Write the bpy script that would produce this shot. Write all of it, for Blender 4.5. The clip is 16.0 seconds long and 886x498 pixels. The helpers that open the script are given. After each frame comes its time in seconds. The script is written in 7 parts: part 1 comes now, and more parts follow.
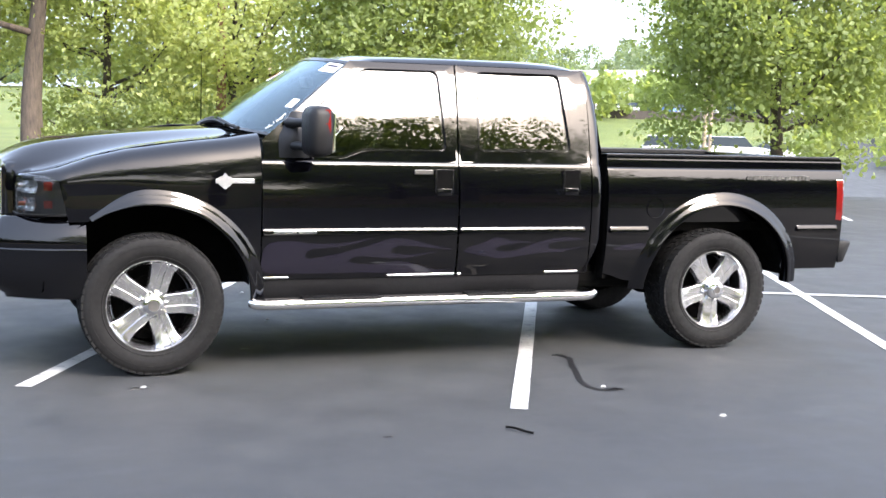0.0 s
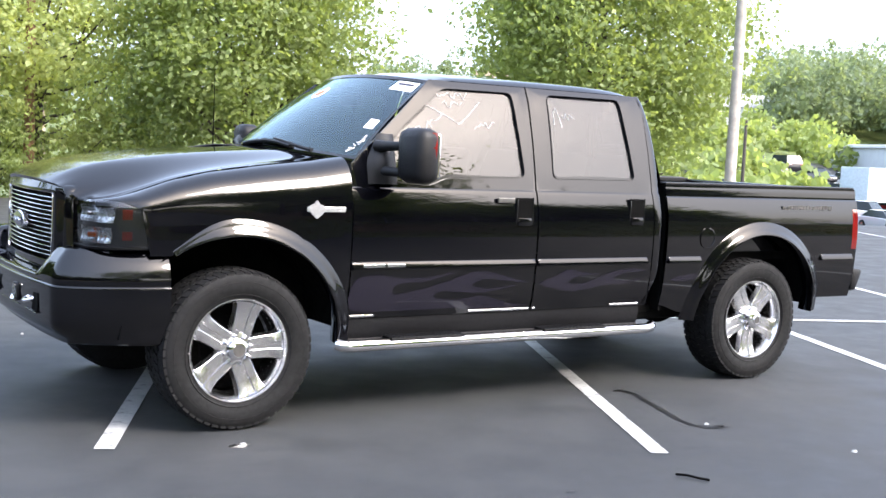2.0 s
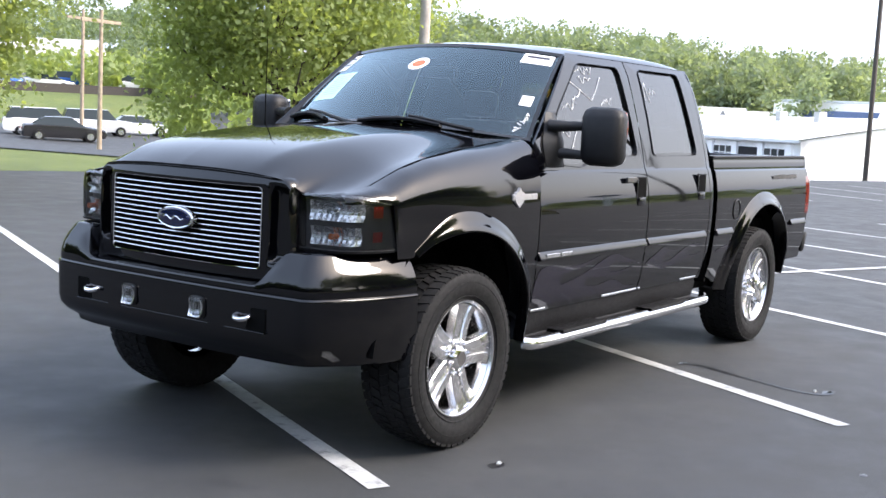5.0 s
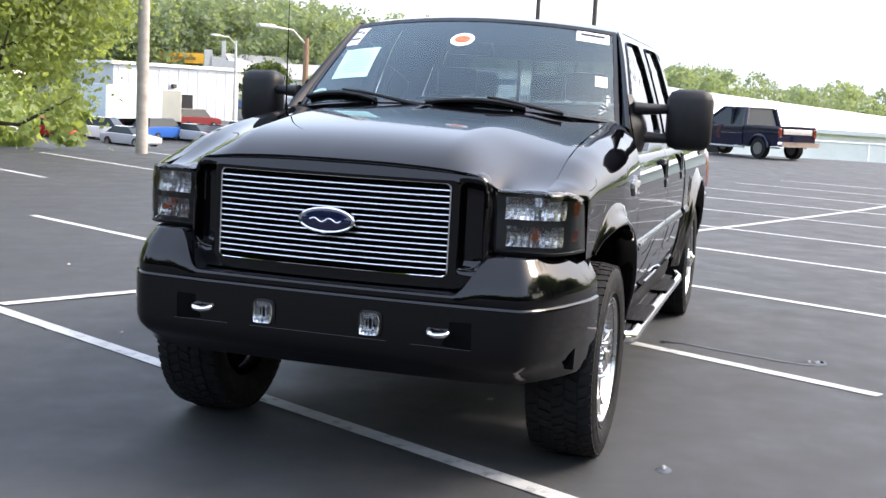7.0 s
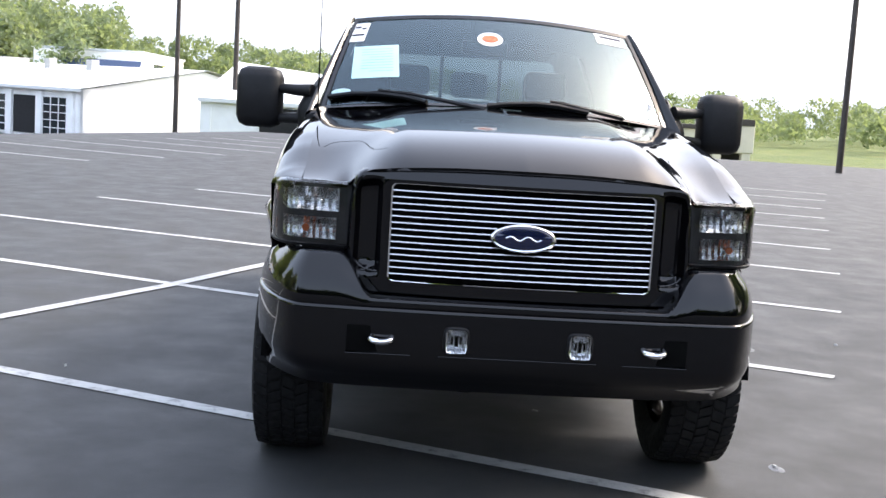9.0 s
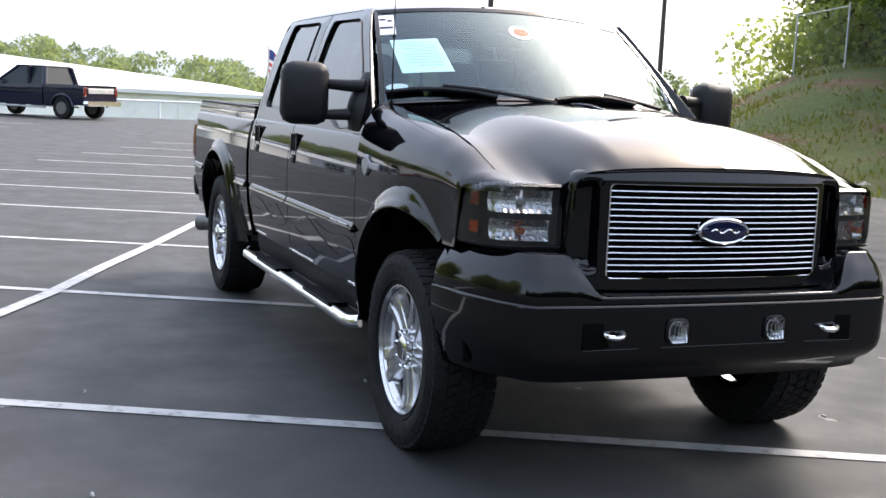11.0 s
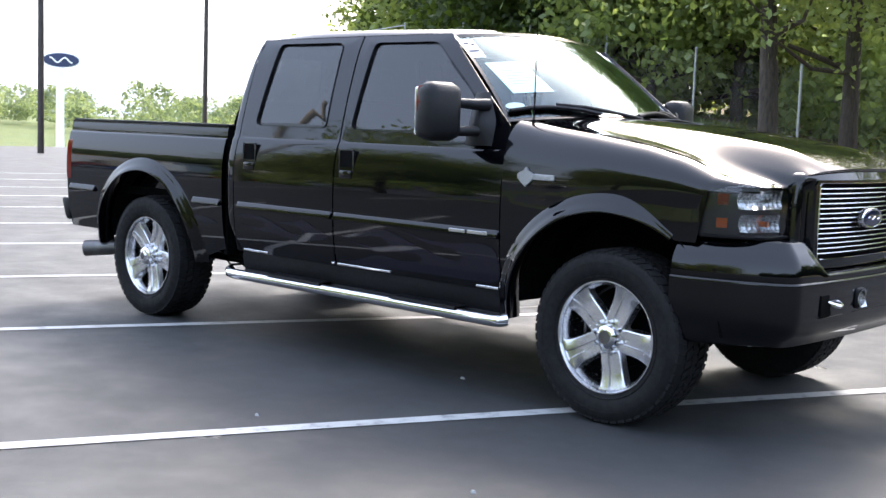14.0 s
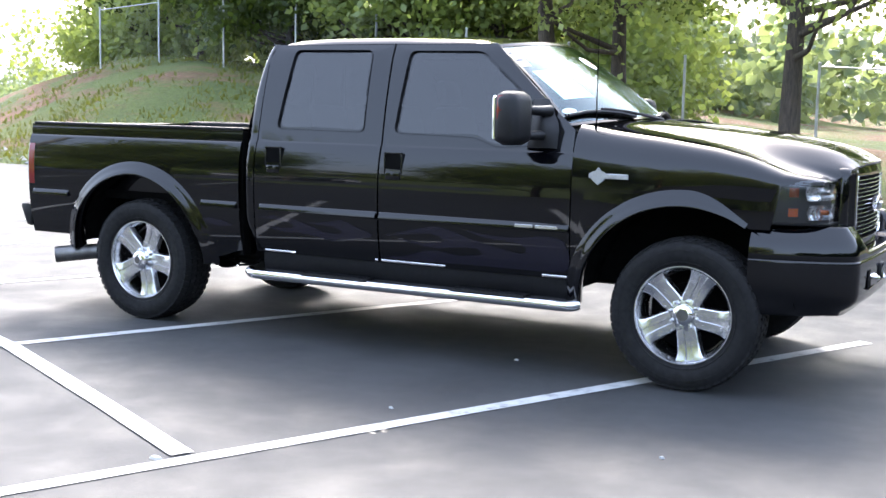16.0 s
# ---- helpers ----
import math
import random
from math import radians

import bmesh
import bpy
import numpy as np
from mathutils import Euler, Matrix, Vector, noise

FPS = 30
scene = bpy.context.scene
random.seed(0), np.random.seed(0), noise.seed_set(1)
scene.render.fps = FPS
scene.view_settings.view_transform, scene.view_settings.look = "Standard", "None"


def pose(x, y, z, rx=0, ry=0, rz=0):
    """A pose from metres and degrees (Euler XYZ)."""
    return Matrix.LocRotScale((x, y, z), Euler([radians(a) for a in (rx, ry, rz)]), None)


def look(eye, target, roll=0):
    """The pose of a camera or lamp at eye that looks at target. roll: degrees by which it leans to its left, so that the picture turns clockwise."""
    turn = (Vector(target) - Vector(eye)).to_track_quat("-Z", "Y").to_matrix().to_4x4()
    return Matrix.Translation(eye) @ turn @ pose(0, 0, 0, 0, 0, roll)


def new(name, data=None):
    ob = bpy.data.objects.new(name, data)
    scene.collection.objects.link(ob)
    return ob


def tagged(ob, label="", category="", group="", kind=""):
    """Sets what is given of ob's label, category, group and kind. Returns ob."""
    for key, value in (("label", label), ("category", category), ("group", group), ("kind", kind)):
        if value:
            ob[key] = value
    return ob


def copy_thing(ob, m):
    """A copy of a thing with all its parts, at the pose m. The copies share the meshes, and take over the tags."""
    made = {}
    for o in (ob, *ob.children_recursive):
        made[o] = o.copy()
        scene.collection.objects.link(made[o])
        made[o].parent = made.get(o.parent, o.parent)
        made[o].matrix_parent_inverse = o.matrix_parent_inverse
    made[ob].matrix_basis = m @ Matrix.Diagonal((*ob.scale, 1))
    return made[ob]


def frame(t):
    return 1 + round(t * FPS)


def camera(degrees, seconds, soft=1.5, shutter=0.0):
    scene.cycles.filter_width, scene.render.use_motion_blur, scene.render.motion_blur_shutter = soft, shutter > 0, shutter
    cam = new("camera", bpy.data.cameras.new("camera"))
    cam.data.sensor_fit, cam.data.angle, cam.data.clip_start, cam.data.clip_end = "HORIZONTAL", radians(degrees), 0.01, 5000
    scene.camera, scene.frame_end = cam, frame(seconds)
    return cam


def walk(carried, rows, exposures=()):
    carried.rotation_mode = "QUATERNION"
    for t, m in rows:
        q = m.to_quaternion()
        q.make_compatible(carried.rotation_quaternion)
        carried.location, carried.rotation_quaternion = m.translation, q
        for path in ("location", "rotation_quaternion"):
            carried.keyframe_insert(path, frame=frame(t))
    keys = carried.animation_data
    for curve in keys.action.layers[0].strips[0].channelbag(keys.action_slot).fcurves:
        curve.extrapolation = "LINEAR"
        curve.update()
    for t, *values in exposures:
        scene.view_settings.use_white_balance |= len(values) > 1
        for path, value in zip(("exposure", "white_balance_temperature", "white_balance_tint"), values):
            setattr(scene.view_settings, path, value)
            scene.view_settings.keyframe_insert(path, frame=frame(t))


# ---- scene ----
cam = camera(42.0, 16.0)
PATH = [
    (0, (-0.75, -7.978, 1.586), (-0.05, -6.118, 1.363), 1.6),
    (0.5, (-1.03, -7.8, 1.587), (-0.272, -5.961, 1.375), 1.1),
    (1, (-1.53, -7.485, 1.593), (-0.649, -5.702, 1.393), 2.2),
    (1.5, (-2.045, -6.978, 1.583), (-1.035, -5.262, 1.394), 3.0),
    (2, (-2.382, -6.6, 1.55), (-1.29, -4.934, 1.374), 2.7),
    (2.5, (-2.752, -6.169, 1.529), (-1.558, -4.573, 1.357), 2.6),
    (3, (-3.097, -5.78, 1.559), (-1.812, -4.258, 1.376), 2.3),
    (3.5, (-3.468, -5.299, 1.596), (-2.082, -3.871, 1.395), 2.4),
    (4, (-3.866, -4.899, 1.596), (-2.396, -3.559, 1.383), 2.6),
    (4.2, (-4.013, -4.731, 1.588), (-2.51, -3.428, 1.372), 2.7),
    (6.3, (-4.816, -2.447, 1.532), (-2.988, -1.676, 1.281), 3.1),
    (6.5, (-4.878, -2.22, 1.539), (-3.025, -1.511, 1.283), 3.2),
    (7, (-4.974, -1.714, 1.526), (-3.074, -1.142, 1.272), 3.0),
    (7.5, (-5.02, -1.153, 1.534), (-3.08, -0.74, 1.277), 3.2),
    (8, (-5.019, -0.61, 1.537), (-3.052, -0.358, 1.278), 3.4),
    (8.5, (-4.979, -0.08, 1.513), (-2.997, 0.008, 1.261), 3.4),
    (9, (-4.963, 0.469, 1.5), (-2.98, 0.381, 1.256), 3.5),
    (9.2, (-4.941, 0.688, 1.516), (-2.962, 0.532, 1.268), 3.4),
    (11.3, (-4.443, 2.996, 1.517), (-2.648, 2.152, 1.264), 2.8),
    (11.5, (-4.374, 3.209, 1.504), (-2.606, 2.305, 1.261), 2.9),
    (12, (-4.194, 3.7, 1.515), (-2.497, 2.668, 1.284), 2.9),
    (12.5, (-3.944, 4.199, 1.481), (-2.329, 3.038, 1.269), 3.0),
    (13, (-3.706, 4.701, 1.436), (-2.179, 3.425, 1.24), 2.9),
    (13.5, (-3.434, 5.143, 1.391), (-1.991, 3.771, 1.2), 2.4),
    (14, (-3.14, 5.608, 1.406), (-1.797, 4.14, 1.199), 2.1),
    (14.5, (-2.85, 6.074, 1.518), (-1.615, 4.52, 1.274), 1.7),
    (15, (-2.479, 6.53, 1.539), (-1.363, 4.889, 1.287), 1.9),
    (15.5, (-2.058, 6.925, 1.543), (-1.061, 5.21, 1.292), 2.2),
    (16, (-1.769, 7.199, 1.537), (-0.841, 5.444, 1.297), 1.2),
]
EXPOSURES = [(0.0, 2.27, 6350, 13), (1.0, 2.2, 6250, 13), (2.0, 2.12, 6200, 13), (3.5, 1.82, 6150, 13), (5.0, 1.75, 6350, 13), (7.0, 1.7, 6600, 13), (9.0, 1.65, 6600, 13), (10.5, 1.5, 6600, 13), (11.5, 1.35, 6550, 13), (12.5, 1.38, 6450, 13), (13.5, 1.75, 6300, 13), (14.5, 2.05, 6150, 13), (15.3, 2.28, 6100, 13), (16.0, 2.35, 6100, 13)]
walk(cam, [(t, look(eye, target, roll)) for t, eye, target, roll in PATH], EXPOSURES)

# ---- light ----
SUN_AZ, SUN_EL = -64.0, 42.0
world = bpy.data.worlds.new("sky")
world.use_nodes = True
scene.world = world
nt = world.node_tree
sky = nt.nodes.new("ShaderNodeTexSky")
sky.sky_type, sky.sun_disc = "NISHITA", False
sky.sun_elevation, sky.sun_rotation = radians(SUN_EL), radians(90 - SUN_AZ)
sky.air_density, sky.dust_density, sky.ozone_density = 1.2, 6.5, 1.0
haze = nt.nodes.new("ShaderNodeMix")
haze.data_type = "RGBA"
haze.inputs[0].default_value = 0.36
haze.inputs[7].default_value = (6.2, 7.2, 9.0, 1)
nt.links.new(sky.outputs[0], haze.inputs[6])
nt.links.new(haze.outputs[2], nt.nodes["Background"].inputs[0])
nt.nodes["Background"].inputs[1].default_value = 0.15
lamp = bpy.data.lights.new("sun", "SUN")
lamp.energy, lamp.angle, lamp.color = 1.4, radians(20), (1.0, 0.95, 0.87)
sun = new("sun", lamp)
_d = Vector((math.cos(radians(SUN_AZ)) * math.cos(radians(SUN_EL)), math.sin(radians(SUN_AZ)) * math.cos(radians(SUN_EL)), math.sin(radians(SUN_EL))))
sun.matrix_world = look(_d * 60, (0, 0, 0))


# ---- helpers of this scene ----
def lin(a, b, n, endpoint=True):
    return [float(v) for v in np.linspace(a, b, n, endpoint=endpoint)]


def link(name, verts, faces, m, parent=None, label="", smooth=False, sharp=35.0):
    """One mesh object from points and faces, under a thing or a part."""
    me = bpy.data.meshes.new(name)
    me.from_pydata([tuple(v) for v in verts], [], [tuple(f) for f in faces])
    return finish(name, me, m, parent, label, smooth, sharp)


def finish(name, me, m, parent=None, label="", smooth=False, sharp=35.0):
    for one in m if isinstance(m, (list, tuple)) else (m,):
        me.materials.append(one)
    bm = bmesh.new()
    bm.from_mesh(me)
    bmesh.ops.remove_doubles(bm, verts=bm.verts, dist=1e-5)
    bmesh.ops.recalc_face_normals(bm, faces=bm.faces)
    bm.to_mesh(me)
    bm.free()
    if smooth:
        me.shade_smooth()
        me.set_sharp_from_angle(angle=radians(sharp))
    ob = new(name, me)
    if parent:
        ob.parent = parent
    return tagged(ob, label)


def part(name, bm, m, parent=None, label="", smooth=False, sharp=35.0):
    me = bpy.data.meshes.new(name)
    bm.to_mesh(me)
    bm.free()
    return finish(name, me, m, parent, label, smooth, sharp)


def thing(name, label, category, group="", at=None):
    e = new(name)
    if at:
        e.matrix_world = at
    return tagged(e, label, category, group)


def cuboid(bm, lo, hi, bevel=0.0, m=None):
    """A box from corner to corner, with bevelled edges, added to bm."""
    made = bmesh.ops.create_cube(bm, size=1)["verts"]
    for v in made:
        v.co = Vector([lo[i] + (hi[i] - lo[i]) * (v.co[i] + 0.5) for i in range(3)])
    if bevel:
        es = list({e for v in made for e in v.link_edges})
        made = [v for v in bmesh.ops.bevel(bm, geom=es, offset=bevel, segments=2, affect="EDGES", profile=0.5)["verts"]]
        seen, todo = set(made), list(made)
        while todo:
            for e in todo.pop().link_edges:
                for v in e.verts:
                    if v not in seen:
                        seen.add(v), todo.append(v)
        made = list(seen)
    if m is not None:
        bmesh.ops.transform(bm, matrix=m, verts=made)
    return made


def rod(bm, a, b, r0, r1=None, n=12, caps=True):
    """A round bar from a to b."""
    a, b = Vector(a), Vector(b)
    turn = (b - a).to_track_quat("Z", "Y").to_matrix().to_4x4()
    m = Matrix.Translation((a + b) / 2) @ turn
    bmesh.ops.create_cone(bm, cap_ends=caps, segments=n, radius1=r0, radius2=r0 if r1 is None else r1, depth=(b - a).length, matrix=m)


def tube(points, r, n=10, r_end=None):
    """A bent pipe through points; returns verts, faces."""
    pts = [Vector(p) for p in points]
    verts, faces, up = [], [], Vector((0.13, 0.31, 1)).normalized()
    for i, p in enumerate(pts):
        d = (pts[min(i + 1, len(pts) - 1)] - pts[max(i - 1, 0)]).normalized()
        s = d.cross(up).normalized()
        u = s.cross(d)
        rr = r if r_end is None else r + (r_end - r) * i / (len(pts) - 1)
        verts += [p + rr * (math.cos(a) * s + math.sin(a) * u) for a in lin(0, 2 * math.pi, n, endpoint=False)]
    for i in range(len(pts) - 1):
        faces += [(i * n + k, i * n + (k + 1) % n, (i + 1) * n + (k + 1) % n, (i + 1) * n + k) for k in range(n)]
    faces += [tuple(range(n))[::-1], tuple(range((len(pts) - 1) * n, len(pts) * n))]
    return verts, faces


def lathe(profile, n=48, axis="y"):
    """A turned form: profile of (radius, along)."""
    verts, faces, k = [], [], len(profile)
    for i in range(n):
        a = 2 * math.pi * i / n
        verts += [(r * math.cos(a), h, r * math.sin(a)) if axis == "y" else (r * math.cos(a), r * math.sin(a), h) for r, h in profile]
    for i in range(n):
        j = (i + 1) % n
        faces += [(i * k + q, i * k + q + 1, j * k + q + 1, j * k + q) for q in range(k - 1)]
    return verts, faces


def grid(rows):
    """verts, faces of a surface through rows of points of equal length."""
    k = len(rows[0])
    verts = [p for row in rows for p in row]
    faces = [(i * k + j, i * k + j + 1, (i + 1) * k + j + 1, (i + 1) * k + j) for i in range(len(rows) - 1) for j in range(k - 1)]
    return verts, faces


def join(*some):
    verts, faces = [], []
    for v, f in some:
        faces += [tuple(i + len(verts) for i in one) for one in f]
        verts += list(v)
    return verts, faces


def table(*pairs):
    xs, ys = zip(*pairs)
    return lambda x: float(np.interp(x, xs, ys))


def smoothstep(a, b, x):
    t = min(1.0, max(0.0, (x - a) / (b - a)))
    return t * t * (3 - 2 * t)


# ---- materials ----
class Nodes:
    """A node material in the making."""

    def __init__(self, name, colour=(0.5, 0.5, 0.5), rough=0.5, metal=0.0, **more):
        self.m = bpy.data.materials.new(name)
        self.m.use_nodes = True
        self.t = self.m.node_tree
        self.b = self.t.nodes["Principled BSDF"]
        self.set(**{"Base Color": (*colour, 1), "Roughness": rough, "Metallic": metal}, **more)

    def set(self, **values):
        for k, v in values.items():
            self.b.inputs[k].default_value = v
        return self

    def node(self, kind, **values):
        n = self.t.nodes.new(kind)
        for k, v in values.items():
            n.inputs[k].default_value = v
        return n

    def to(self, out, into):
        self.t.links.new(out, into)

    def coord(self):
        return self.t.nodes.new("ShaderNodeNewGeometry").outputs["Position"]

    def noise(self, scale, detail=4.0, rough=0.55, where=None, stretch=None):
        n = self.node("ShaderNodeTexNoise", Scale=scale, Detail=detail, Roughness=rough)
        src = where or self.coord()
        if stretch:
            mp = self.node("ShaderNodeMapping")
            mp.inputs["Scale"].default_value = stretch
            self.to(src, mp.inputs[0])
            src = mp.outputs[0]
        self.to(src, n.inputs["Vector"])
        return n.outputs["Fac"]

    def ramp(self, fac, *stops):
        r = self.t.nodes.new("ShaderNodeValToRGB")
        while len(r.color_ramp.elements) < len(stops):
            r.color_ramp.elements.new(0.5)
        for e, (p, c) in zip(r.color_ramp.elements, stops):
            e.position, e.color = p, (*c, 1) if isinstance(c, tuple) else (c, c, c, 1)
        self.to(fac, r.inputs[0])
        return r.outputs[0]

    def mix(self, fac, a, b, kind="MIX"):
        n = self.t.nodes.new("ShaderNodeMix")
        n.data_type, n.blend_type = "RGBA", kind
        for sock, v in ((n.inputs[0], fac), (n.inputs[6], a), (n.inputs[7], b)):
            if hasattr(v, "links"):
                self.to(v, sock)
            else:
                sock.default_value = (*v, 1) if isinstance(v, tuple) else v
        return n.outputs[2]

    def colour(self, out):
        self.to(out, self.b.inputs["Base Color"])
        return self

    def rough(self, out):
        self.to(out, self.b.inputs["Roughness"])
        return self

    def bump(self, out, strength=0.2, distance=0.01):
        n = self.node("ShaderNodeBump", Strength=strength, Distance=distance)
        self.to(out, n.inputs["Height"])
        self.to(n.outputs[0], self.b.inputs["Normal"])
        return self


def simple(name, colour, rough=0.5, metal=0.0, grain=0.12, scale=6.0, fine=0.0, **more):
    """A plain surface with slight unevenness of tone and gloss."""
    n = Nodes(name, colour, rough, metal, **more)
    f = n.noise(scale, 5)
    lo, hi = (tuple(max(0.0, c * k) for c in colour) for k in (1 - grain, 1 + grain))
    n.colour(n.ramp(f, (0.3, lo), (0.7, hi)))
    n.rough(n.ramp(n.noise(scale * 2.3, 4), (0.3, max(0.02, rough * 0.85)), (0.7, min(1.0, rough * 1.15))))
    if fine:
        n.bump(n.noise(fine, 3), 0.25, 0.004)
    return n.m


def glass(name, tint, ior=1.5, sheen=(1.0, 1.0, 1.0)):
    """A thin pane: tinted see-through, with the gloss of glass."""
    m = bpy.data.materials.new(name)
    m.use_nodes = True
    t = m.node_tree
    t.nodes.remove(t.nodes["Principled BSDF"])
    fr, tr, gl, mx = (t.nodes.new("ShaderNode" + k) for k in ("Fresnel", "BsdfTransparent", "BsdfGlossy", "MixShader"))
    fr.inputs[0].default_value = ior
    tr.inputs[0].default_value = (*tint, 1)
    gl.inputs["Roughness"].default_value = 0.01
    gl.inputs["Color"].default_value = (*sheen, 1)
    t.links.new(fr.outputs[0], mx.inputs[0])
    t.links.new(tr.outputs[0], mx.inputs[1])
    t.links.new(gl.outputs[0], mx.inputs[2])
    t.links.new(mx.outputs[0], t.nodes["Material Output"].inputs[0])
    return m


def asphalt_material():
    n = Nodes("asphalt", (0.05, 0.05, 0.055), 0.8)
    big, mid, fine = n.noise(0.35, 3), n.noise(2.2, 5, 0.6), n.noise(140, 3, 0.7)
    base = n.ramp(big, (0.3, (0.0225, 0.0240, 0.0255)), (0.7, (0.0335, 0.0350, 0.0362)))
    base = n.mix(0.55, base, n.ramp(mid, (0.3, (0.62, 0.63, 0.64)), (0.72, (1.25, 1.24, 1.22))), "MULTIPLY")
    speck = n.ramp(fine, (0.35, 0.7), (0.62, 1.05), (0.75, 1.9))
    base = n.mix(0.5, base, speck, "MULTIPLY")
    scuff = n.ramp(n.noise(0.9, 6, 0.62, stretch=(1.0, 2.6, 1.0)), (0.60, 0.0), (0.74, 1.0))
    base = n.mix(n.mix(0.35, (0.0, 0.0, 0.0), scuff), base, (0.062, 0.065, 0.068))
    n.colour(base)
    n.rough(n.ramp(mid, (0.3, 0.6), (0.7, 0.85)))
    return n.bump(n.noise(90, 4, 0.7), 0.5, 0.004).m


def paint_line_material():
    n = Nodes("road_paint", (0.72, 0.73, 0.72), 0.6)
    wear = n.ramp(n.noise(9, 6, 0.7), (0.34, (0.17, 0.175, 0.18)), (0.46, (0.40, 0.405, 0.40)), (0.8, (0.50, 0.50, 0.495)))
    n.colour(n.mix(0.35, wear, n.ramp(n.noise(120, 2), (0.35, (0.6, 0.6, 0.6)), (0.6, (1.0, 1.0, 1.0))), "MULTIPLY"))
    return n.bump(n.noise(90, 4, 0.7), 0.4, 0.003).m


def grass_material(name, a, b, c):
    n = Nodes(name, a, 0.9)
    f = n.ramp(n.noise(0.5, 5, 0.6), (0.32, a), (0.55, b), (0.75, c))
    n.colour(n.mix(0.6, f, n.ramp(n.noise(14, 5, 0.7), (0.3, (0.5, 0.5, 0.5)), (0.7, (1.4, 1.4, 1.3))), "MULTIPLY"))
    return n.bump(n.noise(25, 5, 0.7), 0.8, 0.06).m


def leaf_material(name, dark, light):
    n = Nodes(name, dark, 0.55)
    g = n.t.nodes.new("ShaderNodeNewGeometry")
    tone = n.ramp(g.outputs["Random Per Island"], (0.0, dark), (0.6, tuple((a + b) / 2 for a, b in zip(dark, light))), (1.0, light))
    n.colour(n.mix(0.4, tone, n.ramp(n.noise(0.8, 3), (0.3, (0.7, 0.75, 0.6)), (0.7, (1.25, 1.2, 1.1))), "MULTIPLY"))
    tr = n.t.nodes.new("ShaderNodeBsdfTranslucent")
    tr.inputs[0].default_value = (light[0] * 1.3, light[1] * 1.25, light[2] * 0.6, 1)
    mx = n.node("ShaderNodeMixShader", Fac=0.55)
    n.to(n.b.outputs[0], mx.inputs[1])
    n.to(tr.outputs[0], mx.inputs[2])
    n.to(mx.outputs[0], n.t.nodes["Material Output"].inputs[0])
    return n.m


def car_paint(name, colour, flake=0.0):
    n = Nodes(name, colour, 0.04, 0.0, **{"IOR": 1.48})
    n.rough(n.ramp(n.noise(3.0, 6, 0.6), (0.35, 0.02), (0.75, 0.07)))
    n.bump(n.noise(1.6, 2), 0.02, 0.01)
    return n.m


ASPHALT, LINE = asphalt_material(), paint_line_material()
LAWN = grass_material("lawn_grass", (0.10, 0.13, 0.02), (0.17, 0.19, 0.03), (0.20, 0.20, 0.05))
PAINT = car_paint("black_paint", (0.0012, 0.0012, 0.0020))
FLAME = car_paint("flame_paint", (0.0085, 0.0075, 0.0135))
CHROME = simple("chrome", (0.80, 0.80, 0.81), 0.06, 1.0, 0.04)
ALLOY = simple("polished_alloy", (0.66, 0.66, 0.67), 0.24, 1.0, 0.06, 20)
RUBBER = simple("tyre_rubber", (0.0075, 0.0075, 0.008), 0.75, 0, 0.25, 18, 60, **{"Specular IOR Level": 0.25})
PLASTIC = simple("black_plastic", (0.006, 0.006, 0.007), 0.5, 0, 0.2, 25, 300, **{"Specular IOR Level": 0.32})
CLADDING = simple("matt_cladding", (0.004, 0.004, 0.005), 0.6, 0, 0.2, 25, 300, **{"Specular IOR Level": 0.2})
TRIM = simple("gloss_black_trim", (0.003, 0.003, 0.0035), 0.12, 0, 0.2, 10)
# black underbody parts; also painted shade where hollows are solid slabs
DARK = simple("underbody_and_hollow_black", (0.002, 0.002, 0.002), 0.9, 0, 0.3, 8, **{"Specular IOR Level": 0.08})
STEEL = simple("dull_steel", (0.16, 0.155, 0.15), 0.45, 0.9, 0.25, 12)
WINDSHIELD, TINT = glass("windshield_glass", (0.46, 0.55, 0.56), 1.75, (0.76, 0.93, 1.0)), glass("tinted_glass", (0.05, 0.055, 0.06), 1.62)
CLEAR = glass("lamp_glass", (0.78, 0.79, 0.80))
SMOKED = simple("smoked_housing", (0.035, 0.036, 0.038), 0.4, 0.2, 0.2)
AMBER = Nodes("amber_lens", (0.55, 0.11, 0.015), 0.15, 0, **{"Coat Weight": 1.0}).m
RED = Nodes("red_lens", (0.15, 0.008, 0.007), 0.12, 0, **{"Coat Weight": 1.0}).m
WHITE_PAPER = simple("white_paper", (0.80, 0.80, 0.78), 0.7, 0, 0.03)
TEAL_PAPER = simple("pale_teal_paper", (0.48, 0.78, 0.76), 0.7, 0, 0.04)
INK = simple("dark_ink", (0.03, 0.03, 0.05), 0.7)
SEAT = simple("grey_leather", (0.018, 0.018, 0.019), 0.55, 0, 0.2, 12, 120)
BLUE_OVAL = Nodes("badge_blue", (0.006, 0.010, 0.045), 0.15, 0.2, **{"Coat Weight": 1.0}).m
EMBLEM = simple("emblem_silver", (0.42, 0.42, 0.43), 0.32, 0.5, 0.35, 140)
REFLECTOR = simple("lamp_reflector", (0.66, 0.67, 0.68), 0.26, 1.0, 0.2, 90, 60)


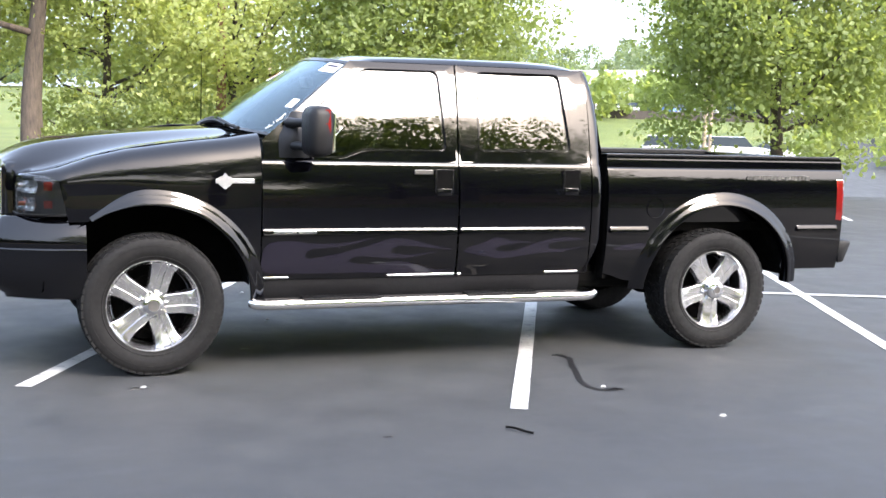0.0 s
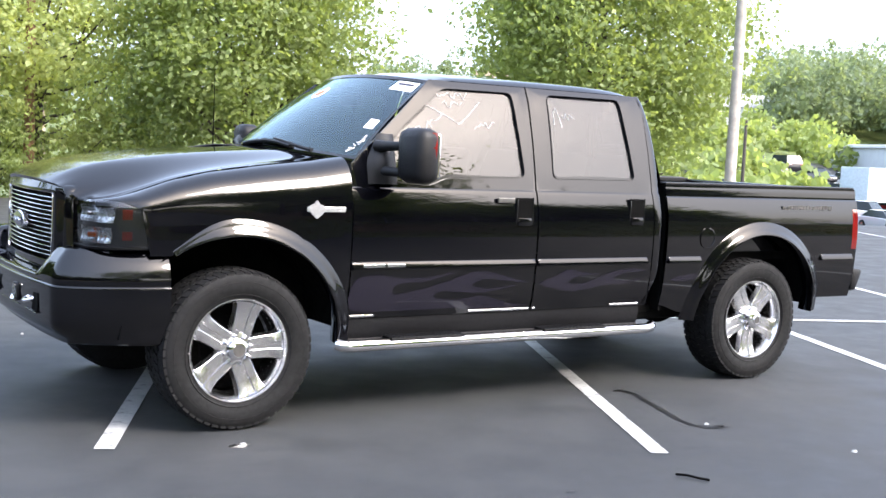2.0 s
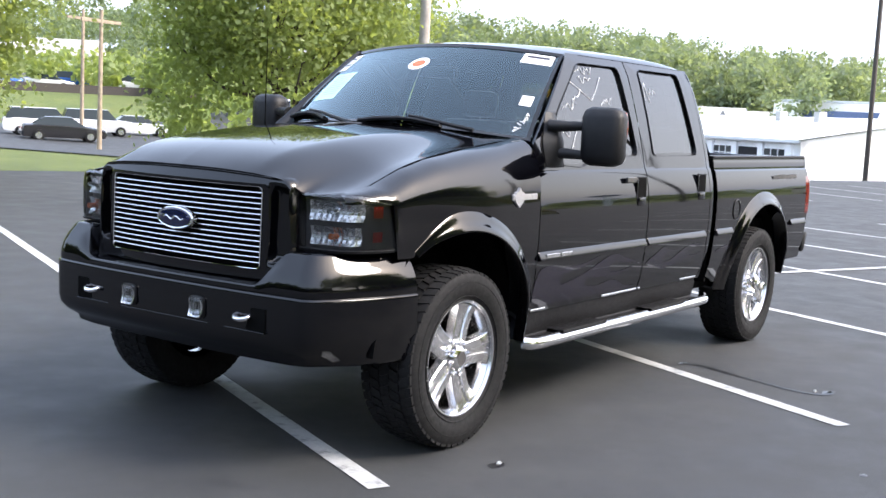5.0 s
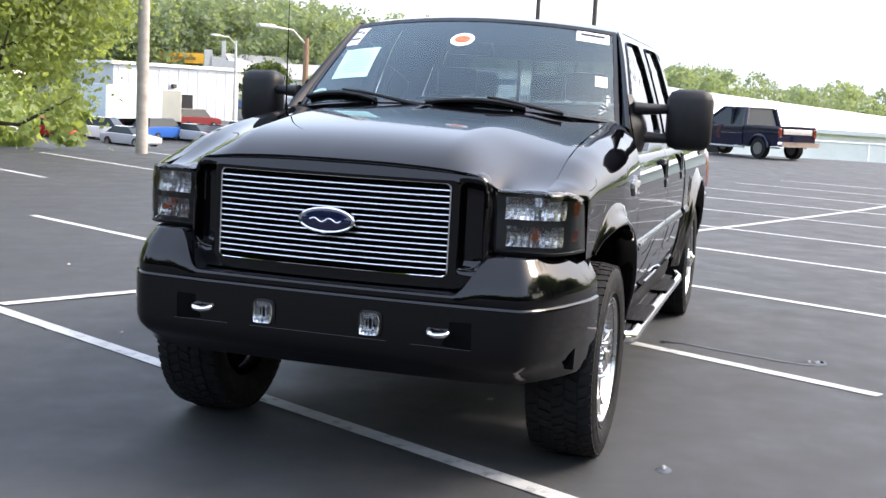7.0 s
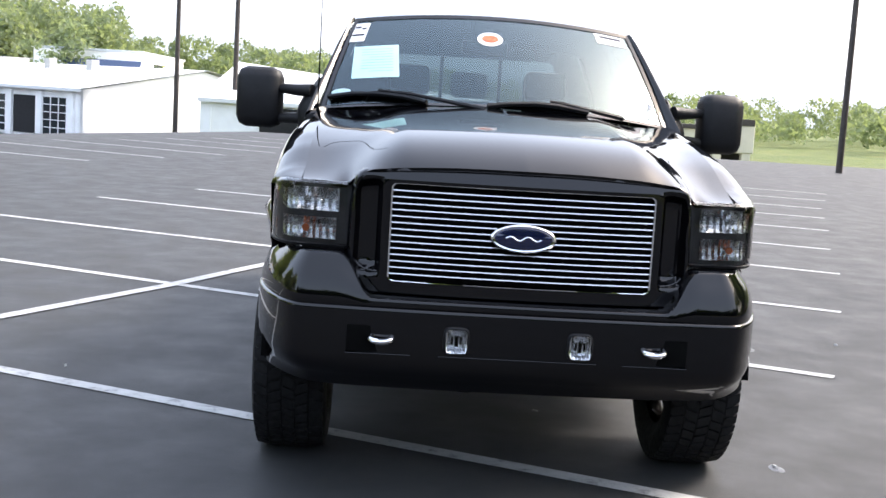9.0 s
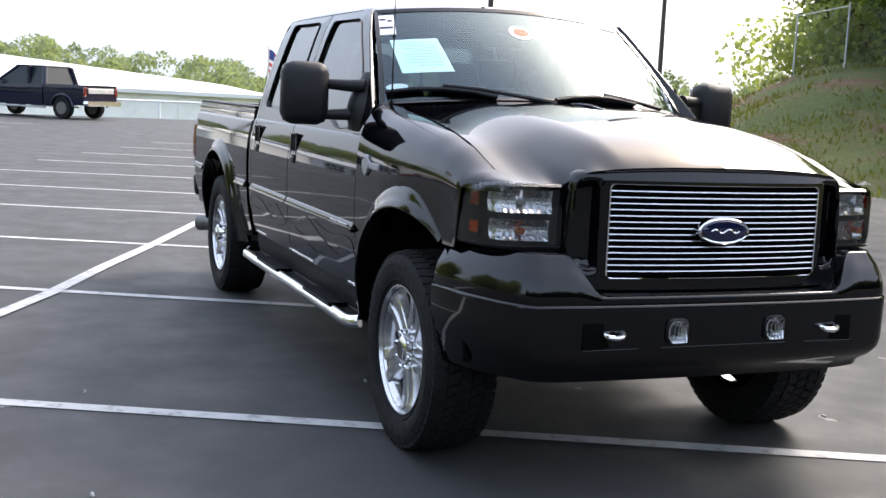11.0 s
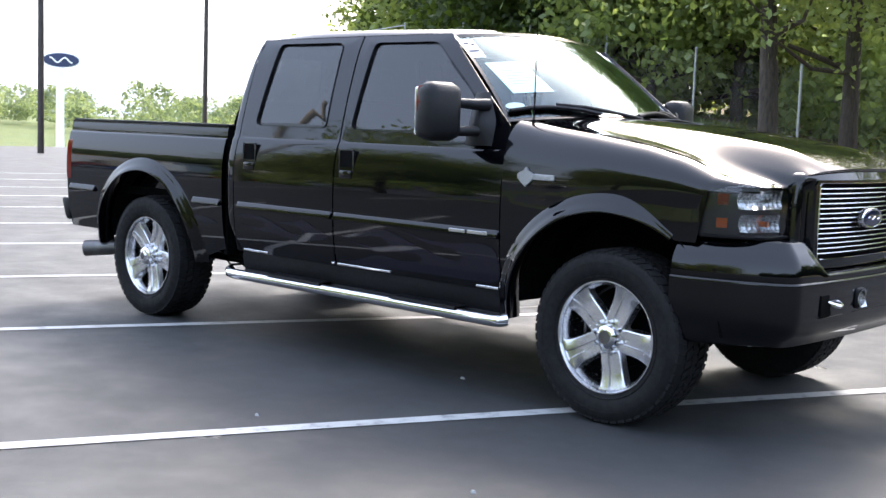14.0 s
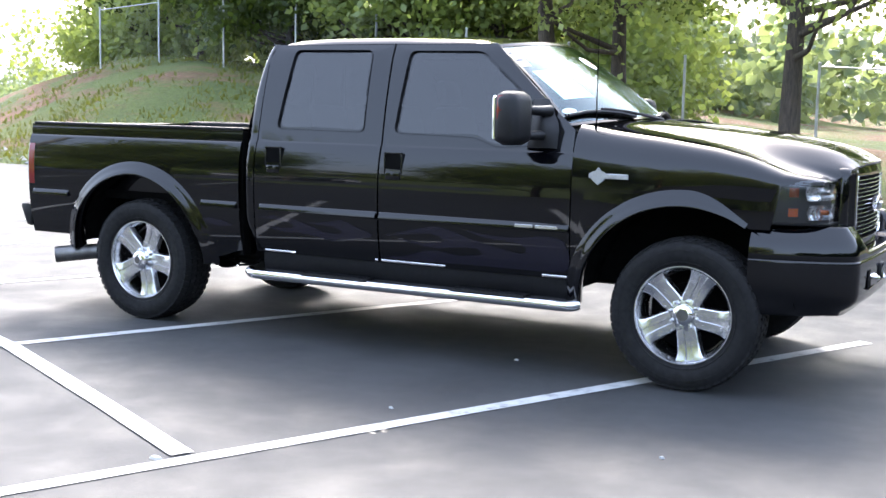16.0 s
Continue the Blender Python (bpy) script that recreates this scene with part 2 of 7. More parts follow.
# ---- ground ----
foot_of_mound = table((-60, -12.8), (22, -12.8), (36, -21), (46, -28), (80, -40))
mound_height = table((-60, 0.5), (-5, 0.5), (6.7, 1.0), (14, 2.0), (18, 2.4), (28, 3.3), (33, 3.0), (40, 2.5), (47, 1.8), (53, 1.0), (58, 0.2), (64, 0.0))
hill_angle = table((-180, 2.5), (-100, 2.2), (-75, 2.0), (-60, 2.2), (-45, 1.4), (-35, 1.0), (-25, 1.2), (-15, 0.9), (-9, 1.0), (0, 1.7), (5, 2.2), (14, 2.7),
                   (20, 3.2), (26, 3.9), (30, 4.3), (36, 5.0), (45, 4.6), (60, 4.0), (66, 3.6), (80, 3.0), (110, 2.5), (180, 2.5))


def outside_lot(x, y):
    return max(0.309 * x + 0.951 * y - 19.7, x - 44.0, foot_of_mound(x) - y, -x - 45.0)


def rise(az, r):
    """The ground past the lot, by direction and distance."""
    near = table((-180, -0.5), (-40, -0.6), (-25, -2.4), (10, -2.9), (26, -2.7), (30, -3.0), (38, -3.0), (47, -1.3), (60, -0.8), (90, -0.6), (180, -0.5))(az)
    mid = table((-180, 0.0), (-40, -1.0), (-25, -2.6), (10, -3.0), (24, -2.7), (29, -1.5), (33, -1.1), (37, 1.2), (40, 2.2), (44, 2.4), (52, 2.3), (66, 2.4), (100, 1.0), (180, 0.0))(az)
    far = 1.5 + 260 * math.tan(radians(hill_angle(az))) - 8.0
    return table((0, near), (60, near + 0.03 * (mid - near)), (85, near + 0.15 * (mid - near)), (110, mid), (150, mid + 0.12 * (far - mid)), (260, far), (420, far + 2), (3200, far + 3))(r)


def ground_height(x, y):
    s = outside_lot(x, y)
    if s <= 0:
        return -0.14
    r, az = math.hypot(x, y), math.degrees(math.atan2(y, x))
    out = rise(az, r) * smoothstep(0, 6, s)
    south = foot_of_mound(x) - y
    if south > 0 and r < 110:
        bank = mound_height(x) * smoothstep(0, 9.5, south) + 0.13 * noise.noise((x * 0.5, y * 0.5, 0)) * smoothstep(0, 2, south)
        k = 1 - smoothstep(72, 110, r)
        out = out * (1 - k) + k * bank if x < 64 else out
    return -0.14 * (1 - smoothstep(0, 0.5, s)) + out


radii = [0.0] + list(np.geomspace(6, 70, 74)) + list(np.geomspace(74, 3200, 44))
rows = []
for r in radii:
    rows.append([(5 + r * math.cos(a), r * math.sin(a), ground_height(5 + r * math.cos(a), r * math.sin(a))) for a in lin(0, 2 * math.pi, 241)])


def ground_material():
    n = Nodes("ground_grass", (0.08, 0.11, 0.025), 0.95)
    green = n.ramp(n.noise(0.22, 5, 0.6), (0.32, (0.075, 0.105, 0.024)), (0.55, (0.11, 0.14, 0.032)), (0.75, (0.15, 0.15, 0.045)))
    clay = n.ramp(n.noise(0.30, 6, 0.65, stretch=(0.6, 1.0, 3.0)), (0.45, 0.0), (0.57, 1.0))
    x = n.t.nodes.new("ShaderNodeSeparateXYZ")
    n.to(n.coord(), x.inputs[0])
    bank = n.node("ShaderNodeMapRange")
    bank.inputs["From Min"].default_value, bank.inputs["From Max"].default_value = -13.5, -15.5
    n.to(x.outputs["Y"], bank.inputs["Value"])
    near = n.node("ShaderNodeMapRange")
    near.inputs["From Min"].default_value, near.inputs["From Max"].default_value = 60.0, 46.0
    n.to(x.outputs["X"], near.inputs["Value"])
    clay = n.mix(near.outputs[0], (0.0, 0.0, 0.0), clay)
    base = n.mix(n.mix(bank.outputs[0], (0.0, 0.0, 0.0), clay), green, n.ramp(n.noise(2.5, 5), (0.3, (0.15, 0.075, 0.04)), (0.7, (0.24, 0.14, 0.085))))
    n.colour(n.mix(0.7, base, n.ramp(n.noise(9, 6, 0.75), (0.3, (0.45, 0.45, 0.45)), (0.7, (1.5, 1.5, 1.4))), "MULTIPLY"))
    return n.bump(n.noise(12, 6, 0.75), 1.0, 0.12).m


tagged(link("ground", *grid(rows), ground_material(), smooth=True, sharp=180), "uneven grassy ground with bare clay patches round the lot", "ground", kind="structure")

# the lot: a thin slab of asphalt with its own edge
edge = [(-44, 34.9), (-20, 27.2), (9, 17.79), (24, 12.92), (34, 9.67), (43.6, 6.55), (44, 0), (44, -26.6), (40, -23.8), (36, -21), (29, -16.9), (22, -12.8), (-44, -12.8)]
bm = bmesh.new()
top = [bm.verts.new((x, y, 0)) for x, y in edge]
low = [bm.verts.new((x, y, -0.3)) for x, y in edge]
bm.faces.new(top)
for i in range(len(edge)):
    j = (i + 1) % len(edge)
    bm.faces.new((top[i], low[i], low[j], top[j]))
tagged(part("parking_lot", bm, ASPHALT), "worn dark grey asphalt of a sloping parking lot", "parking lot", kind="structure")

# painted lines, from end to end, 10 cm wide
STALLS = [((-0.70, -1.10), (3.85, 8.35)), ((1.87, -2.28), (6.12, 6.5)), ((4.40, -3.30), (8.35, 5.5)), ((6.95, -4.27), (10.85, 4.5)), ((9.38, -5.08), (13.05, 3.55)),
          ((12.1, -6.08), (15.3, 2.55)), ((14.5, -6.9), (17.7, 1.6)), ((16.8, -7.7), (20.1, 0.65)), ((19.3, -8.7), (22.5, -0.4)), ((21.9, -9.7), (25.0, -1.4))]
FAR_STALLS = [((13.2 + 2.6 * i, 8.6 - 0.98 * i), (16.0 + 2.6 * i, 13.6 - 0.98 * i)) for i in range(-1, 9)]
SPINE = [(1.54, 3.36), (2.42, 2.915), (3.92, 2.18), (5.07, 1.71), (6.5, 1.08), (9.45, -0.13), (12.7, -1.42), (16.4, -2.82), (19.9, -4.0), (23.0, -5.1), (26.2, -6.25), (29.4, -7.55), (32.5, -9.0)]


def stripe(points, width, z=0.005):
    """A painted strip of slightly uneven width along points."""
    pts = []
    for a, b in zip(points, points[1:]):
        k = max(2, int(math.dist(a, b) / 0.25))
        pts += [(a[0] + (b[0] - a[0]) * i / k, a[1] + (b[1] - a[1]) * i / k) for i in range(k)]
    pts.append(points[-1])
    left, right = [], []
    for i, p in enumerate(pts):
        q, o = pts[min(i + 1, len(pts) - 1)], pts[max(i - 1, 0)]
        d = Vector((q[0] - o[0], q[1] - o[1])).normalized()
        w = width / 2 * (1 + 0.06 * noise.noise((p[0] * 3, p[1] * 3, 1)))
        left.append((p[0] - d.y * w, p[1] + d.x * w, z))
        right.append((p[0] + d.y * w, p[1] - d.x * w, z))
    return grid([left, right])


lines = tagged(thing("lot_markings", "worn white painted stall lines on the asphalt", "road marking"), kind="structure")
for a, b in STALLS + FAR_STALLS:
    link("stall_line", *stripe([a, b], 0.10), LINE, lines)
link("spine_line", *stripe(SPINE, 0.11, 0.008), LINE, lines)

# tar, stains and litter on the asphalt
TAR = simple("tar", (0.008, 0.008, 0.009), 0.45, 0, 0.3, 30)
crack = [(2.76, -0.97), (2.78, -1.09), (2.69, -1.30), (2.63, -1.48), (2.54, -1.71), (2.51, -1.86), (2.54, -1.97), (2.60, -1.99), (2.69, -1.98)]
tagged(link("tar_strip", *stripe(crack, 0.038, 0.004), TAR), "wriggling black tar strip on the asphalt", "tar strip")
tagged(link("twig", *tube([(1.64, -2.63, 0.012), (1.67, -2.675, 0.016), (1.70, -2.735, 0.012), (1.73, -2.77, 0.010)], 0.007, 6), DARK), "short dark bent twig lying on the asphalt", "twig")


def blot(name, x, y, r, m, label, category, seed, thick=0.004, squash=0.6):
    rnd = random.Random(seed)
    n = 14
    ring = [(x + r * (0.75 + 0.5 * rnd.random()) * math.cos(a), y + r * squash * (0.75 + 0.5 * rnd.random()) * math.sin(a)) for a in lin(0, 2 * math.pi, n, endpoint=False)]
    verts = [(x, y, thick)] + [(0.6 * px + 0.4 * x, 0.6 * py + 0.4 * y, thick) for px, py in ring] + [(px, py, 0.0015) for px, py in ring]
    faces = [(0, 1 + i, 1 + (i + 1) % n) for i in range(n)] + [(1 + i, 1 + n + i, 1 + n + (i + 1) % n, 1 + (i + 1) % n) for i in range(n)]
    tagged(link(name, verts, faces, m, smooth=True), label, category)


OIL = simple("oil", (0.012, 0.012, 0.014), 0.3, 0, 0.3, 30)
PALE = simple("pale_litter", (0.36, 0.365, 0.36), 0.8, 0, 0.2, 40)
for k, (x, y, r) in enumerate([(-0.07, -1.28, 0.055), (1.0, -2.62, 0.03), (2.75, -0.97, 0.05), (2.64, -1.97, 0.06), (0.98, 2.57, 0.025), (1.02, 2.61, 0.03), (1.0, 2.54, 0.03), (0.72, -0.3, 0.03)]):
    blot("oil_spot", x, y, r, OIL, "small black oil spot soaked into the asphalt", "oil spot", k)
for k, (x, y, r) in enumerate([(2.60, -1.90, 0.025), (2.92, -2.69, 0.03), (-0.05, -1.28, 0.03), (3.3, 4.05, 0.03), (3.32, -3.55, 0.03), (-0.30, 2.28, 0.02), (1.10, 0.77, 0.02), (1.17, 2.18, 0.02), (1.6, 3.46, 0.05)]):
    blot("litter_scrap", x, y, 0.7 * r, PALE, "small pale scrap of litter on the asphalt", "litter", 40 + k, 0.012)


# ---- the pickup: nose towards -x, driver's side towards -y ----
truck = thing("pickup_truck", "glossy black lifted crew-cab pickup with chrome wheels and faint flame graphics", "pickup truck")
WHEELBASE, HUB_Z = 3.967, 0.428
half_width = table((0.45, 0.925), (0.50, 0.935), (0.57, 0.950), (0.65, 0.970), (0.75, 0.984), (0.86, 0.992), (1.0, 0.997), (1.10, 0.9955), (1.15, 0.992), (1.20, 0.985), (1.25, 0.974), (1.285, 0.9645),
                   (1.30, 0.959), (1.308, 0.952), (1.36, 0.940), (1.42, 0.926), (1.6, 0.875), (1.8, 0.808), (1.9, 0.768), (1.95, 0.735), (1.985, 0.690))
LEVELS = [0.45, 0.5, 0.57, 0.61, 0.65, 0.7, 0.75, 0.8, 0.86, 0.93, 1.0, 1.05, 1.10, 1.15, 1.20, 1.25, 1.275, 1.285, 1.293, 1.30, 1.308]
fender_top = table((-0.74, 1.190), (-0.68, 1.206), (-0.56, 1.228), (-0.5, 1.244), (-0.42, 1.272), (-0.3, 1.315), (-0.1, 1.362), (0.2, 1.405), (0.5, 1.44), (0.72, 1.475))
ARCH_F, ARCH_R = (0.03, 0.43, 0.615), (4.0, 0.43, 0.615)


def arch_z(x, arch, floor):
    cx, cz, r = arch
    return max(floor, cz + math.sqrt(r * r - (x - cx) ** 2)) if abs(x - cx) < r else floor


def columns(x0, x1, arch=None, step=0.06):
    xs = list(np.arange(x0, x1, step)) + [x1]
    if arch:
        cx, cz, r = arch
        xs = [x for x in xs if abs(x - cx) > r + 0.015] + [cx + r * math.cos(a) for a in lin(0.0, math.pi, 41)] + [cx - r - 0.004, cx + r + 0.004]
    return sorted(x for x in set(xs) if x0 <= x <= x1)


def skin(side, xs, floor, top, width, levels=LEVELS, arch=None):
    """A body side: columns along x, rows up z, with an arch cut out."""
    rows = []
    for x in xs:
        lo = arch_z(x, arch, floor) if arch else floor
        hi = top(x)
        rows.append([(x, side * width(x, min(max(z, lo), hi)), min(max(z, lo), hi)) for z in levels])
    return grid(rows)


def fender_width(x, z):
    taper = 0.052 * smoothstep(0.35, -0.55, x)
    if x < -0.5:
        t = min(1.0, max(0.0, (z - 1.17) / (fender_top(x) - 1.17)))
        return 0.818 + (table((-0.74, 0.80), (-0.70, 0.835), (-0.66, 0.872), (-0.6, 0.905), (-0.5, 0.937))(x) - 0.818) * math.sqrt(max(0.0, 1 - t**2.6))
    if z <= 1.1:
        return half_width(z) - taper
    t = min(1.0, (z - 1.1) / (fender_top(x) - 1.1))
    return 0.82 + 0.176 * math.sqrt(max(0.0, 1 - t**2.9)) - taper * (1 - 0.6 * t)


def ring(outer, inner, rings, y, n=6, r=0.045):
    """A frame between two outlines with matching corners; the inner corners are rounded. Returns the surface and the inner outline."""
    k, out, inn = len(outer), [], []
    for i in range(k):
        p, a, b = (Vector(inner[j % k]) for j in (i, i - 1, i + 1))
        ra = min(r, (a - p).length * 0.4, (b - p).length * 0.4)
        c0, c1 = p + (a - p).normalized() * ra, p + (b - p).normalized() * ra
        for t in lin(0, 1, 5):
            inn.append((1 - t) ** 2 * c0 + 2 * t * (1 - t) * p + t * t * c1)
            out.append(Vector(outer[i]))
        q, qn = Vector(outer[i]), Vector(outer[(i + 1) % k])
        a2, p2, b2 = (Vector(inner[j % k]) for j in (i, i + 1, i + 2))
        rb = min(r, (a2 - p2).length * 0.4, (b2 - p2).length * 0.4)
        d0 = p2 + (a2 - p2).normalized() * rb
        for t in lin(0, 1, n + 2)[1:-1]:
            inn.append(c1 + (d0 - c1) * t)
            out.append(q + (qn - q) * t)
    rows = [[o + (i - o) * t for o, i in zip(out, inn)] for t in lin(0, 1, rings)]
    rows = [[(p.x, y(p.y), p.y) for p in row + row[:1]] for row in rows]
    return grid(rows), [(p.x, p.y) for p in inn]


def seal(loop, side, depth0, depth1, width):
    """A lip that runs inwards from an outline."""
    c = Vector((sum(p[0] for p in loop) / len(loop), sum(p[1] for p in loop) / len(loop)))
    inner = [Vector(p) + (c - Vector(p)).normalized() * width for p in loop]
    a = [(p[0], side * (half_width(p[1]) - depth0), p[1]) for p in loop]
    b = [(p[0], side * (half_width(p[1]) - depth1), p[1]) for p in loop]
    d = [(p.x, side * (half_width(p.y) - depth1), p.y) for p in inner]
    return grid([row + row[:1] for row in (a, b, d)])


def pane(loop, side, depth):
    verts = [(p[0], side * (half_width(p[1]) - depth), p[1]) for p in loop]
    c = [sum(v[i] for v in verts) / len(verts) for i in range(3)]
    mid = [tuple((a + b) / 2 for a, b in zip(v, c)) for v in verts]
    mid = [(x, side * (half_width(z) - depth), z) for x, y, z in mid]
    n = len(verts)
    ctr = (c[0], side * (half_width(c[2]) - depth), c[2])
    return verts + mid + [ctr], [(i, (i + 1) % n, n + (i + 1) % n, n + i) for i in range(n)] + [(n + i, n + (i + 1) % n, 2 * n) for i in range(n)]


FRONT_OUT = [(0.70, 1.308), (1.20, 1.308), (1.33, 1.308), (1.978, 1.308), (2.010, 1.948), (1.30, 1.946), (0.962, 1.655), (0.70, 1.435)]
FRONT_IN = [(0.955, 1.335), (1.20, 1.320), (1.345, 1.374), (1.906, 1.385), (1.886, 1.902), (1.376, 1.898), (1.045, 1.640), (0.955, 1.555)]
REAR_OUT = [(1.990, 1.308), (2.945, 1.308), (2.968, 1.945), (2.022, 1.948)]
REAR_IN = [(2.128, 1.384), (2.806, 1.390), (2.768, 1.912), (2.164, 1.908)]


def moulding(side, x0, x1):
    """A body-side strip whose face leans back from its lower edge."""
    prof = [(0.843, -0.003), (0.844, 0.012), (0.848, 0.0215), (0.853, 0.0225), (0.878, 0.0075), (0.886, 0.005), (0.890, 0.001), (0.891, -0.003)]
    ends = [(x0, 0.0), (x0 + 0.004, 1.0)] + [(x, 1.0) for x in lin(x0 + 0.02, x1 - 0.02, 6)] + [(x1 - 0.004, 1.0), (x1, 0.0)]
    return grid([[(x, side * (half_width(z) + (o * k if o > 0 else o)), z) for z, o in prof] for x, k in ends])


def door(side, front):
    x0, x1 = (0.692, 1.978) if front else (1.990, 2.945)
    outer, inner = (FRONT_OUT, FRONT_IN) if front else (REAR_OUT, REAR_IN)
    y = lambda z: side * half_width(z)  # noqa: E731
    frame_, loop = ring(outer, inner, 7, y)
    lower = skin(side, columns(x0, x1), 0.565, lambda x: 1.308, lambda x, z: half_width(z))
    d = link("front_door" if front else "rear_door", *join(lower, frame_), PAINT, truck, smooth=True, sharp=50)
    link("window_seal", *seal(loop, side, -0.007, 0.012, 0.020), TRIM, d, smooth=True)
    link("window_glass", *pane(loop, side, 0.012), TINT, d, "dark tinted window glass", smooth=True)
    # handle: a paddle on a flat near-black panel that gives the cup's shade
    hx, hz = (1.878, 1.175) if front else (2.795, 1.182)
    w = lambda z: half_width(z)  # noqa: E731
    bm = bmesh.new()
    for lo, hi in (((hx - 0.066, -0.006, hz - 0.092), (hx - 0.054, 0.005, hz + 0.09)), ((hx + 0.054, -0.006, hz - 0.092), (hx + 0.066, 0.005, hz + 0.09)),
                   ((hx - 0.066, -0.006, hz + 0.08), (hx + 0.066, 0.005, hz + 0.09)), ((hx - 0.066, -0.006, hz - 0.092), (hx + 0.066, 0.005, hz - 0.083))):
        cuboid(bm, lo, hi, 0.002)
    place = pose(0, side * w(hz), 0) if side > 0 else pose(0, -w(hz), 0)
    bmesh.ops.transform(bm, matrix=place, verts=bm.verts)
    part("handle_frame", bm, TRIM, d, smooth=True)
    bm = bmesh.new()
    cuboid(bm, (hx - 0.054, -0.004, hz - 0.083), (hx + 0.054, 0.002, hz + 0.08), 0)
    bmesh.ops.transform(bm, matrix=place, verts=bm.verts)
    part("handle_cup_shade", bm, DARK, d)
    bm = bmesh.new()
    cuboid(bm, (hx - 0.052, -0.006, hz - 0.082), (hx + 0.052, 0.014, hz - 0.032), 0.007)
    bmesh.ops.transform(bm, matrix=Matrix.Diagonal((1, side, 1, 1)), verts=bm.verts)
    bmesh.ops.transform(bm, matrix=place, verts=bm.verts)
    part("door_handle", bm, PAINT, d, smooth=True)
    # side moulding
    link("side_moulding", *moulding(side, x0 + (0.0 if front else 0.004), x1 - 0.004 if front else 2.905), PAINT, d, smooth=True, sharp=50)
    # bright sill strip at the door's foot
    for sx0, sx1 in ((0.71, 0.865), (1.515, 1.972)) if front else ((1.996, 2.02), (2.63, 2.88)):
        bm = bmesh.new()
        cuboid(bm, (sx0, -0.003, 0.571), (sx1, 0.007, 0.585), 0.003)
        bmesh.ops.transform(bm, matrix=pose(0, side * w(0.578), 0) @ Matrix.Diagonal((1, side, 1, 1)), verts=bm.verts)
        part("sill_strip", bm, CHROME, d, "bright metal strip")
    if front:
        bm = bmesh.new()
        for sx0, sx1 in ((0.76, 0.90), (0.915, 1.03)):
            cuboid(bm, (sx0, 0.014, 0.857), (sx1, 0.019, 0.877), 0.002)
        bmesh.ops.transform(bm, matrix=pose(0, side * w(0.866), 0) @ Matrix.Diagonal((1, side, 1, 1)), verts=bm.verts)
        part("model_plate", bm, ALLOY, d, "grey metal plates with unreadable lettering")
        if side < 0:
            bm = bmesh.new()
            cuboid(bm, (1.672, -1.0, 1.232), (1.795, -0.984, 1.262), 0.003)
            part("keypad", bm, STEEL, d, "grey keypad strip")
    return d


def flame(outline, side, name="flame_graphic"):
    """A painted flame, a hair proud of the skin."""
    step, ids, verts, faces = 0.006, {}, [], []
    zs = [p[1] for p in outline]

    def vert(i, j):
        if (i, j) not in ids:
            ids[i, j] = len(verts)
            verts.append((i * step, side * (half_width(j * step) + 0.0022), j * step))
        return ids[i, j]

    for j in range(int(min(zs) / step), int(max(zs) / step) + 1):
        z = (j + 0.5) * step
        cuts = sorted(a[0] + (b[0] - a[0]) * (z - a[1]) / (b[1] - a[1]) for a, b in zip(outline, outline[1:] + outline[:1]) if (a[1] > z) != (b[1] > z))
        for x0, x1 in zip(cuts[::2], cuts[1::2]):
            for i in range(int(round(x0 / step)), int(round(x1 / step))):
                faces.append((vert(i, j), vert(i + 1, j), vert(i + 1, j + 1), vert(i, j + 1)))
    link(name, verts, faces, FLAME, truck, "faint purple-grey painted flames", smooth=True, sharp=180)


def curl(points, n=7):
    """A closed smooth outline through points."""
    out, k = [], len(points)
    for i in range(k):
        p0, p1, p2, p3 = (Vector(points[(i + j - 1) % k]) for j in range(4))
        for t in lin(0, 1, n, endpoint=False):
            out.append(tuple(0.5 * (2 * p1 + (p2 - p0) * t + (2 * p0 - 5 * p1 + 4 * p2 - p3) * t * t + (3 * p1 - p0 - 3 * p2 + p3) * t**3)))
    return out


FLAMES = [
    [(0.71, 0.62), (0.72, 0.78), (0.86, 0.81), (1.05, 0.79), (1.25, 0.80), (1.42, 0.83), (1.22, 0.775), (1.00, 0.755), (0.98, 0.70), (1.12, 0.715), (1.30, 0.755), (1.45, 0.80), (1.58, 0.825),
     (1.74, 0.79), (1.93, 0.745), (1.72, 0.765), (1.60, 0.775), (1.52, 0.735), (1.66, 0.715), (1.86, 0.735), (1.62, 0.69), (1.44, 0.70), (1.30, 0.705), (1.26, 0.67), (1.42, 0.655), (1.60, 0.67),
     (1.80, 0.62), (1.96, 0.60), (1.60, 0.595), (1.30, 0.60), (0.98, 0.60)],
    [(2.03, 0.735), (2.16, 0.785), (2.26, 0.82), (2.36, 0.80), (2.52, 0.785), (2.36, 0.775), (2.28, 0.76), (2.26, 0.735), (2.36, 0.725), (2.50, 0.765), (2.62, 0.80), (2.78, 0.815), (2.91, 0.80), (2.76, 0.79),
     (2.66, 0.775), (2.64, 0.75), (2.74, 0.735), (2.88, 0.75), (2.72, 0.715), (2.55, 0.71), (2.42, 0.69), (2.30, 0.68), (2.18, 0.695)],
    [(3.14, 0.73), (3.24, 0.76), (3.36, 0.765), (3.50, 0.745), (3.36, 0.735), (3.26, 0.72)],
]


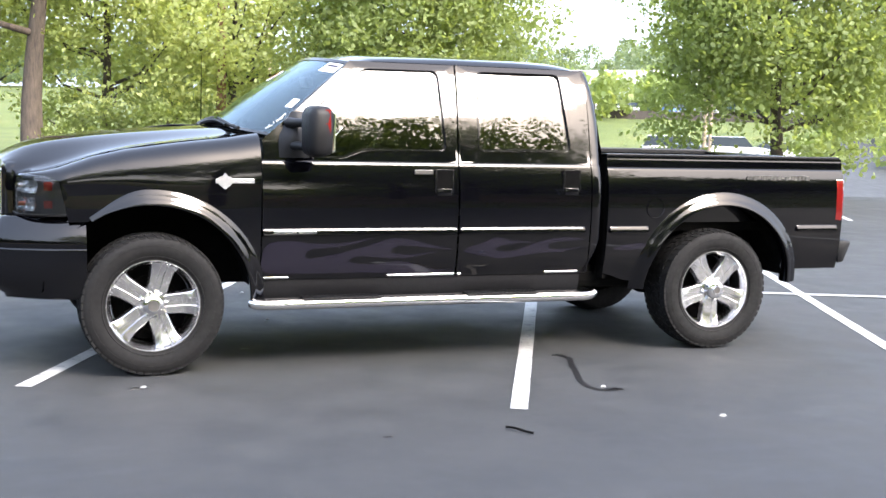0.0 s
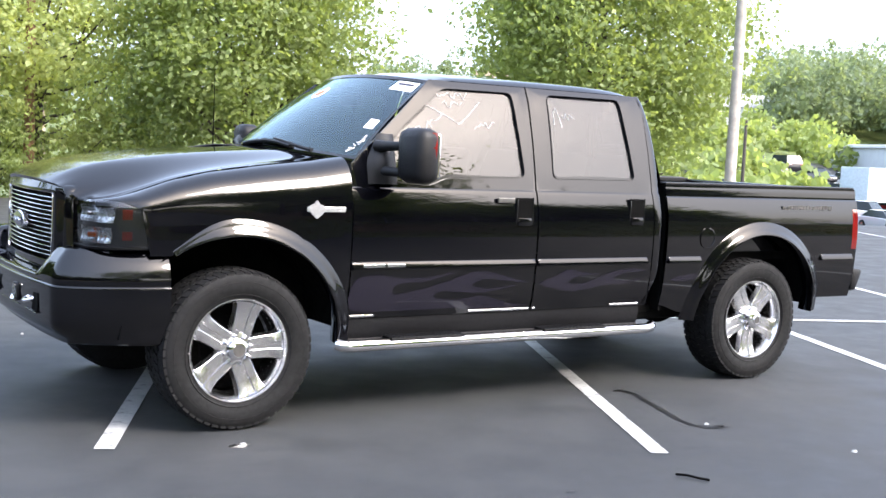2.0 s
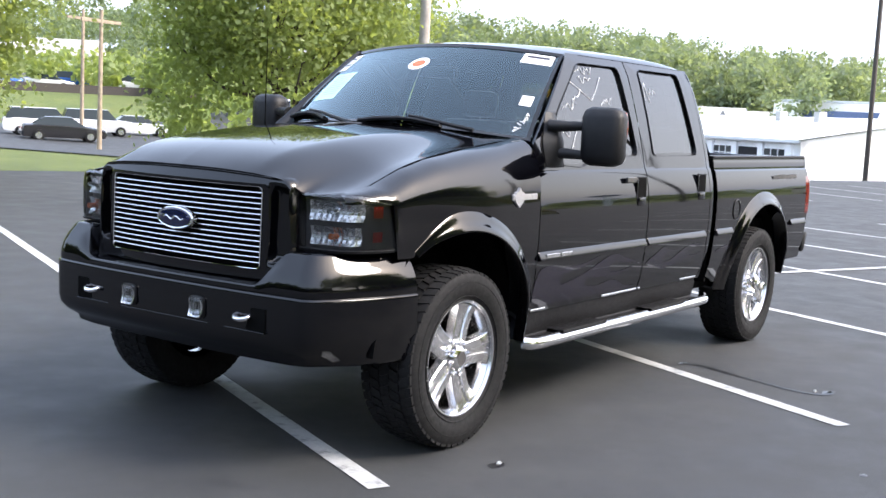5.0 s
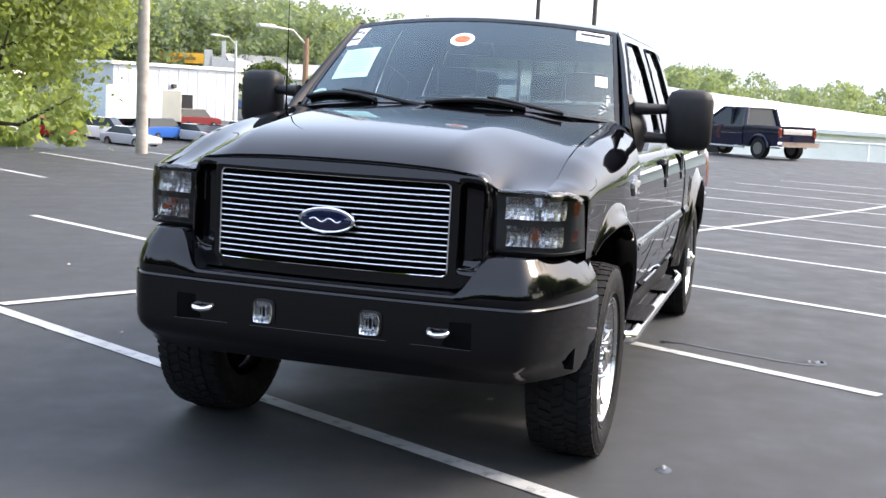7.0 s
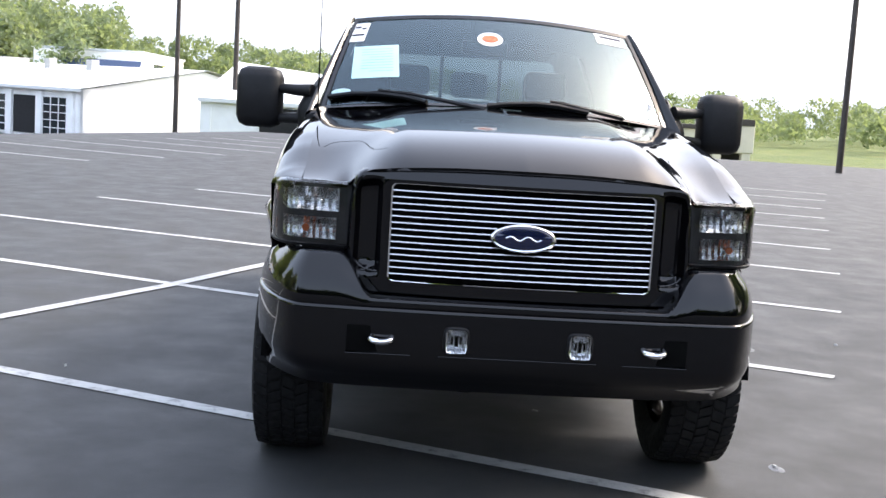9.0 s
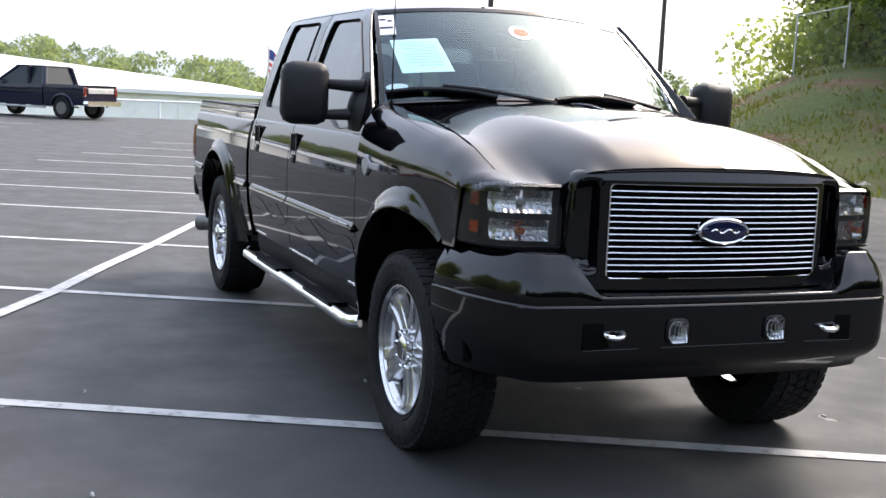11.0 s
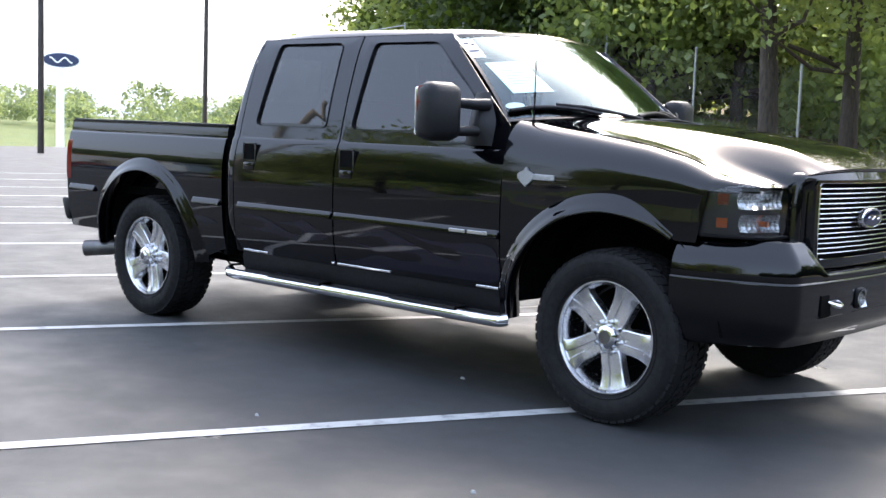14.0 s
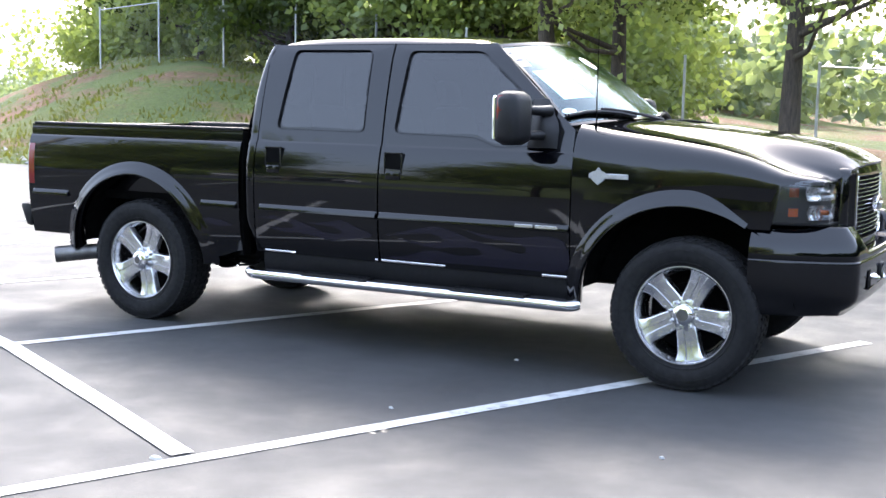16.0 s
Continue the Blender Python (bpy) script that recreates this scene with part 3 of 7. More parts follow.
def flare(side, arch, name, taper):
    """A rounded wheel-arch flare that stands out from the side."""
    cx, cz, r = arch
    rows = []
    a0, a1 = (0.0, math.pi - 0.98) if name == "front" else (0.05, math.pi - 0.02)
    for a in lin(a0, a1, 49):
        row = []
        end = smoothstep(0.0, 0.55, a1 - a) if name == "front" else 1.0
        for rr, out in ((0.03, -0.10), (0.008, -0.05), (-0.002, 0.034), (0.001, 0.043), (0.008, 0.044), (0.036, 0.021), (0.062, 0.011), (0.09, 0.002), (0.10, -0.006)):
            rr, out = rr * (0.35 + 0.65 * end), out * (0.25 + 0.75 * end) if out > 0 else out
            x, z = cx + (r - 0.012 + rr) * math.cos(a), cz + (r - 0.012 + rr) * math.sin(a)
            base = fender_width(x, min(z, fender_top(x))) if name == "front" else half_width(z)
            row.append((x, side * (base + out), z))
        rows.append(row)
    link("front_flare" if name == "front" else "rear_flare", *grid(rows), PAINT, truck, "glossy black wheel-arch flare", smooth=True, sharp=60)


def well(side, arch):
    """The dark liner inside a wheel arch."""
    cx, cz, r = arch
    r += 0.012
    rows = [[(cx + r * math.cos(a), side * y, cz + r * math.sin(a)) for y in (0.95, 0.55)] for a in lin(0.13, math.pi - 0.13, 30)]
    v, f = grid(rows)
    n = len(v)
    wall = [(cx + r * math.cos(a), side * 0.55, cz + r * math.sin(a)) for a in lin(0.13, math.pi - 0.13, 30)]
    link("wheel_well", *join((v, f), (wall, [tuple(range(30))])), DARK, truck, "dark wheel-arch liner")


for side in (-1, 1):
    # front fender
    lv = LEVELS[1:13] + [1.16, 1.20, 1.24, 1.28, 1.31, 1.34, 1.37, 1.40, 1.42, 1.44, 1.455, 1.465, 1.475]
    rows = []
    for x in sorted(columns(-0.46, 0.684, ARCH_F) + [-0.69, -0.66, -0.62, -0.58, -0.54, -0.51, -0.49]):
        lo, hi = arch_z(x, ARCH_F, 1.17 if x < -0.47 else 0.93 if x < -0.3 else 0.50), fender_top(x)
        ts = [lo + (1.1 - lo) * t for t in lin(0, 1, 9)] if lo < 1.1 else [lo] * 9
        ts += [max(lo, 1.1 + (hi - 1.1) * t) for t in (0.12, 0.25, 0.38, 0.5, 0.6, 0.7, 0.78, 0.85, 0.91, 0.95, 0.98, 1.0)]
        rows.append([(x, side * fender_width(x, z), z) for z in ts])
    fender = link("front_fender", *grid(rows), PAINT, truck, smooth=True, sharp=60)
    # emblem: a shield across a bar
    bm = bmesh.new()
    w = fender_width(0.5, 1.195)
    cuboid(bm, (0.405, w - 0.004, 1.182), (0.64, w + 0.009, 1.212), 0.004)
    sh = [(0.462, 1.145), (0.492, 1.172), (0.505, 1.200), (0.492, 1.222), (0.475, 1.226), (0.462, 1.246), (0.449, 1.226), (0.432, 1.222), (0.419, 1.200), (0.432, 1.172)]
    sh = [(0.462 + 1.15 * (x - 0.462), 1.197 + 0.98 * (z - 1.197)) for x, z in sh]
    lo_, hi_ = [bm.verts.new((x, w - 0.004, z)) for x, z in sh], [bm.verts.new((x, w + 0.013, z)) for x, z in sh]
    bm.faces.new(hi_)
    for i in range(len(sh)):
        bm.faces.new((lo_[i], lo_[(i + 1) % len(sh)], hi_[(i + 1) % len(sh)], hi_[i]))
    bmesh.ops.transform(bm, matrix=pose(0, 0, -0.016) @ (Matrix.Diagonal((1, -1, 1, 1)) if side < 0 else pose(0.985, 0, 0) @ Matrix.Diagonal((-1, 1, 1, 1))), verts=bm.verts)
    part("fender_emblem", bm, EMBLEM, fender, "bright metal shield emblem on a bar")
    flare(side, ARCH_F, "front", 0)
    flare(side, ARCH_R, "rear", 0)
    well(side, ARCH_F)
    well(side, ARCH_R)
    door(side, True)
    door(side, False)
    for one in FLAMES:
        flame(curl(one), side)
    # cab corner behind the rear door, with a rounded edge
    rows = []
    for z in LEVELS[2:] + [1.36, 1.42, 1.5, 1.6, 1.7, 1.8, 1.86, 1.9, 1.948]:
        back = 3.040 - 0.050 * max(0.0, (z - 1.55) / 0.40) ** 2.2
        x0 = 2.953 if z < 1.31 else 2.953 + 0.018 * (z - 1.31) / 0.64
        w = half_width(z)
        low = 0.0 if z > 0.8 else 0.10 * ((0.8 - z) / 0.23) ** 1.5
        rows.append([(min(x0, back - 0.05) - low * 0, side * w, z)] + [(back - 0.045 + 0.045 * math.sin(a) - low, side * (w - 0.045 + 0.045 * math.cos(a)), z) for a in lin(0, math.pi / 2, 7)])
    link("cab_corner", *grid(rows), PAINT, truck, smooth=True, sharp=60)
    # A-pillar between windscreen and door
    rows = []
    for t in lin(0, 1, 12):
        wx, wy, wz = 0.772 + 0.538 * t, 0.864 - 0.134 * t, 1.448 + 0.482 * t
        dx, dz = (0.70 + 0.262 * t / 0.43, 1.435 + 0.22 * t / 0.43) if t < 0.43 else (0.962 + 0.338 * (t - 0.43) / 0.57, 1.655 + 0.291 * (t - 0.43) / 0.57)
        dy = half_width(dz)
        row = []
        for u in lin(0, 1, 7):
            bow = 0.012 * math.sin(math.pi * u)
            row.append((wx + (dx - wx) * u - bow * 0.7, side * (wy + (dy - wy) * u + bow * 0.5), wz + (dz - wz) * u + bow * 0.6))
        rows.append(row)
    link("windscreen_pillar", *grid(rows), PAINT, truck, smooth=True)
    # bed side
    rows = []
    for x in columns(3.078, 5.045, ARCH_R):
        lo = arch_z(x, ARCH_R, 0.56 if x > 4.5 else 0.50 + 0.06 * smoothstep(3.3, 3.06, x))
        zs = [max(z, lo) for z in LEVELS] + [1.318, 1.335, 1.35, 1.362]
        row = [(x, side * half_width(min(z, 1.285)) if z < 1.29 else side * (half_width(1.285) - (0.012 if z < 1.31 else 0.014) - 0.25 * max(0, z - 1.335)), z) for z in zs]
        row += [(x, side * 0.945, 1.372), (x, side * 0.93, 1.374), (x, side * 0.84, 1.374), (x, side * 0.835, 1.36), (x, side * 0.83, 0.90)]
        rows.append(row)
    bed = link("bed_side", *grid(rows), PAINT, truck, smooth=True, sharp=50)
    bm = bmesh.new()
    cuboid(bm, (3.08, 0.845, 1.371), (5.03, 0.945, 1.386), 0.005)
    cuboid(bm, (3.08, 0.800, 1.345), (5.03, 0.850, 1.380), 0.005)
    bmesh.ops.transform(bm, matrix=Matrix.Diagonal((1, side, 1, 1)), verts=bm.verts)
    part("rail_cap", bm, PLASTIC, bed, "matt black rail cap")
    for x0, x1 in ((3.095, 3.40), (4.64, 5.0)):
        link("side_moulding", *moulding(side, x0, x1), PAINT, bed, smooth=True, sharp=50)
    if side < 0:
        v, f = lathe([(0.072, 0.0), (0.072, 0.004), (0.066, 0.005), (0.064, 0.001)], 32)
        link("fuel_door", [(x + 3.45, -half_width(1.013) - y - 0.0005, z + 1.013) for x, y, z in v], f, PAINT, bed, smooth=True)
        rnd = random.Random(3)
        x = 4.20
        while x < 4.72:
            k = 0.012 + 0.03 * rnd.random()
            bm = bmesh.new()
            cuboid(bm, (x, -0.9875, 1.222 - 0.009 * rnd.random()), (x + k * 0.8, -0.982, 1.236 + 0.012 * rnd.random()), 0)
            part("decal_bar", bm, STEEL, bed, "small grey bar of an unreadable script")
            x += k
    # tail lamp
    rows = []
    for z in (0.925, 0.94, 1.0, 1.08, 1.16, 1.21, 1.225):
        k = 0.006 if z in (0.925, 1.225) else 0.012
        w = half_width(z)
        rows.append([(4.985, side * (w + 0.001), z), (5.03, side * (w + k), z), (5.052, side * (w - 0.004), z), (5.062, side * (w - 0.05), z), (5.055, side * (w - 0.10), z)])
    link("tail_lamp", *grid(rows), RED, truck, "red tail lamp", smooth=True)
    # running board: cladding, deck, chrome tube, end cap, step pads
    board = link("running_board", *grid([[(x, side * y, z) for x in (0.70, 0.74, 1.2, 1.8, 2.4, 2.86, 2.90)] for y, z in ((0.940, 0.578), (0.944, 0.53), (0.936, 0.48), (0.925, 0.446), (0.93, 0.438), (0.975, 0.434), (0.975, 0.41), (0.90, 0.40), (0.80, 0.45))]),
                 CLADDING, truck, "black running board with a chrome tube", smooth=True)
    pts = [(0.635, side * 0.965, 0.425), (0.66, side * 0.995, 0.418)] + [(x, side * 1.005, 0.416) for x in lin(0.70, 2.92, 12)] + [(2.96, side * 1.0, 0.42), (2.995, side * 0.975, 0.43)]
    link("chrome_tube", *tube(pts, 0.033, 14), CHROME, board, "polished chrome side tube", smooth=True)
    for x in (0.92, 1.75, 2.62):
        bm = bmesh.new()
        cuboid(bm, (x - 0.03, 0.70, 0.392), (x + 0.03, 1.0, 0.412), 0.006)
        bmesh.ops.transform(bm, matrix=Matrix.Diagonal((1, side, 1, 1)), verts=bm.verts)
        part("bracket", bm, DARK, board)
    for x0, x1 in ((0.95, 1.45), (2.05, 2.55)):
        ribs = [(x0 + (x1 - x0) * q / 64, 0.460 if q % 4 in (1, 2) else 0.455) for q in range(65)]
        rows = [[(x, side * y, z if up else 0.441) for x, z in ribs] for y, up in ((0.90, False), (0.903, True), (1.030, True), (1.032, False))]
        link("step_pad", *grid(rows), PLASTIC, board, "ribbed black step pad")
    # towing mirror on two arms
    mirror = thing("side_mirror", "", "")
    mirror.parent = truck
    bm = bmesh.new()
    made = cuboid(bm, (-0.085, -0.115, -0.152), (0.085, 0.115, 0.152), 0.055)
    for v in bm.verts:
        v.co.x *= 1 - 0.25 * (v.co.x < 0) * abs(v.co.z) / 0.152
    bmesh.ops.transform(bm, matrix=pose(0.975, side * 1.18, 1.495, 0, 0, side * -6), verts=bm.verts)
    part("mirror_housing", bm, PLASTIC, mirror, "black textured mirror housing", smooth=True, sharp=60)
    bm = bmesh.new()
    cuboid(bm, (0.066, -0.095, -0.125), (0.09, 0.095, 0.125), 0.01)
    bmesh.ops.transform(bm, matrix=pose(0.975, side * 1.18, 1.495, 0, 0, side * -6), verts=bm.verts)
    part("mirror_glass", bm, CHROME, mirror)
    rows = [[(0.985 + dx, side * (1.285 - 0.010 * abs(k - 3) ** 1.3 / 2 + dy), 1.415 + 0.042 * k) for dx, dy in ((-0.005, -0.004), (0.02, 0.008), (0.05, 0.004), (0.065, -0.02))] for k in range(6)]
    link("marker_lens", *grid(rows), [RED], mirror, "dark red marker lens", smooth=True)
    for z0, z1 in ((1.54, 1.545), (1.40, 1.395)):
        link("mirror_arm", *tube([(0.865, side * 0.91, z0), (0.90, side * 0.99, z0), (0.945, side * 1.08, z1)], 0.034, 12, 0.024), PLASTIC, mirror, smooth=True)
    rows = []
    for t in lin(0, 1, 9):
        z = 1.325 + 0.285 * t
        x0, x1 = 0.80 + 0.16 * max(0, t - 0.45), 0.99 - 0.0 * t
        o = 0.012 + 0.05 * math.sin(math.pi * min(1, t * 1.05))
        rows.append([(x0 + (x1 - x0) * u, side * (half_width(z) + 0.003 + o * math.sin(math.pi * u)), z) for u in lin(0, 1, 7)])
    link("mirror_base", *grid(rows), PLASTIC, mirror, smooth=True)

# hood: a raised middle with soft shoulders, rolled down to the grille
def curve(*pairs):
    """A smooth line through points."""
    xs, ys = np.array(pairs).T
    k = np.gradient(ys, xs)

    def at(x):
        i = int(min(len(xs) - 2, max(0, np.searchsorted(xs, x) - 1)))
        h = xs[i + 1] - xs[i]
        t = min(1.0, max(0.0, (x - xs[i]) / h))
        return float((1 + 2 * t) * (1 - t) ** 2 * ys[i] + t * (1 - t) ** 2 * h * k[i] + t * t * (3 - 2 * t) * ys[i + 1] + t * t * (t - 1) * h * k[i + 1])

    return at


hood_crest = curve((-0.86, 1.336), (-0.62, 1.390), (-0.4, 1.424), (-0.125, 1.459), (0.2, 1.488), (0.5, 1.506), (0.78, 1.515))
hood_rim = curve((-0.76, 1.196), (-0.68, 1.208), (-0.56, 1.232), (-0.42, 1.274), (-0.3, 1.315), (-0.1, 1.362), (0.2, 1.407), (0.5, 1.442), (0.78, 1.478))
hood_lip = curve((0.0, 1.288), (0.3, 1.283), (0.5, 1.268), (0.57, 1.256), (0.612, 1.232), (0.640, 1.206), (0.70, 1.203), (0.83, 1.203))
hood_front = curve((0.0, -0.838), (0.3, -0.826), (0.48, -0.805), (0.57, -0.785), (0.615, -0.755), (0.645, -0.722), (0.70, -0.700), (0.83, -0.662))


def hood_z(x, y):
    a = abs(y)
    s = smoothstep(0.42, 0.77, a)
    top = (1 - s) * (hood_crest(x) - 0.020 * (a / 0.5) ** 2) + s * (hood_rim(x) + 0.002)
    lip = hood_lip(a)
    return lip + (top - lip) * (1 - math.exp(-max(0.0, x - hood_front(a)) / 0.075))


ys = np.array(lin(-0.818, 0.818, 137))
rows = []
for y in ys:
    x0, x1 = hood_front(abs(y)), 0.47 + 0.16 * (y / 0.8) ** 2
    rows.append([(x0 + 0.012, y, hood_z(x0, y) - 0.016)] + [(x0 + (x1 - x0) * u, y, hood_z(x0 + (x1 - x0) * u, y)) for u in [0, 0.006, 0.014, 0.025, 0.04, 0.058, 0.08, 0.105] + list(lin(0.135, 1, 24))])
hood = link("hood", *grid(rows), PAINT, truck, smooth=True, sharp=70)
# crease down the middle of the hood
link("hood_crease", *tube([(0.10 + 0.02 * k, 0.0, hood_z(0.10 + 0.02 * k, 0) - 0.004 + 0.0012 * min(k, 17 - k)) for k in range(18)], 0.007, 8), PAINT, hood, smooth=True)

# cowl, wipers
ws_x = lambda y: 0.50 + 0.27 * (y / 0.8) ** 2  # noqa: E731
ws_z = lambda y: 1.505 - 0.055 * (y / 0.8) ** 2  # noqa: E731
rows = []
for y in lin(-0.83, 0.83, 41):
    xh = 0.465 + 0.16 * (y / 0.8) ** 2
    rows.append([(xh, y, hood_z(xh, y) - 0.014), (xh + 0.02, y, hood_z(xh, y) - 0.028), (ws_x(y) - 0.01, y, ws_z(y) - 0.012), (ws_x(y) + 0.06, y, ws_z(y) - 0.01)])
cowl = link("cowl", *grid(rows), PLASTIC, truck, "black cowl grille below the windscreen", smooth=True)
# slots as raised near-black boxes, their shade put into the colour
bm = bmesh.new()
for k in range(52):
    y = -0.76 + 1.52 * k / 51
    cuboid(bm, (-0.022, -0.009, 0), (0.006, 0.009, 0.006), 0, pose(ws_x(y) - 0.018, y, ws_z(y) - 0.012, 0, -12))
part("cowl_slot_shade", bm, DARK, cowl)

# windscreen
def screen(t, y01):
    y = (0.862 - 0.132 * t) * y01
    q = y01 * y01
    x0, z0, x1, z1 = 0.50 + 0.27 * q, 1.505 - 0.055 * q, 1.185 + 0.125 * q, 1.978 - 0.046 * q
    b = 0.018 * math.sin(math.pi * t)
    return Vector((x0 + (x1 - x0) * t - b * 0.57, y, z0 + (z1 - z0) * t + b * 0.82))


screen_ob = link("windscreen", *grid([[screen(t, u) for u in lin(-1, 1, 25)] for t in lin(0, 1, 13)]), WINDSHIELD, truck, "wide windscreen with papers and stickers", smooth=True)
border = []
for path in ([(0.0, u) for u in lin(-1, 1, 31)] + [(t, 1.0) for t in lin(0, 1, 13)] + [(1.0, u) for u in lin(1, -1, 31)] + [(t, -1.0) for t in lin(1, 0, 13)],):
    for t, u in path:
        a, b = screen(t, u), screen(min(max(t, 0.03), 0.965), max(-0.975, min(0.975, u)))
        n = Vector((-0.57, 0, 0.82)) * 0.004
        border.append([a + n * 2, b + n])
link("windscreen_seal", *grid(border), TRIM, screen_ob)


def on_screen(name, t0, t1, u0, u1, m, label, off=-0.003, n=5, skew=0.0, rounded=False):
    nrm = Vector((-0.57, 0, 0.82))
    rows = []
    for i in range(n):
        row = []
        for j in range(n):
            a, b = i / (n - 1), j / (n - 1)
            if rounded:
                p, q = 2 * a - 1, 2 * b - 1
                p, q = p * math.sqrt(1 - q * q / 2), q * math.sqrt(1 - p * p / 2)
                a, b = (p + 1) / 2, (q + 1) / 2
            row.append(screen(t0 + (t1 - t0) * a, u0 + (u1 - u0) * b + skew * a) + nrm * off)
        rows.append(row)
    return link(name, *grid(rows), m, screen_ob, label, smooth=True)


# papers and stickers behind or on the glass
FAINT = simple("faint_print", (0.25, 0.5, 0.5), 0.7)
on_screen("price_paper", 0.282, 0.632, 0.583, 0.872, TEAL_PAPER, "pale teal paper with fine print", 0.002, skew=0.05)
for k in range(9):
    t = 0.585 - 0.03 * k
    u0 = 0.62 + 0.05 * (t - 0.282) / 0.35
    on_screen("print_line", t, t + 0.006, u0, u0 + 0.20 - (0.05 if k in (3, 8) else 0), FAINT, "", 0.004, 2)
on_screen("lot_ticket", 0.70, 0.935, 0.875, 0.985, WHITE_PAPER, "white sticker with hand-written figures", 0.002)
for t, u0, u1 in ((0.87, 0.93, 0.97), (0.85, 0.89, 0.92), (0.77, 0.89, 0.97)):
    on_screen("ticket_bar", t, t + 0.022, u0, u1, INK, "", 0.004, 2)
on_screen("number_ticket", 0.83, 0.955, -0.95, -0.725, WHITE_PAPER, "white sticker with a printed number", 0.002)
on_screen("ticket_bar", 0.90, 0.93, -0.92, -0.755, INK, "", 0.004, 2)
on_screen("ticket_bar", 0.86, 0.866, -0.92, -0.755, INK, "", 0.004, 2)
on_screen("round_sticker", 0.63, 0.795, -0.045, 0.125, WHITE_PAPER, "round white sticker with orange print", 0.002, 9, rounded=True)
on_screen("sticker_print", 0.668, 0.757, -0.015, 0.095, simple("orange_print", (0.45, 0.12, 0.04), 0.6, 0, 0.6, 60), "", 0.004, 9, rounded=True)
on_screen("small_sticker", 0.338, 0.445, -0.937, -0.865, WHITE_PAPER, "small white inspection sticker", 0.002)
on_screen("oval_sticker", 0.125, 0.189, 0.85, 0.965, simple("pale_blue_sticker", (0.45, 0.62, 0.62), 0.6), "small oval pale sticker", 0.002, 9, rounded=True)
CHALK = simple("white_marker", (0.75, 0.76, 0.76), 0.8)
rnd = random.Random(11)
for k in range(9):
    t, u = 0.06 + 0.022 * k, -0.90 - 0.006 * k
    pts = [screen(t + 0.03 * rnd.random(), u + 0.035 * (rnd.random() - 0.5)) + Vector((-0.57, 0, 0.82)) * 0.003 for _ in range(5)]
    link("marker_scrawl", *tube(pts, 0.0022, 5), CHALK, screen_ob)



def scrawl(strokes, side=-1):
    """Marker strokes on a door's glass, each a run of x, z points."""
    for pts in strokes:
        link("marker_scrawl", *tube([(x, side * (half_width(z) - 0.009), z) for x, z in pts], 0.0017, 5), CHALK, truck, "white marker scrawl on the window")


def squiggle(x0, x1, z, h, n, seed, slope=0.0):
    r = random.Random(seed)
    return [(x0 + (x1 - x0) * i / n, z + slope * (x1 - x0) * i / n + h * (r.random() - 0.5) * (1.6 if i % 2 else 1.0)) for i in range(n + 1)]


scrawl([[(1.22, 1.80), (1.30, 1.77), (1.40, 1.725), (1.47, 1.69), (1.55, 1.75), (1.64, 1.83)], squiggle(1.30, 1.56, 1.855, 0.035, 15, 1, 0.05), squiggle(1.37, 1.52, 1.80, 0.03, 9, 2, 0.1),
        squiggle(1.10, 1.27, 1.64, 0.045, 8, 3, 0.2), squiggle(1.24, 1.36, 1.70, 0.03, 6, 4, 0.3), squiggle(1.58, 1.73, 1.665, 0.035, 9, 5, 0.25),
        squiggle(1.06, 1.16, 1.49, 0.05, 6, 6, 0.3), [(1.13, 1.42), (1.17, 1.47), (1.22, 1.52)],
        [(2.20, 1.72), (2.205, 1.80), (2.23, 1.83), (2.25, 1.76), (2.26, 1.71)], squiggle(2.27, 2.37, 1.79, 0.05, 6, 7)])

WIPERS = [([(0.098, 0.97), (0.113, 0.83), (0.103, 0.68), (0.070, 0.53), (0.020, 0.40)], [(0.110, 0.68), (0.066, 0.486), (0.008, 0.303), (-0.035, 0.16), (-0.055, 0.085)]),
          ([(0.0, 0.069), (0.029, -0.048), (0.050, -0.203), (0.048, -0.329), (0.022, -0.50)], [(0.060, -0.281), (0.037, -0.424), (0.006, -0.58), (-0.012, -0.705)])]
for blade, arm in WIPERS:
    w = thing("wiper", "", "")
    w.parent = truck
    up = Vector((-0.57, 0, 0.82))
    link("wiper_blade", *tube([screen(t, u) + up * 0.010 for t, u in blade], 0.009, 6), PLASTIC, w)
    link("wiper_bridge", *tube([screen(t - 0.012, u) + up * 0.022 for t, u in blade], 0.012, 6), PLASTIC, w)
    link("wiper_arm", *tube([screen(t, u) + up * 0.030 for t, u in arm], 0.008, 6, 0.013), PLASTIC, w)
link("aerial", *tube([(0.60, 0.86, 1.44), (0.60, 0.86, 1.47), (0.598, 0.86, 1.48), (0.60, 0.862, 2.02)], 0.010, 8, 0.0015), DARK, truck, "thin whip aerial")

# roof
zr = table((1.18, 1.974), (1.24, 1.992), (1.35, 2.006), (1.6, 2.018), (2.0, 2.026), (2.5, 2.026), (2.75, 2.018), (2.88, 2.004), (2.95, 1.985), (2.985, 1.962), (2.996, 1.942))
rows = []
for v in lin(-1, 1, 29):
    row = []
    for u in lin(0, 1, 24):
        top_y = 0.729 - 0.012 * smoothstep(0, 0.25, u)
        x = 1.185 + 0.125 * v * v
        x = x + (2.996 - x) * u
        row.append((x, top_y * v, (1.978 - 0.046 * v * v) * (1 - smoothstep(0, 0.1, u)) + smoothstep(0, 0.1, u) * (zr(x) - 0.042 * v * v - 0.012 * abs(v) ** 12)))
    rows.append(row)
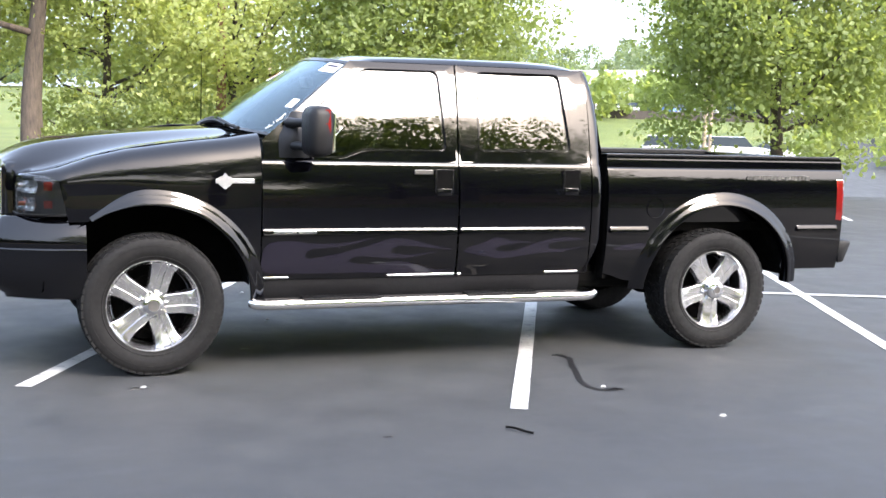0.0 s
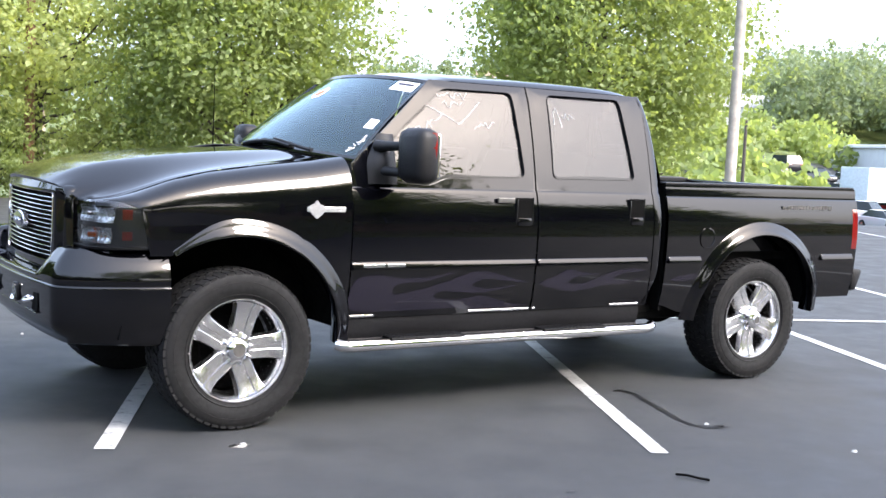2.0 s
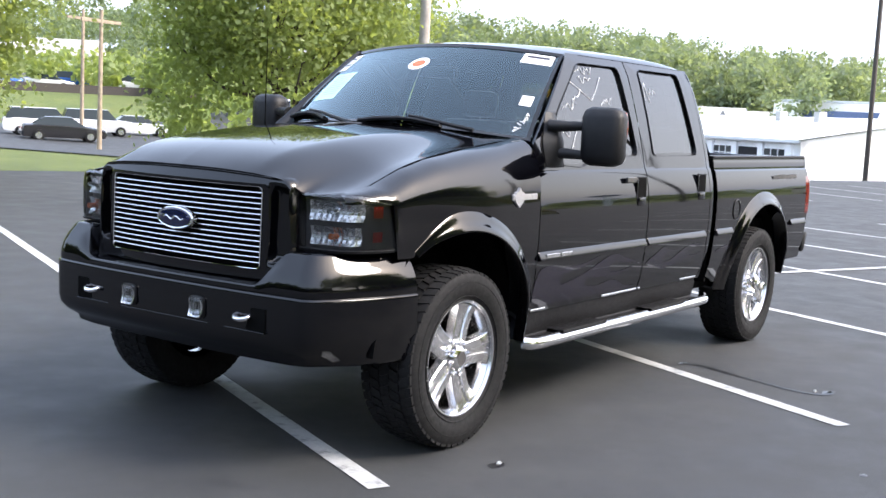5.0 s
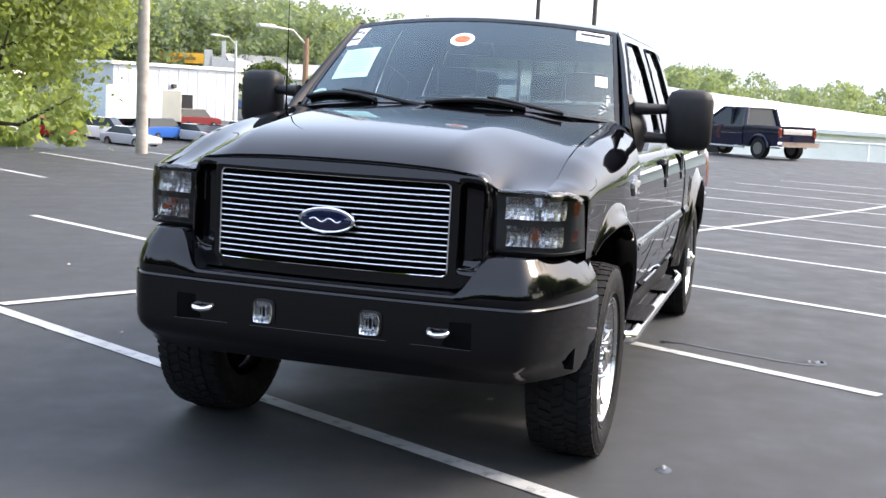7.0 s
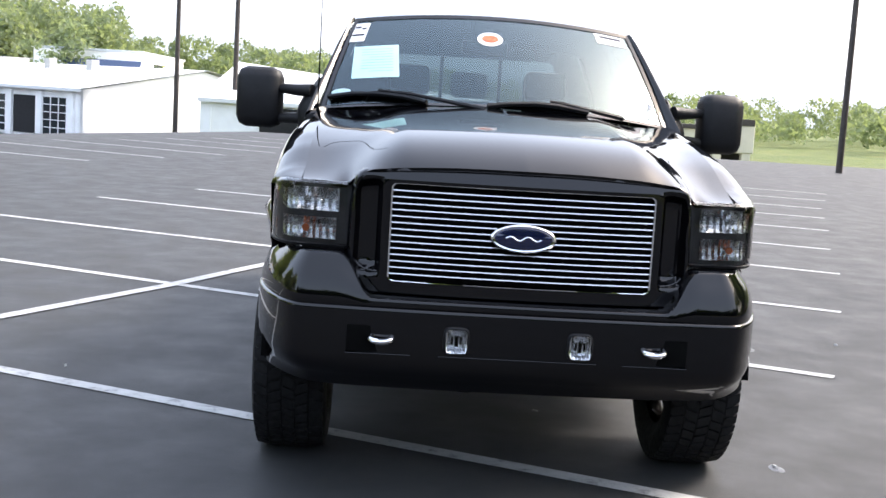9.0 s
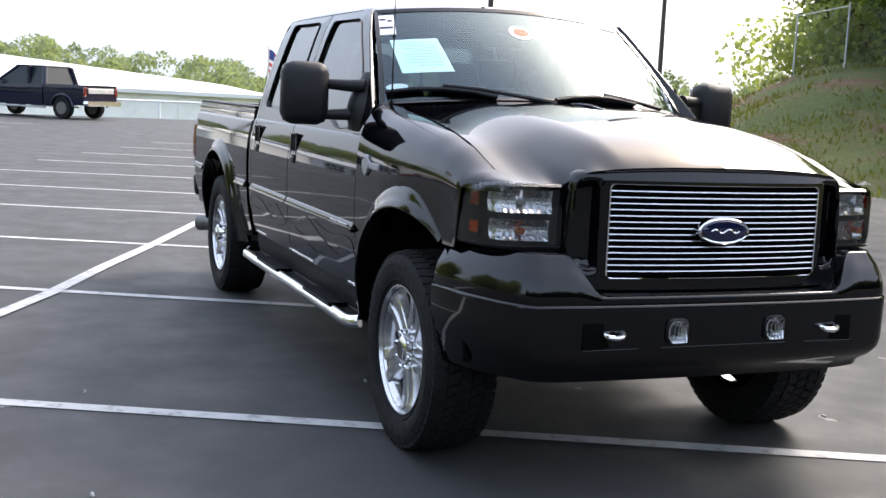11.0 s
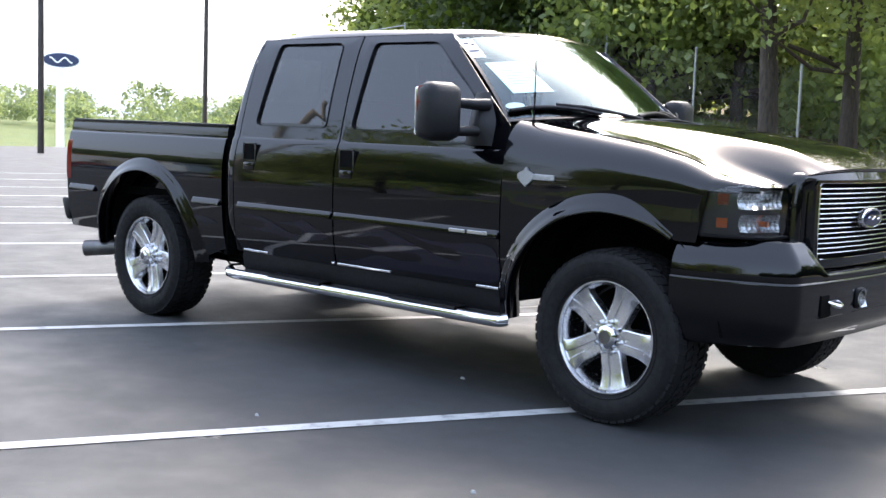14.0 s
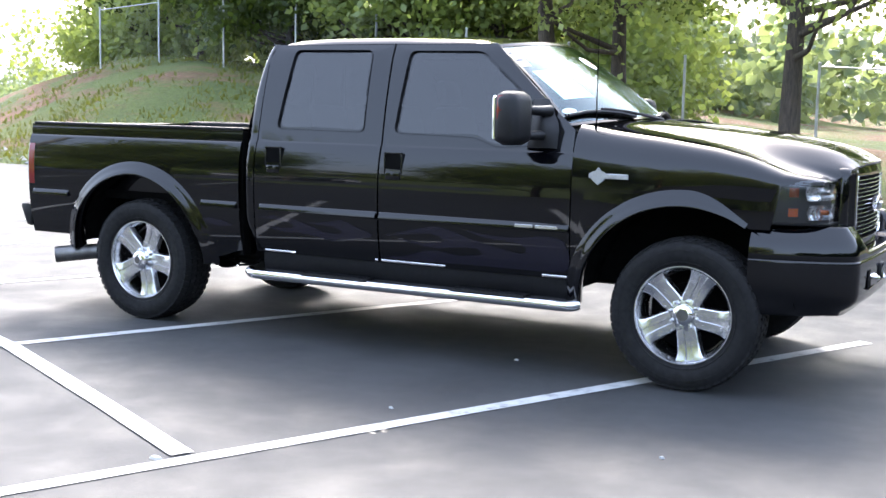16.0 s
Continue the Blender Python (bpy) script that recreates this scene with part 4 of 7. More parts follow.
for s_ in (-1, 1):
    end = rows[0] if s_ < 0 else rows[-1]
    rail = []
    for (x, y, z) in end:
        rail.append((x, s_ * 0.741, min(1.946, z - 0.008)))
    rows = [rail] + rows if s_ < 0 else rows + [rail]
link("roof", *grid(rows), PAINT, truck, smooth=True, sharp=60)

# back of the cab with its window
back_x = lambda z: 3.040 - 0.050 * max(0.0, (z - 1.55) / 0.40) ** 2.2  # noqa: E731
rear_out = [(-0.90, 0.55), (0.90, 0.55), (0.93, 1.40), (0.70, 1.945), (-0.70, 1.945), (-0.93, 1.40)]
rear_in = [(-0.62, 1.47), (0.62, 1.47), (0.63, 1.52), (0.56, 1.84), (-0.56, 1.84), (-0.63, 1.52)]
(v, f), loop = ring(rear_out, rear_in, 9, lambda z: 0.0)
rear = link("cab_back", [(back_x(z), x, z) for x, _, z in v], f, PAINT, truck, smooth=True)
link("rear_window", [(back_x(z) - 0.01, x, z) for x, z in loop], [tuple(range(len(loop)))], glass("privacy_glass", (0.16, 0.19, 0.19)), rear)
for y in (-0.2, 0.2):
    bm = bmesh.new()
    cuboid(bm, (3.005, y - 0.012, 1.47), (3.022, y + 0.012, 1.84), 0.003)
    part("window_bar", bm, PLASTIC, rear)

# interior
cabin = link("cabin_floor", *grid([[(0.70, -0.86, 0.62), (3.0, -0.86, 0.62)], [(0.70, 0.86, 0.62), (3.0, 0.86, 0.62)]]), DARK, truck)
bm = bmesh.new()
cuboid(bm, (0.78, -0.84, 0.80), (1.16, 0.84, 1.36), 0.06)
for y0, y1 in ((-0.62, -0.18), (0.2, 0.7)):
    cuboid(bm, (0.95, y0, 1.30), (1.20, y1, 1.42), 0.04)
part("dashboard", bm, SEAT, truck, "dark grey dashboard", smooth=True)
bm = bmesh.new()
for k in range(24):
    a, b = 2 * math.pi * k / 24, 2 * math.pi * (k + 1) / 24
    m = pose(1.33, -0.40, 1.32, 0, -62)
    rod(bm, m @ Vector((0.19 * math.cos(a), 0.19 * math.sin(a), 0)), m @ Vector((0.19 * math.cos(b), 0.19 * math.sin(b), 0)), 0.014, n=8)
rod(bm, (1.33, -0.40, 1.32), (1.12, -0.40, 1.22), 0.03)
cuboid(bm, (-0.07, -0.17, -0.02), (0.07, 0.17, 0.03), 0.02, pose(1.33, -0.40, 1.32, 0, -62))
part("steering_wheel", bm, SEAT, truck, smooth=True)
for x0, ys_ in ((1.62, (-0.42, 0.42)), (2.48, (-0.5, 0.0, 0.5))):
    for y in ys_:
        bm = bmesh.new()
        h = 0.27 if len(ys_) == 2 else 0.24
        cuboid(bm, (x0 - 0.05, y - h, 0.85), (x0 + 0.45, y + h, 1.05), 0.06)
        cuboid(bm, (-0.07, -h, 0), (0.07, h, 0.62), 0.06, pose(x0 + 0.44, y, 0.95, 0, 14))
        cuboid(bm, (-0.05, -0.13, 0.64), (0.05, 0.13, 0.82), 0.04, pose(x0 + 0.44, y, 0.95, 0, 14))
        part("seat", bm, SEAT, truck, "dark grey leather seat", smooth=True)
bm = bmesh.new()
cuboid(bm, (-0.02, -0.12, -0.035), (0.02, 0.12, 0.035), 0.015, pose(1.20, 0.04, 1.82, 0, -10))
part("rear_view_mirror", bm, PLASTIC, truck, smooth=True)

# bed floor, ends, tailgate and rear bumper
bm = bmesh.new()
cuboid(bm, (3.09, -0.84, 0.84), (5.02, 0.84, 0.90))
cuboid(bm, (3.080, -0.94, 0.52), (3.11, 0.94, 1.362), 0.004)
part("bed_floor", bm, DARK, truck)
bm = bmesh.new()
cuboid(bm, (5.0, -0.86, 0.72), (5.06, 0.86, 1.372), 0.014)
cuboid(bm, (5.03, -0.62, 1.08), (5.068, 0.62, 1.26), 0.01)
part("tailgate", bm, PAINT, truck, smooth=True)
bm = bmesh.new()
cuboid(bm, (5.04, -0.985, 0.60), (5.21, 0.985, 0.775), 0.03)
for v in bm.verts:
    if abs(v.co.y) > 0.9:
        v.co.x -= 0.05 * (v.co.x > 5.12)
    if v.co.z < 0.65:
        v.co.x -= 0.05 * (v.co.x > 5.12)
part("rear_bumper", bm, PLASTIC, truck, "black rear bumper", smooth=True)

# ---- nose: grille, lamps, bumper ----
grille_face = -0.838
outer = [(-0.615, 0.812), (0.615, 0.812), (0.638, 0.90), (0.634, 1.14), (0.616, 1.262), (0.50, 1.276), (0.0, 1.290), (-0.50, 1.276), (-0.616, 1.262), (-0.634, 1.14), (-0.638, 0.90)]
inner = [(-0.484, 0.862), (0.484, 0.862), (0.484, 1.220), (-0.484, 1.220)]


def round_outline(points, radius, n=240):
    """A closed outline with rounded corners, taken at even angles about the grille's middle."""
    pts, k = [], len(points)
    for i in range(k):
        p, a, b = (Vector(points[j % k]) for j in (i, i - 1, i + 1))
        r = min(radius, (a - p).length * 0.45, (b - p).length * 0.45)
        c0, c1 = p + (a - p).normalized() * r, p + (b - p).normalized() * r
        pts += [(1 - t) ** 2 * c0 + 2 * t * (1 - t) * p + t * t * c1 for t in lin(0, 1, 9)]
    pts = np.array([(p.x, p.y) for p in pts]) - (0, 1.045)
    angle = np.unwrap(np.arctan2(pts[:, 1], pts[:, 0]))
    want = angle[0] + np.array(lin(0, 2 * math.pi, n, endpoint=False))
    angle, pts = np.append(angle, angle[0] + 2 * math.pi), np.vstack([pts, pts[:1]])
    return [(float(np.interp(w, angle, pts[:, 0])), 1.045 + float(np.interp(w, angle, pts[:, 1]))) for w in want]


def bulge(y, z):
    """How far forward the grille's face stands."""
    return grille_face + 0.055 * (abs(y) / 0.6) ** 2.2 - 0.01 * (1.25 - z) + 0.42 * max(0.0, z - 1.232)


def pocket(y, z):
    """The upright hollow beside the grille."""
    a = abs(y)
    return 0.050 * smoothstep(0.510, 0.530, a) * (1 - smoothstep(0.592, 0.612, a)) * smoothstep(0.885, 0.915, z) * (1 - smoothstep(1.195, 1.240, z + 0.2 * max(0.0, a - 0.55)))


rim_out, loop = round_outline(outer, 0.085), round_outline(inner, 0.020)
rows = []
for t in [-0.5, -0.12, 0.0, 0.02, 0.05, 0.09, 0.13] + lin(0.17, 1.0, 30):
    row = []
    for (y0, z0), (y1, z1) in zip(rim_out, loop):
        k = max(t, 0.0)
        y, z = y0 + (y1 - y0) * k, z0 + (z1 - z0) * k
        row.append((bulge(y, z) + pocket(y, z) + 0.035 * max(0.0, 1 - k / 0.13) ** 2 + 0.16 * max(0.0, -t), y, z))
    rows.append(row + row[:1])
lip = grid([[(bulge(y, z) + d, y, z) for y, z in loop + loop[:1]] for d in (0, 0.05)])
grille = link("grille_surround", *join(grid(rows), lip), PAINT, truck, "glossy black grille surround", smooth=True, sharp=60)
# near-black sheet for the shade behind the bars
link("grille_shade_sheet", [(grille_face + 0.05, y, z) for y, z in loop], [tuple(range(len(loop)))], DARK, grille)
link("grille_frame", *grid([[(bulge(y, z) + dx, y * s1, 1.041 + (z - 1.041) * s1) for y, z in loop + loop[:1]] for dx, s1 in ((0.006, 1.0), (-0.004, 0.997), (-0.004, 0.985), (0.012, 0.979))]), CHROME, grille, "thin bright grille frame", smooth=True)
bars = 14
BAR = simple("brushed_bar", (0.58, 0.58, 0.59), 0.2, 1.0, 0.08, 40)
for i in range(bars):
    z = 0.866 + (1.216 - 0.866) * (i + 1) / (bars + 1)
    rows = []
    for y in lin(-0.476, 0.476, 13):
        x = bulge(y, z) + 0.004
        rows.append([(x + 0.016, y, z - 0.0036), (x + 0.002, y, z - 0.0040), (x - 0.001, y, z - 0.0016), (x + 0.0005, y, z + 0.0021), (x + 0.006, y, z + 0.0037), (x + 0.014, y, z + 0.0028)])
    link("grille_bar", *grid(rows), BAR, grille, smooth=True)


def oval(rx, rz, d, n=36):
    return [(rx * math.cos(a), rz * math.sin(a), d) for a in lin(0, 2 * math.pi, n, endpoint=False)]


def badge(m, rings, name, label, parent):
    pts = [oval(*r) for r in rings]
    rows = [[(bulge(0, 1.047) - d, x, 1.047 + z) for x, z, d in p + p[:1]] for p in pts]
    v, f = grid(rows)
    n = len(pts[-1])
    last = [(bulge(0, 1.047) - d, x, 1.047 + z) for x, z, d in pts[-1]]
    return link(name, *join((v, f), (last, [tuple(range(n))])), m, parent, label, smooth=True)


b = badge(CHROME, [(0.118, 0.051, 0.0), (0.118, 0.051, 0.022), (0.112, 0.046, 0.027), (0.105, 0.041, 0.025)], "oval_badge", "blue oval badge with a chrome rim", grille)
badge(BLUE_OVAL, [(0.106, 0.042, 0.024), (0.100, 0.038, 0.028), (0.05, 0.02, 0.031)], "badge_field", "", b)
# flowing mark across the field
for y0, y1, h, r in ((0.064, -0.064, 0.007, 0.0036),):
    stroke = [(bulge(0, 1.047) - 0.031, y0 + (y1 - y0) * c, 1.047 + h * math.sin(4 * math.pi * c)) for c in lin(0, 1, 25)]
    link("badge_stroke", *tube(stroke, r, 6), CHROME, b)

for side in (-1, 1):
    # gill recess beside the grille: tube added for the sky's glint on its edge
    arc = [(bulge(y, z) + 0.004, side * y, z) for y, z in ((0.520, 0.893), (0.545, 0.894), (0.568, 0.900), (0.588, 0.910), (0.600, 0.924))]
    link("gill_glint", *tube(arc, 0.004, 6), TRIM, grille, smooth=True)
    # headlamp: bowl, reflectors, bulbs and a clear cover that wraps the corner
    lamp_ = thing("headlamp", "", "")
    lamp_.parent = truck

    def front_line(u):
        """x and y along the lamp's face, from the grille to the fender."""
        y = 0.642 + 0.300 * (1 - (1 - u) ** 1.35)
        x = -0.742 + 0.045 * u + 0.235 * max(0, (u - 0.45) / 0.55) ** 2.0
        return x, y

    zs = [0.965, 0.972, 1.03, 1.088, 1.15, 1.196, 1.207]
    inset = [0.02, 0.004, 0, 0, 0, 0.006, 0.024]
    us = lin(0, 1, 17)
    top_drop = lambda u: 0.025 * max(0, u - 0.72) / 0.28  # noqa: E731
    cover = [[(front_line(u)[0] + i, side * (front_line(u)[1] - 0.3 * i), z - top_drop(u) * (z > 1.15)) for u in us] for z, i in zip(zs, inset)]
    link("headlamp_cover", *grid(cover), CLEAR, lamp_, "clear smoked headlamp cover", smooth=True)
    bowl = [[(front_line(u)[0] + 0.05, side * (front_line(u)[1] - 0.012), z - top_drop(u) * (z > 1.15)) for u in us] for z in (0.965, 1.02, 1.08, 1.083, 1.14, 1.205)]
    link("headlamp_bowl", *grid(bowl), SMOKED, lamp_)
    rimz = [[(front_line(u)[0] + d, side * (front_line(u)[1] - 0.3 * d), z - top_drop(u) * (z > 1.15)) for u in us] for z, d in ((0.962, 0.03), (0.962, 0.004), (0.972, -0.002), (0.976, 0.012))]
    link("headlamp_rim", *grid(rimz), PLASTIC, lamp_)
    for z0, z1, u0, u1 in ((1.094, 1.180, 0.10, 0.76), (0.990, 1.070, 0.12, 0.74)):
        rows = []
        for z in lin(z0, z1, 7):
            row = []
            for i, u in enumerate(lin(u0, u1, 19)):
                x, y = front_line(u)
                c = (2 * (u - u0) / (u1 - u0) - 1) ** 2 + (2 * (z - z0) / (z1 - z0) - 1) ** 2
                row.append((x + 0.048 - 0.026 * min(1, c * 0.7) + 0.003 * (i % 2), side * (y - 0.01), z))
            rows.append(row)
        link("reflector", *grid(rows), REFLECTOR, lamp_, "bright fluted reflector")
        x, y = front_line((u0 + u1) / 2)
        bm = bmesh.new()
        rod(bm, (x + 0.01, side * (y - 0.01), (z0 + z1) / 2), (x + 0.05, side * (y - 0.01), (z0 + z1) / 2), 0.012 if z0 > 1.08 else 0.014)
        part("bulb", bm, ALLOY if z0 > 1.08 else AMBER, lamp_, smooth=True)
        rows = [[(front_line(u)[0] + 0.026, side * (front_line(u)[1] - 0.004), z) for u in lin(0.82, 0.89, 5)] for z in lin(z0 + 0.018, z1 - 0.018, 4)]
        # one lens, shade and light in its colour: dull red driver's side, orange passenger's
        link("marker_lens", *grid(rows), simple("shaded_marker_red", (0.20, 0.018, 0.012), 0.25) if side < 0 else AMBER if z0 < 1.08 else simple("dull_amber", (0.22, 0.04, 0.025), 0.25), lamp_, "amber side marker")

# front bumper: one wrapped shell, dipped under the grille
def bumper_line(s):
    """x and y round the bumper, s from -1 (driver's corner) to 1."""
    a = abs(s)
    y = 0.99 * (1 - (1 - min(1, a)) ** 1.22) if a < 1 else 0.99
    k = smoothstep(0.62, 1.0, a)
    return -0.915 + 0.075 * a**2.2 + 0.50 * max(0, (a - 0.72) / 0.28) ** 1.75, math.copysign(min(y, 0.985), s)


def bumper_top(s):
    y = abs(bumper_line(s)[1])
    return 0.809 + 0.146 * smoothstep(0.53, 0.655, y)


srow = lin(-1, 1, 81)
rows = []
PROFILE = [("t", 0.13, 0.004), ("t", 0.04, 0.003), ("t", 0.012, 0.001), ("t", 0.003, -0.003), ("t", 0.0, -0.009), ("u", 0.75, 0), ("u", 0.5, 0), ("u", 0.25, 0), ("u", 0.06, 0), (0.778, 0.003, 0), (0.7745, -0.005, 0), (0.769, -0.008, 0), (0.762, -0.008, 0), (0.70, -0.008, 0), (0.60, -0.006, 0), (0.555, 0.004, 0), (0.522, 0.035, 0), (0.490, 0.09, 0), (0.465, 0.10, 0), (0.455, 0.16, 0)]
for kind, d, dz in PROFILE:
    row = []
    for s in srow:
        x, y = bumper_line(s)
        high = bumper_top(s) - 0.809
        lean = 0.07 * (high / 0.142) ** 1.2 if high > 0 else 0.0
        if kind == "t":
            z, d_ = bumper_top(s) + dz, d + lean
        elif kind == "u":
            z, d_ = 0.781 + (high + 0.019) * d, lean * d**2.3
        else:
            z, d_ = kind, d * (1 - 0.85 * smoothstep(0.72, 0.97, abs(s))) if d > 0.02 else d
        n = Vector((x + 0.35, y * 0.55 * smoothstep(0.62, 0.95, abs(y)), 0)).normalized()
        curve_up = 0.05 * smoothstep(0.55, 1.0, abs(s)) if kind not in ("t", "u") and kind < 0.6 else 0
        row.append((x - n.x * d_, y - n.y * d_, z + curve_up * 0.4))
    rows.append(row)
bumper = link("front_bumper", *grid(rows), PAINT, truck, "glossy black front bumper with a lower apron", smooth=True, sharp=40)
# tow hooks on near-black blocks that give the pockets' shade, fog lamps
for side in (-1, 1):
    cx = -0.905
    bm = bmesh.new()
    cuboid(bm, (cx - 0.004, side * 0.50 - 0.115, 0.615), (cx + 0.07, side * 0.50 + 0.115, 0.715), 0.004)
    part("hook_pocket_shade", bm, DARK, bumper, "near-black block as the shade of the tow-hook pocket")
    bm = bmesh.new()
    cuboid(bm, (cx - 0.011, side * 0.50 - 0.118, 0.609), (cx + 0.02, side * 0.50 + 0.118, 0.614), 0.002)
    part("pocket_lip", bm, PAINT, bumper)
    pts = [(-0.92 - 0.024 * math.sin(a) if True else 0, side * 0.492 - 0.038 * math.cos(a), 0.672 - 0.010 * math.sin(a)) for a in lin(0, math.pi, 13)]
    pts = [(-0.86, pts[0][1], 0.685)] + pts + [(-0.86, pts[-1][1], 0.685)]
    link("tow_hook", *tube(pts, 0.011, 10), CHROME, bumper, "chrome tow hook", smooth=True)
    fog = thing("fog_lamp", "", "")
    fog.parent = truck
    bm = bmesh.new()
    cuboid(bm, (-0.922, side * 0.222 - 0.052, 0.622), (-0.86, side * 0.222 + 0.052, 0.722), 0.014)
    part("fog_housing", bm, DARK, fog, smooth=True)

    def squarish(r, depth, k=0.5, n=28):
        out = []
        for a in lin(0, 2 * math.pi, n, endpoint=False):
            c, q = math.cos(a), math.sin(a)
            out.append((depth, side * 0.222 + r * math.copysign(abs(c) ** k, c), 0.675 + r * 1.06 * math.copysign(abs(q) ** k, q)))
        return out + out[:1]

    link("fog_rim", *grid([squarish(r, d) for r, d in ((0.048, -0.915), (0.047, -0.930), (0.043, -0.933), (0.041, -0.926))]), PLASTIC, fog, smooth=True)
    rows = []
    for i in range(9):
        p = 2 * i / 8 - 1
        rows.append([(-0.925 + 0.012 * (p * p + (j / 12) ** 2) * -1 + 0.006 * (abs(j) % 4 < 2), side * 0.222 + 0.0405 * j / 12 * (1 - 0.12 * p**4), 0.675 + 0.043 * p * (1 - 0.12 * (j / 12) ** 4)) for j in range(-12, 13)])
    link("fog_reflector", *grid(rows), simple("fog_lens_silver", (0.75, 0.76, 0.77), 0.16, 1.0, 0.3, 60), fog, "bright fluted fog-lamp reflector")
    v, f = grid([squarish(r, d) for r, d in ((0.041, -0.930), (0.030, -0.937), (0.012, -0.940), (0.002, -0.941))])
    link("fog_glass", v, f, CLEAR, fog, smooth=True)
# solid near-black block for the shade inside the middle opening
bm = bmesh.new()
cuboid(bm, (-0.917, -0.285, 0.622), (-0.84, 0.285, 0.722), 0.004)
part("centre_opening_shade", bm, DARK, bumper)
bm = bmesh.new()
cuboid(bm, (-0.922, -0.285, 0.611), (-0.88, 0.285, 0.616), 0.002)
part("opening_lip", bm, PAINT, bumper)

# ---- wheels ----
def spoke_mesh():
    cols = [(-1.0, -0.040), (-0.86, -0.004), (-0.78, 0.0), (-0.24, 0.0), (-0.18, -0.009), (0.18, -0.009), (0.24, 0.0), (0.78, 0.0), (0.86, -0.004), (1.0, -0.040)]
    rows = []
    for r, w, y in ((0.070, 0.046, 0.098), (0.10, 0.052, 0.100), (0.14, 0.053, 0.099), (0.18, 0.055, 0.101), (0.215, 0.059, 0.106), (0.238, 0.066, 0.111), (0.250, 0.078, 0.114), (0.258, 0.094, 0.116)):
        rows.append([(c * w * 1.3, y + d, r) for c, d in cols])
    return grid(rows)


tread_meshes = {}


def wheel(at, side, rear, turn):
    w = thing("wheel", "", "")
    w.parent = truck
    flip = Matrix.Diagonal((1, side, 1, 1))
    put = lambda v: [tuple(at + (flip.to_3x3() @ Vector(p))) for p in v]  # noqa: E731
    tread = [(0.262, 0.118), (0.285, 0.130), (0.315, 0.146), (0.352, 0.152), (0.385, 0.148), (0.408, 0.138), (0.418, 0.126), (0.421, 0.10), (0.423, 0.0), (0.421, -0.10), (0.418, -0.126), (0.408, -0.138), (0.385, -0.148), (0.33, -0.15), (0.262, -0.118)]
    v, f = lathe(tread, 72)
    link("tyre", put(v), f, RUBBER, w, "black all-terrain tyre", smooth=True, sharp=30)
    n = 54
    for row, (y0, y1, off, r0, r1) in enumerate(((0.086, 0.139, 0.0, 0.400, 0.429), (0.030, 0.078, 0.5, 0.41, 0.431), (-0.024, 0.024, 0.1, 0.41, 0.431), (-0.078, -0.030, 0.6, 0.41, 0.431), (-0.139, -0.086, 0.2, 0.400, 0.429))):
        for odd in (0, 1):
            if (side, row, odd) not in tread_meshes:
                da, sk = 2 * math.pi / n * (0.34 if odd else 0.40), 0.02 * (1 if row % 2 else -1)
                vs = [(rr * math.cos(q + s_), side * y, rr * math.sin(q + s_)) for y, s_ in ((y0, -sk), (y1, sk)) for q in (-da, da) for rr in (r0, r1 - (0.010 if abs(y) > 0.12 else 0))]
                ob = link("tread_block", vs, [(1, 3, 7, 5), (0, 1, 5, 4), (2, 6, 7, 3), (0, 2, 3, 1), (4, 5, 7, 6)], RUBBER, w)
                tread_meshes[side, row, odd] = ob.data
                bpy.data.objects.remove(ob)
        for i in range(n):
            ob = new("tread_block", tread_meshes[side, row, (i + row) % 2])
            ob.parent = w
            ob.matrix_local = Matrix.Translation(at) @ Matrix.Rotation(-2 * math.pi * (i + off) / n, 4, "Y")
    for r_ in (0.300, 0.366):
        v, f = lathe([(r_ - 0.004, 0.135), (r_ - 0.002, 0.152 if r_ > 0.33 else 0.143), (r_ + 0.002, 0.152 if r_ > 0.33 else 0.144), (r_ + 0.004, 0.138)], 72)
        link("sidewall_ridge", put(v), f, RUBBER, w, smooth=True)
    v, f = lathe([(0.230, -0.11), (0.244, -0.05), (0.246, 0.06), (0.252, 0.100), (0.262, 0.112), (0.266, 0.124), (0.272, 0.134), (0.278, 0.134), (0.280, 0.126), (0.272, 0.110)], 72)
    rim = [(v, f)]
    for k in range(5):
        a = radians(72 * k + turn)
        sv, sf = spoke_mesh()
        rim.append(([(x * math.sin(a) + z * math.cos(a), y, -x * math.cos(a) + z * math.sin(a)) for x, y, z in sv], sf))
    rim.append(lathe([(0.0, 0.094), (0.088, 0.094), (0.100, 0.088), (0.104, 0.06)], 40))
    v, f = join(*rim)
    link("rim", put(v), f, ALLOY, w, "polished five-spoke alloy rim", smooth=True, sharp=32)
    hub = [lathe([(0.0, 0.132), (0.040, 0.132), (0.047, 0.128), (0.056, 0.122), (0.060, 0.094)], 32)] if not rear else [lathe([(0.0, 0.168), (0.028, 0.168), (0.034, 0.160), (0.050, 0.158), (0.062, 0.148), (0.070, 0.10), (0.080, 0.094)], 32)]
    for k in range(8):
        a = 2 * math.pi * (k + 0.3) / 8
        lv, lf = lathe([(0.0, 0.128), (0.007, 0.127), (0.0105, 0.120), (0.012, 0.094)], 8)
        link("lug_nut", put([(x + 0.078 * math.cos(a), y, z + 0.078 * math.sin(a)) for x, y, z in lv]), lf, CHROME, w, smooth=True)
    v, f = join(*hub)
    link("hub", put(v), f, CHROME, w, "chrome hub", smooth=True, sharp=40)
    v, f = lathe([(0.0, 0.133), (0.034, 0.133)], 24) if not rear else lathe([(0.0, 0.169), (0.024, 0.169)], 24)
    link("centre_cap", put(v), f, STEEL, w)
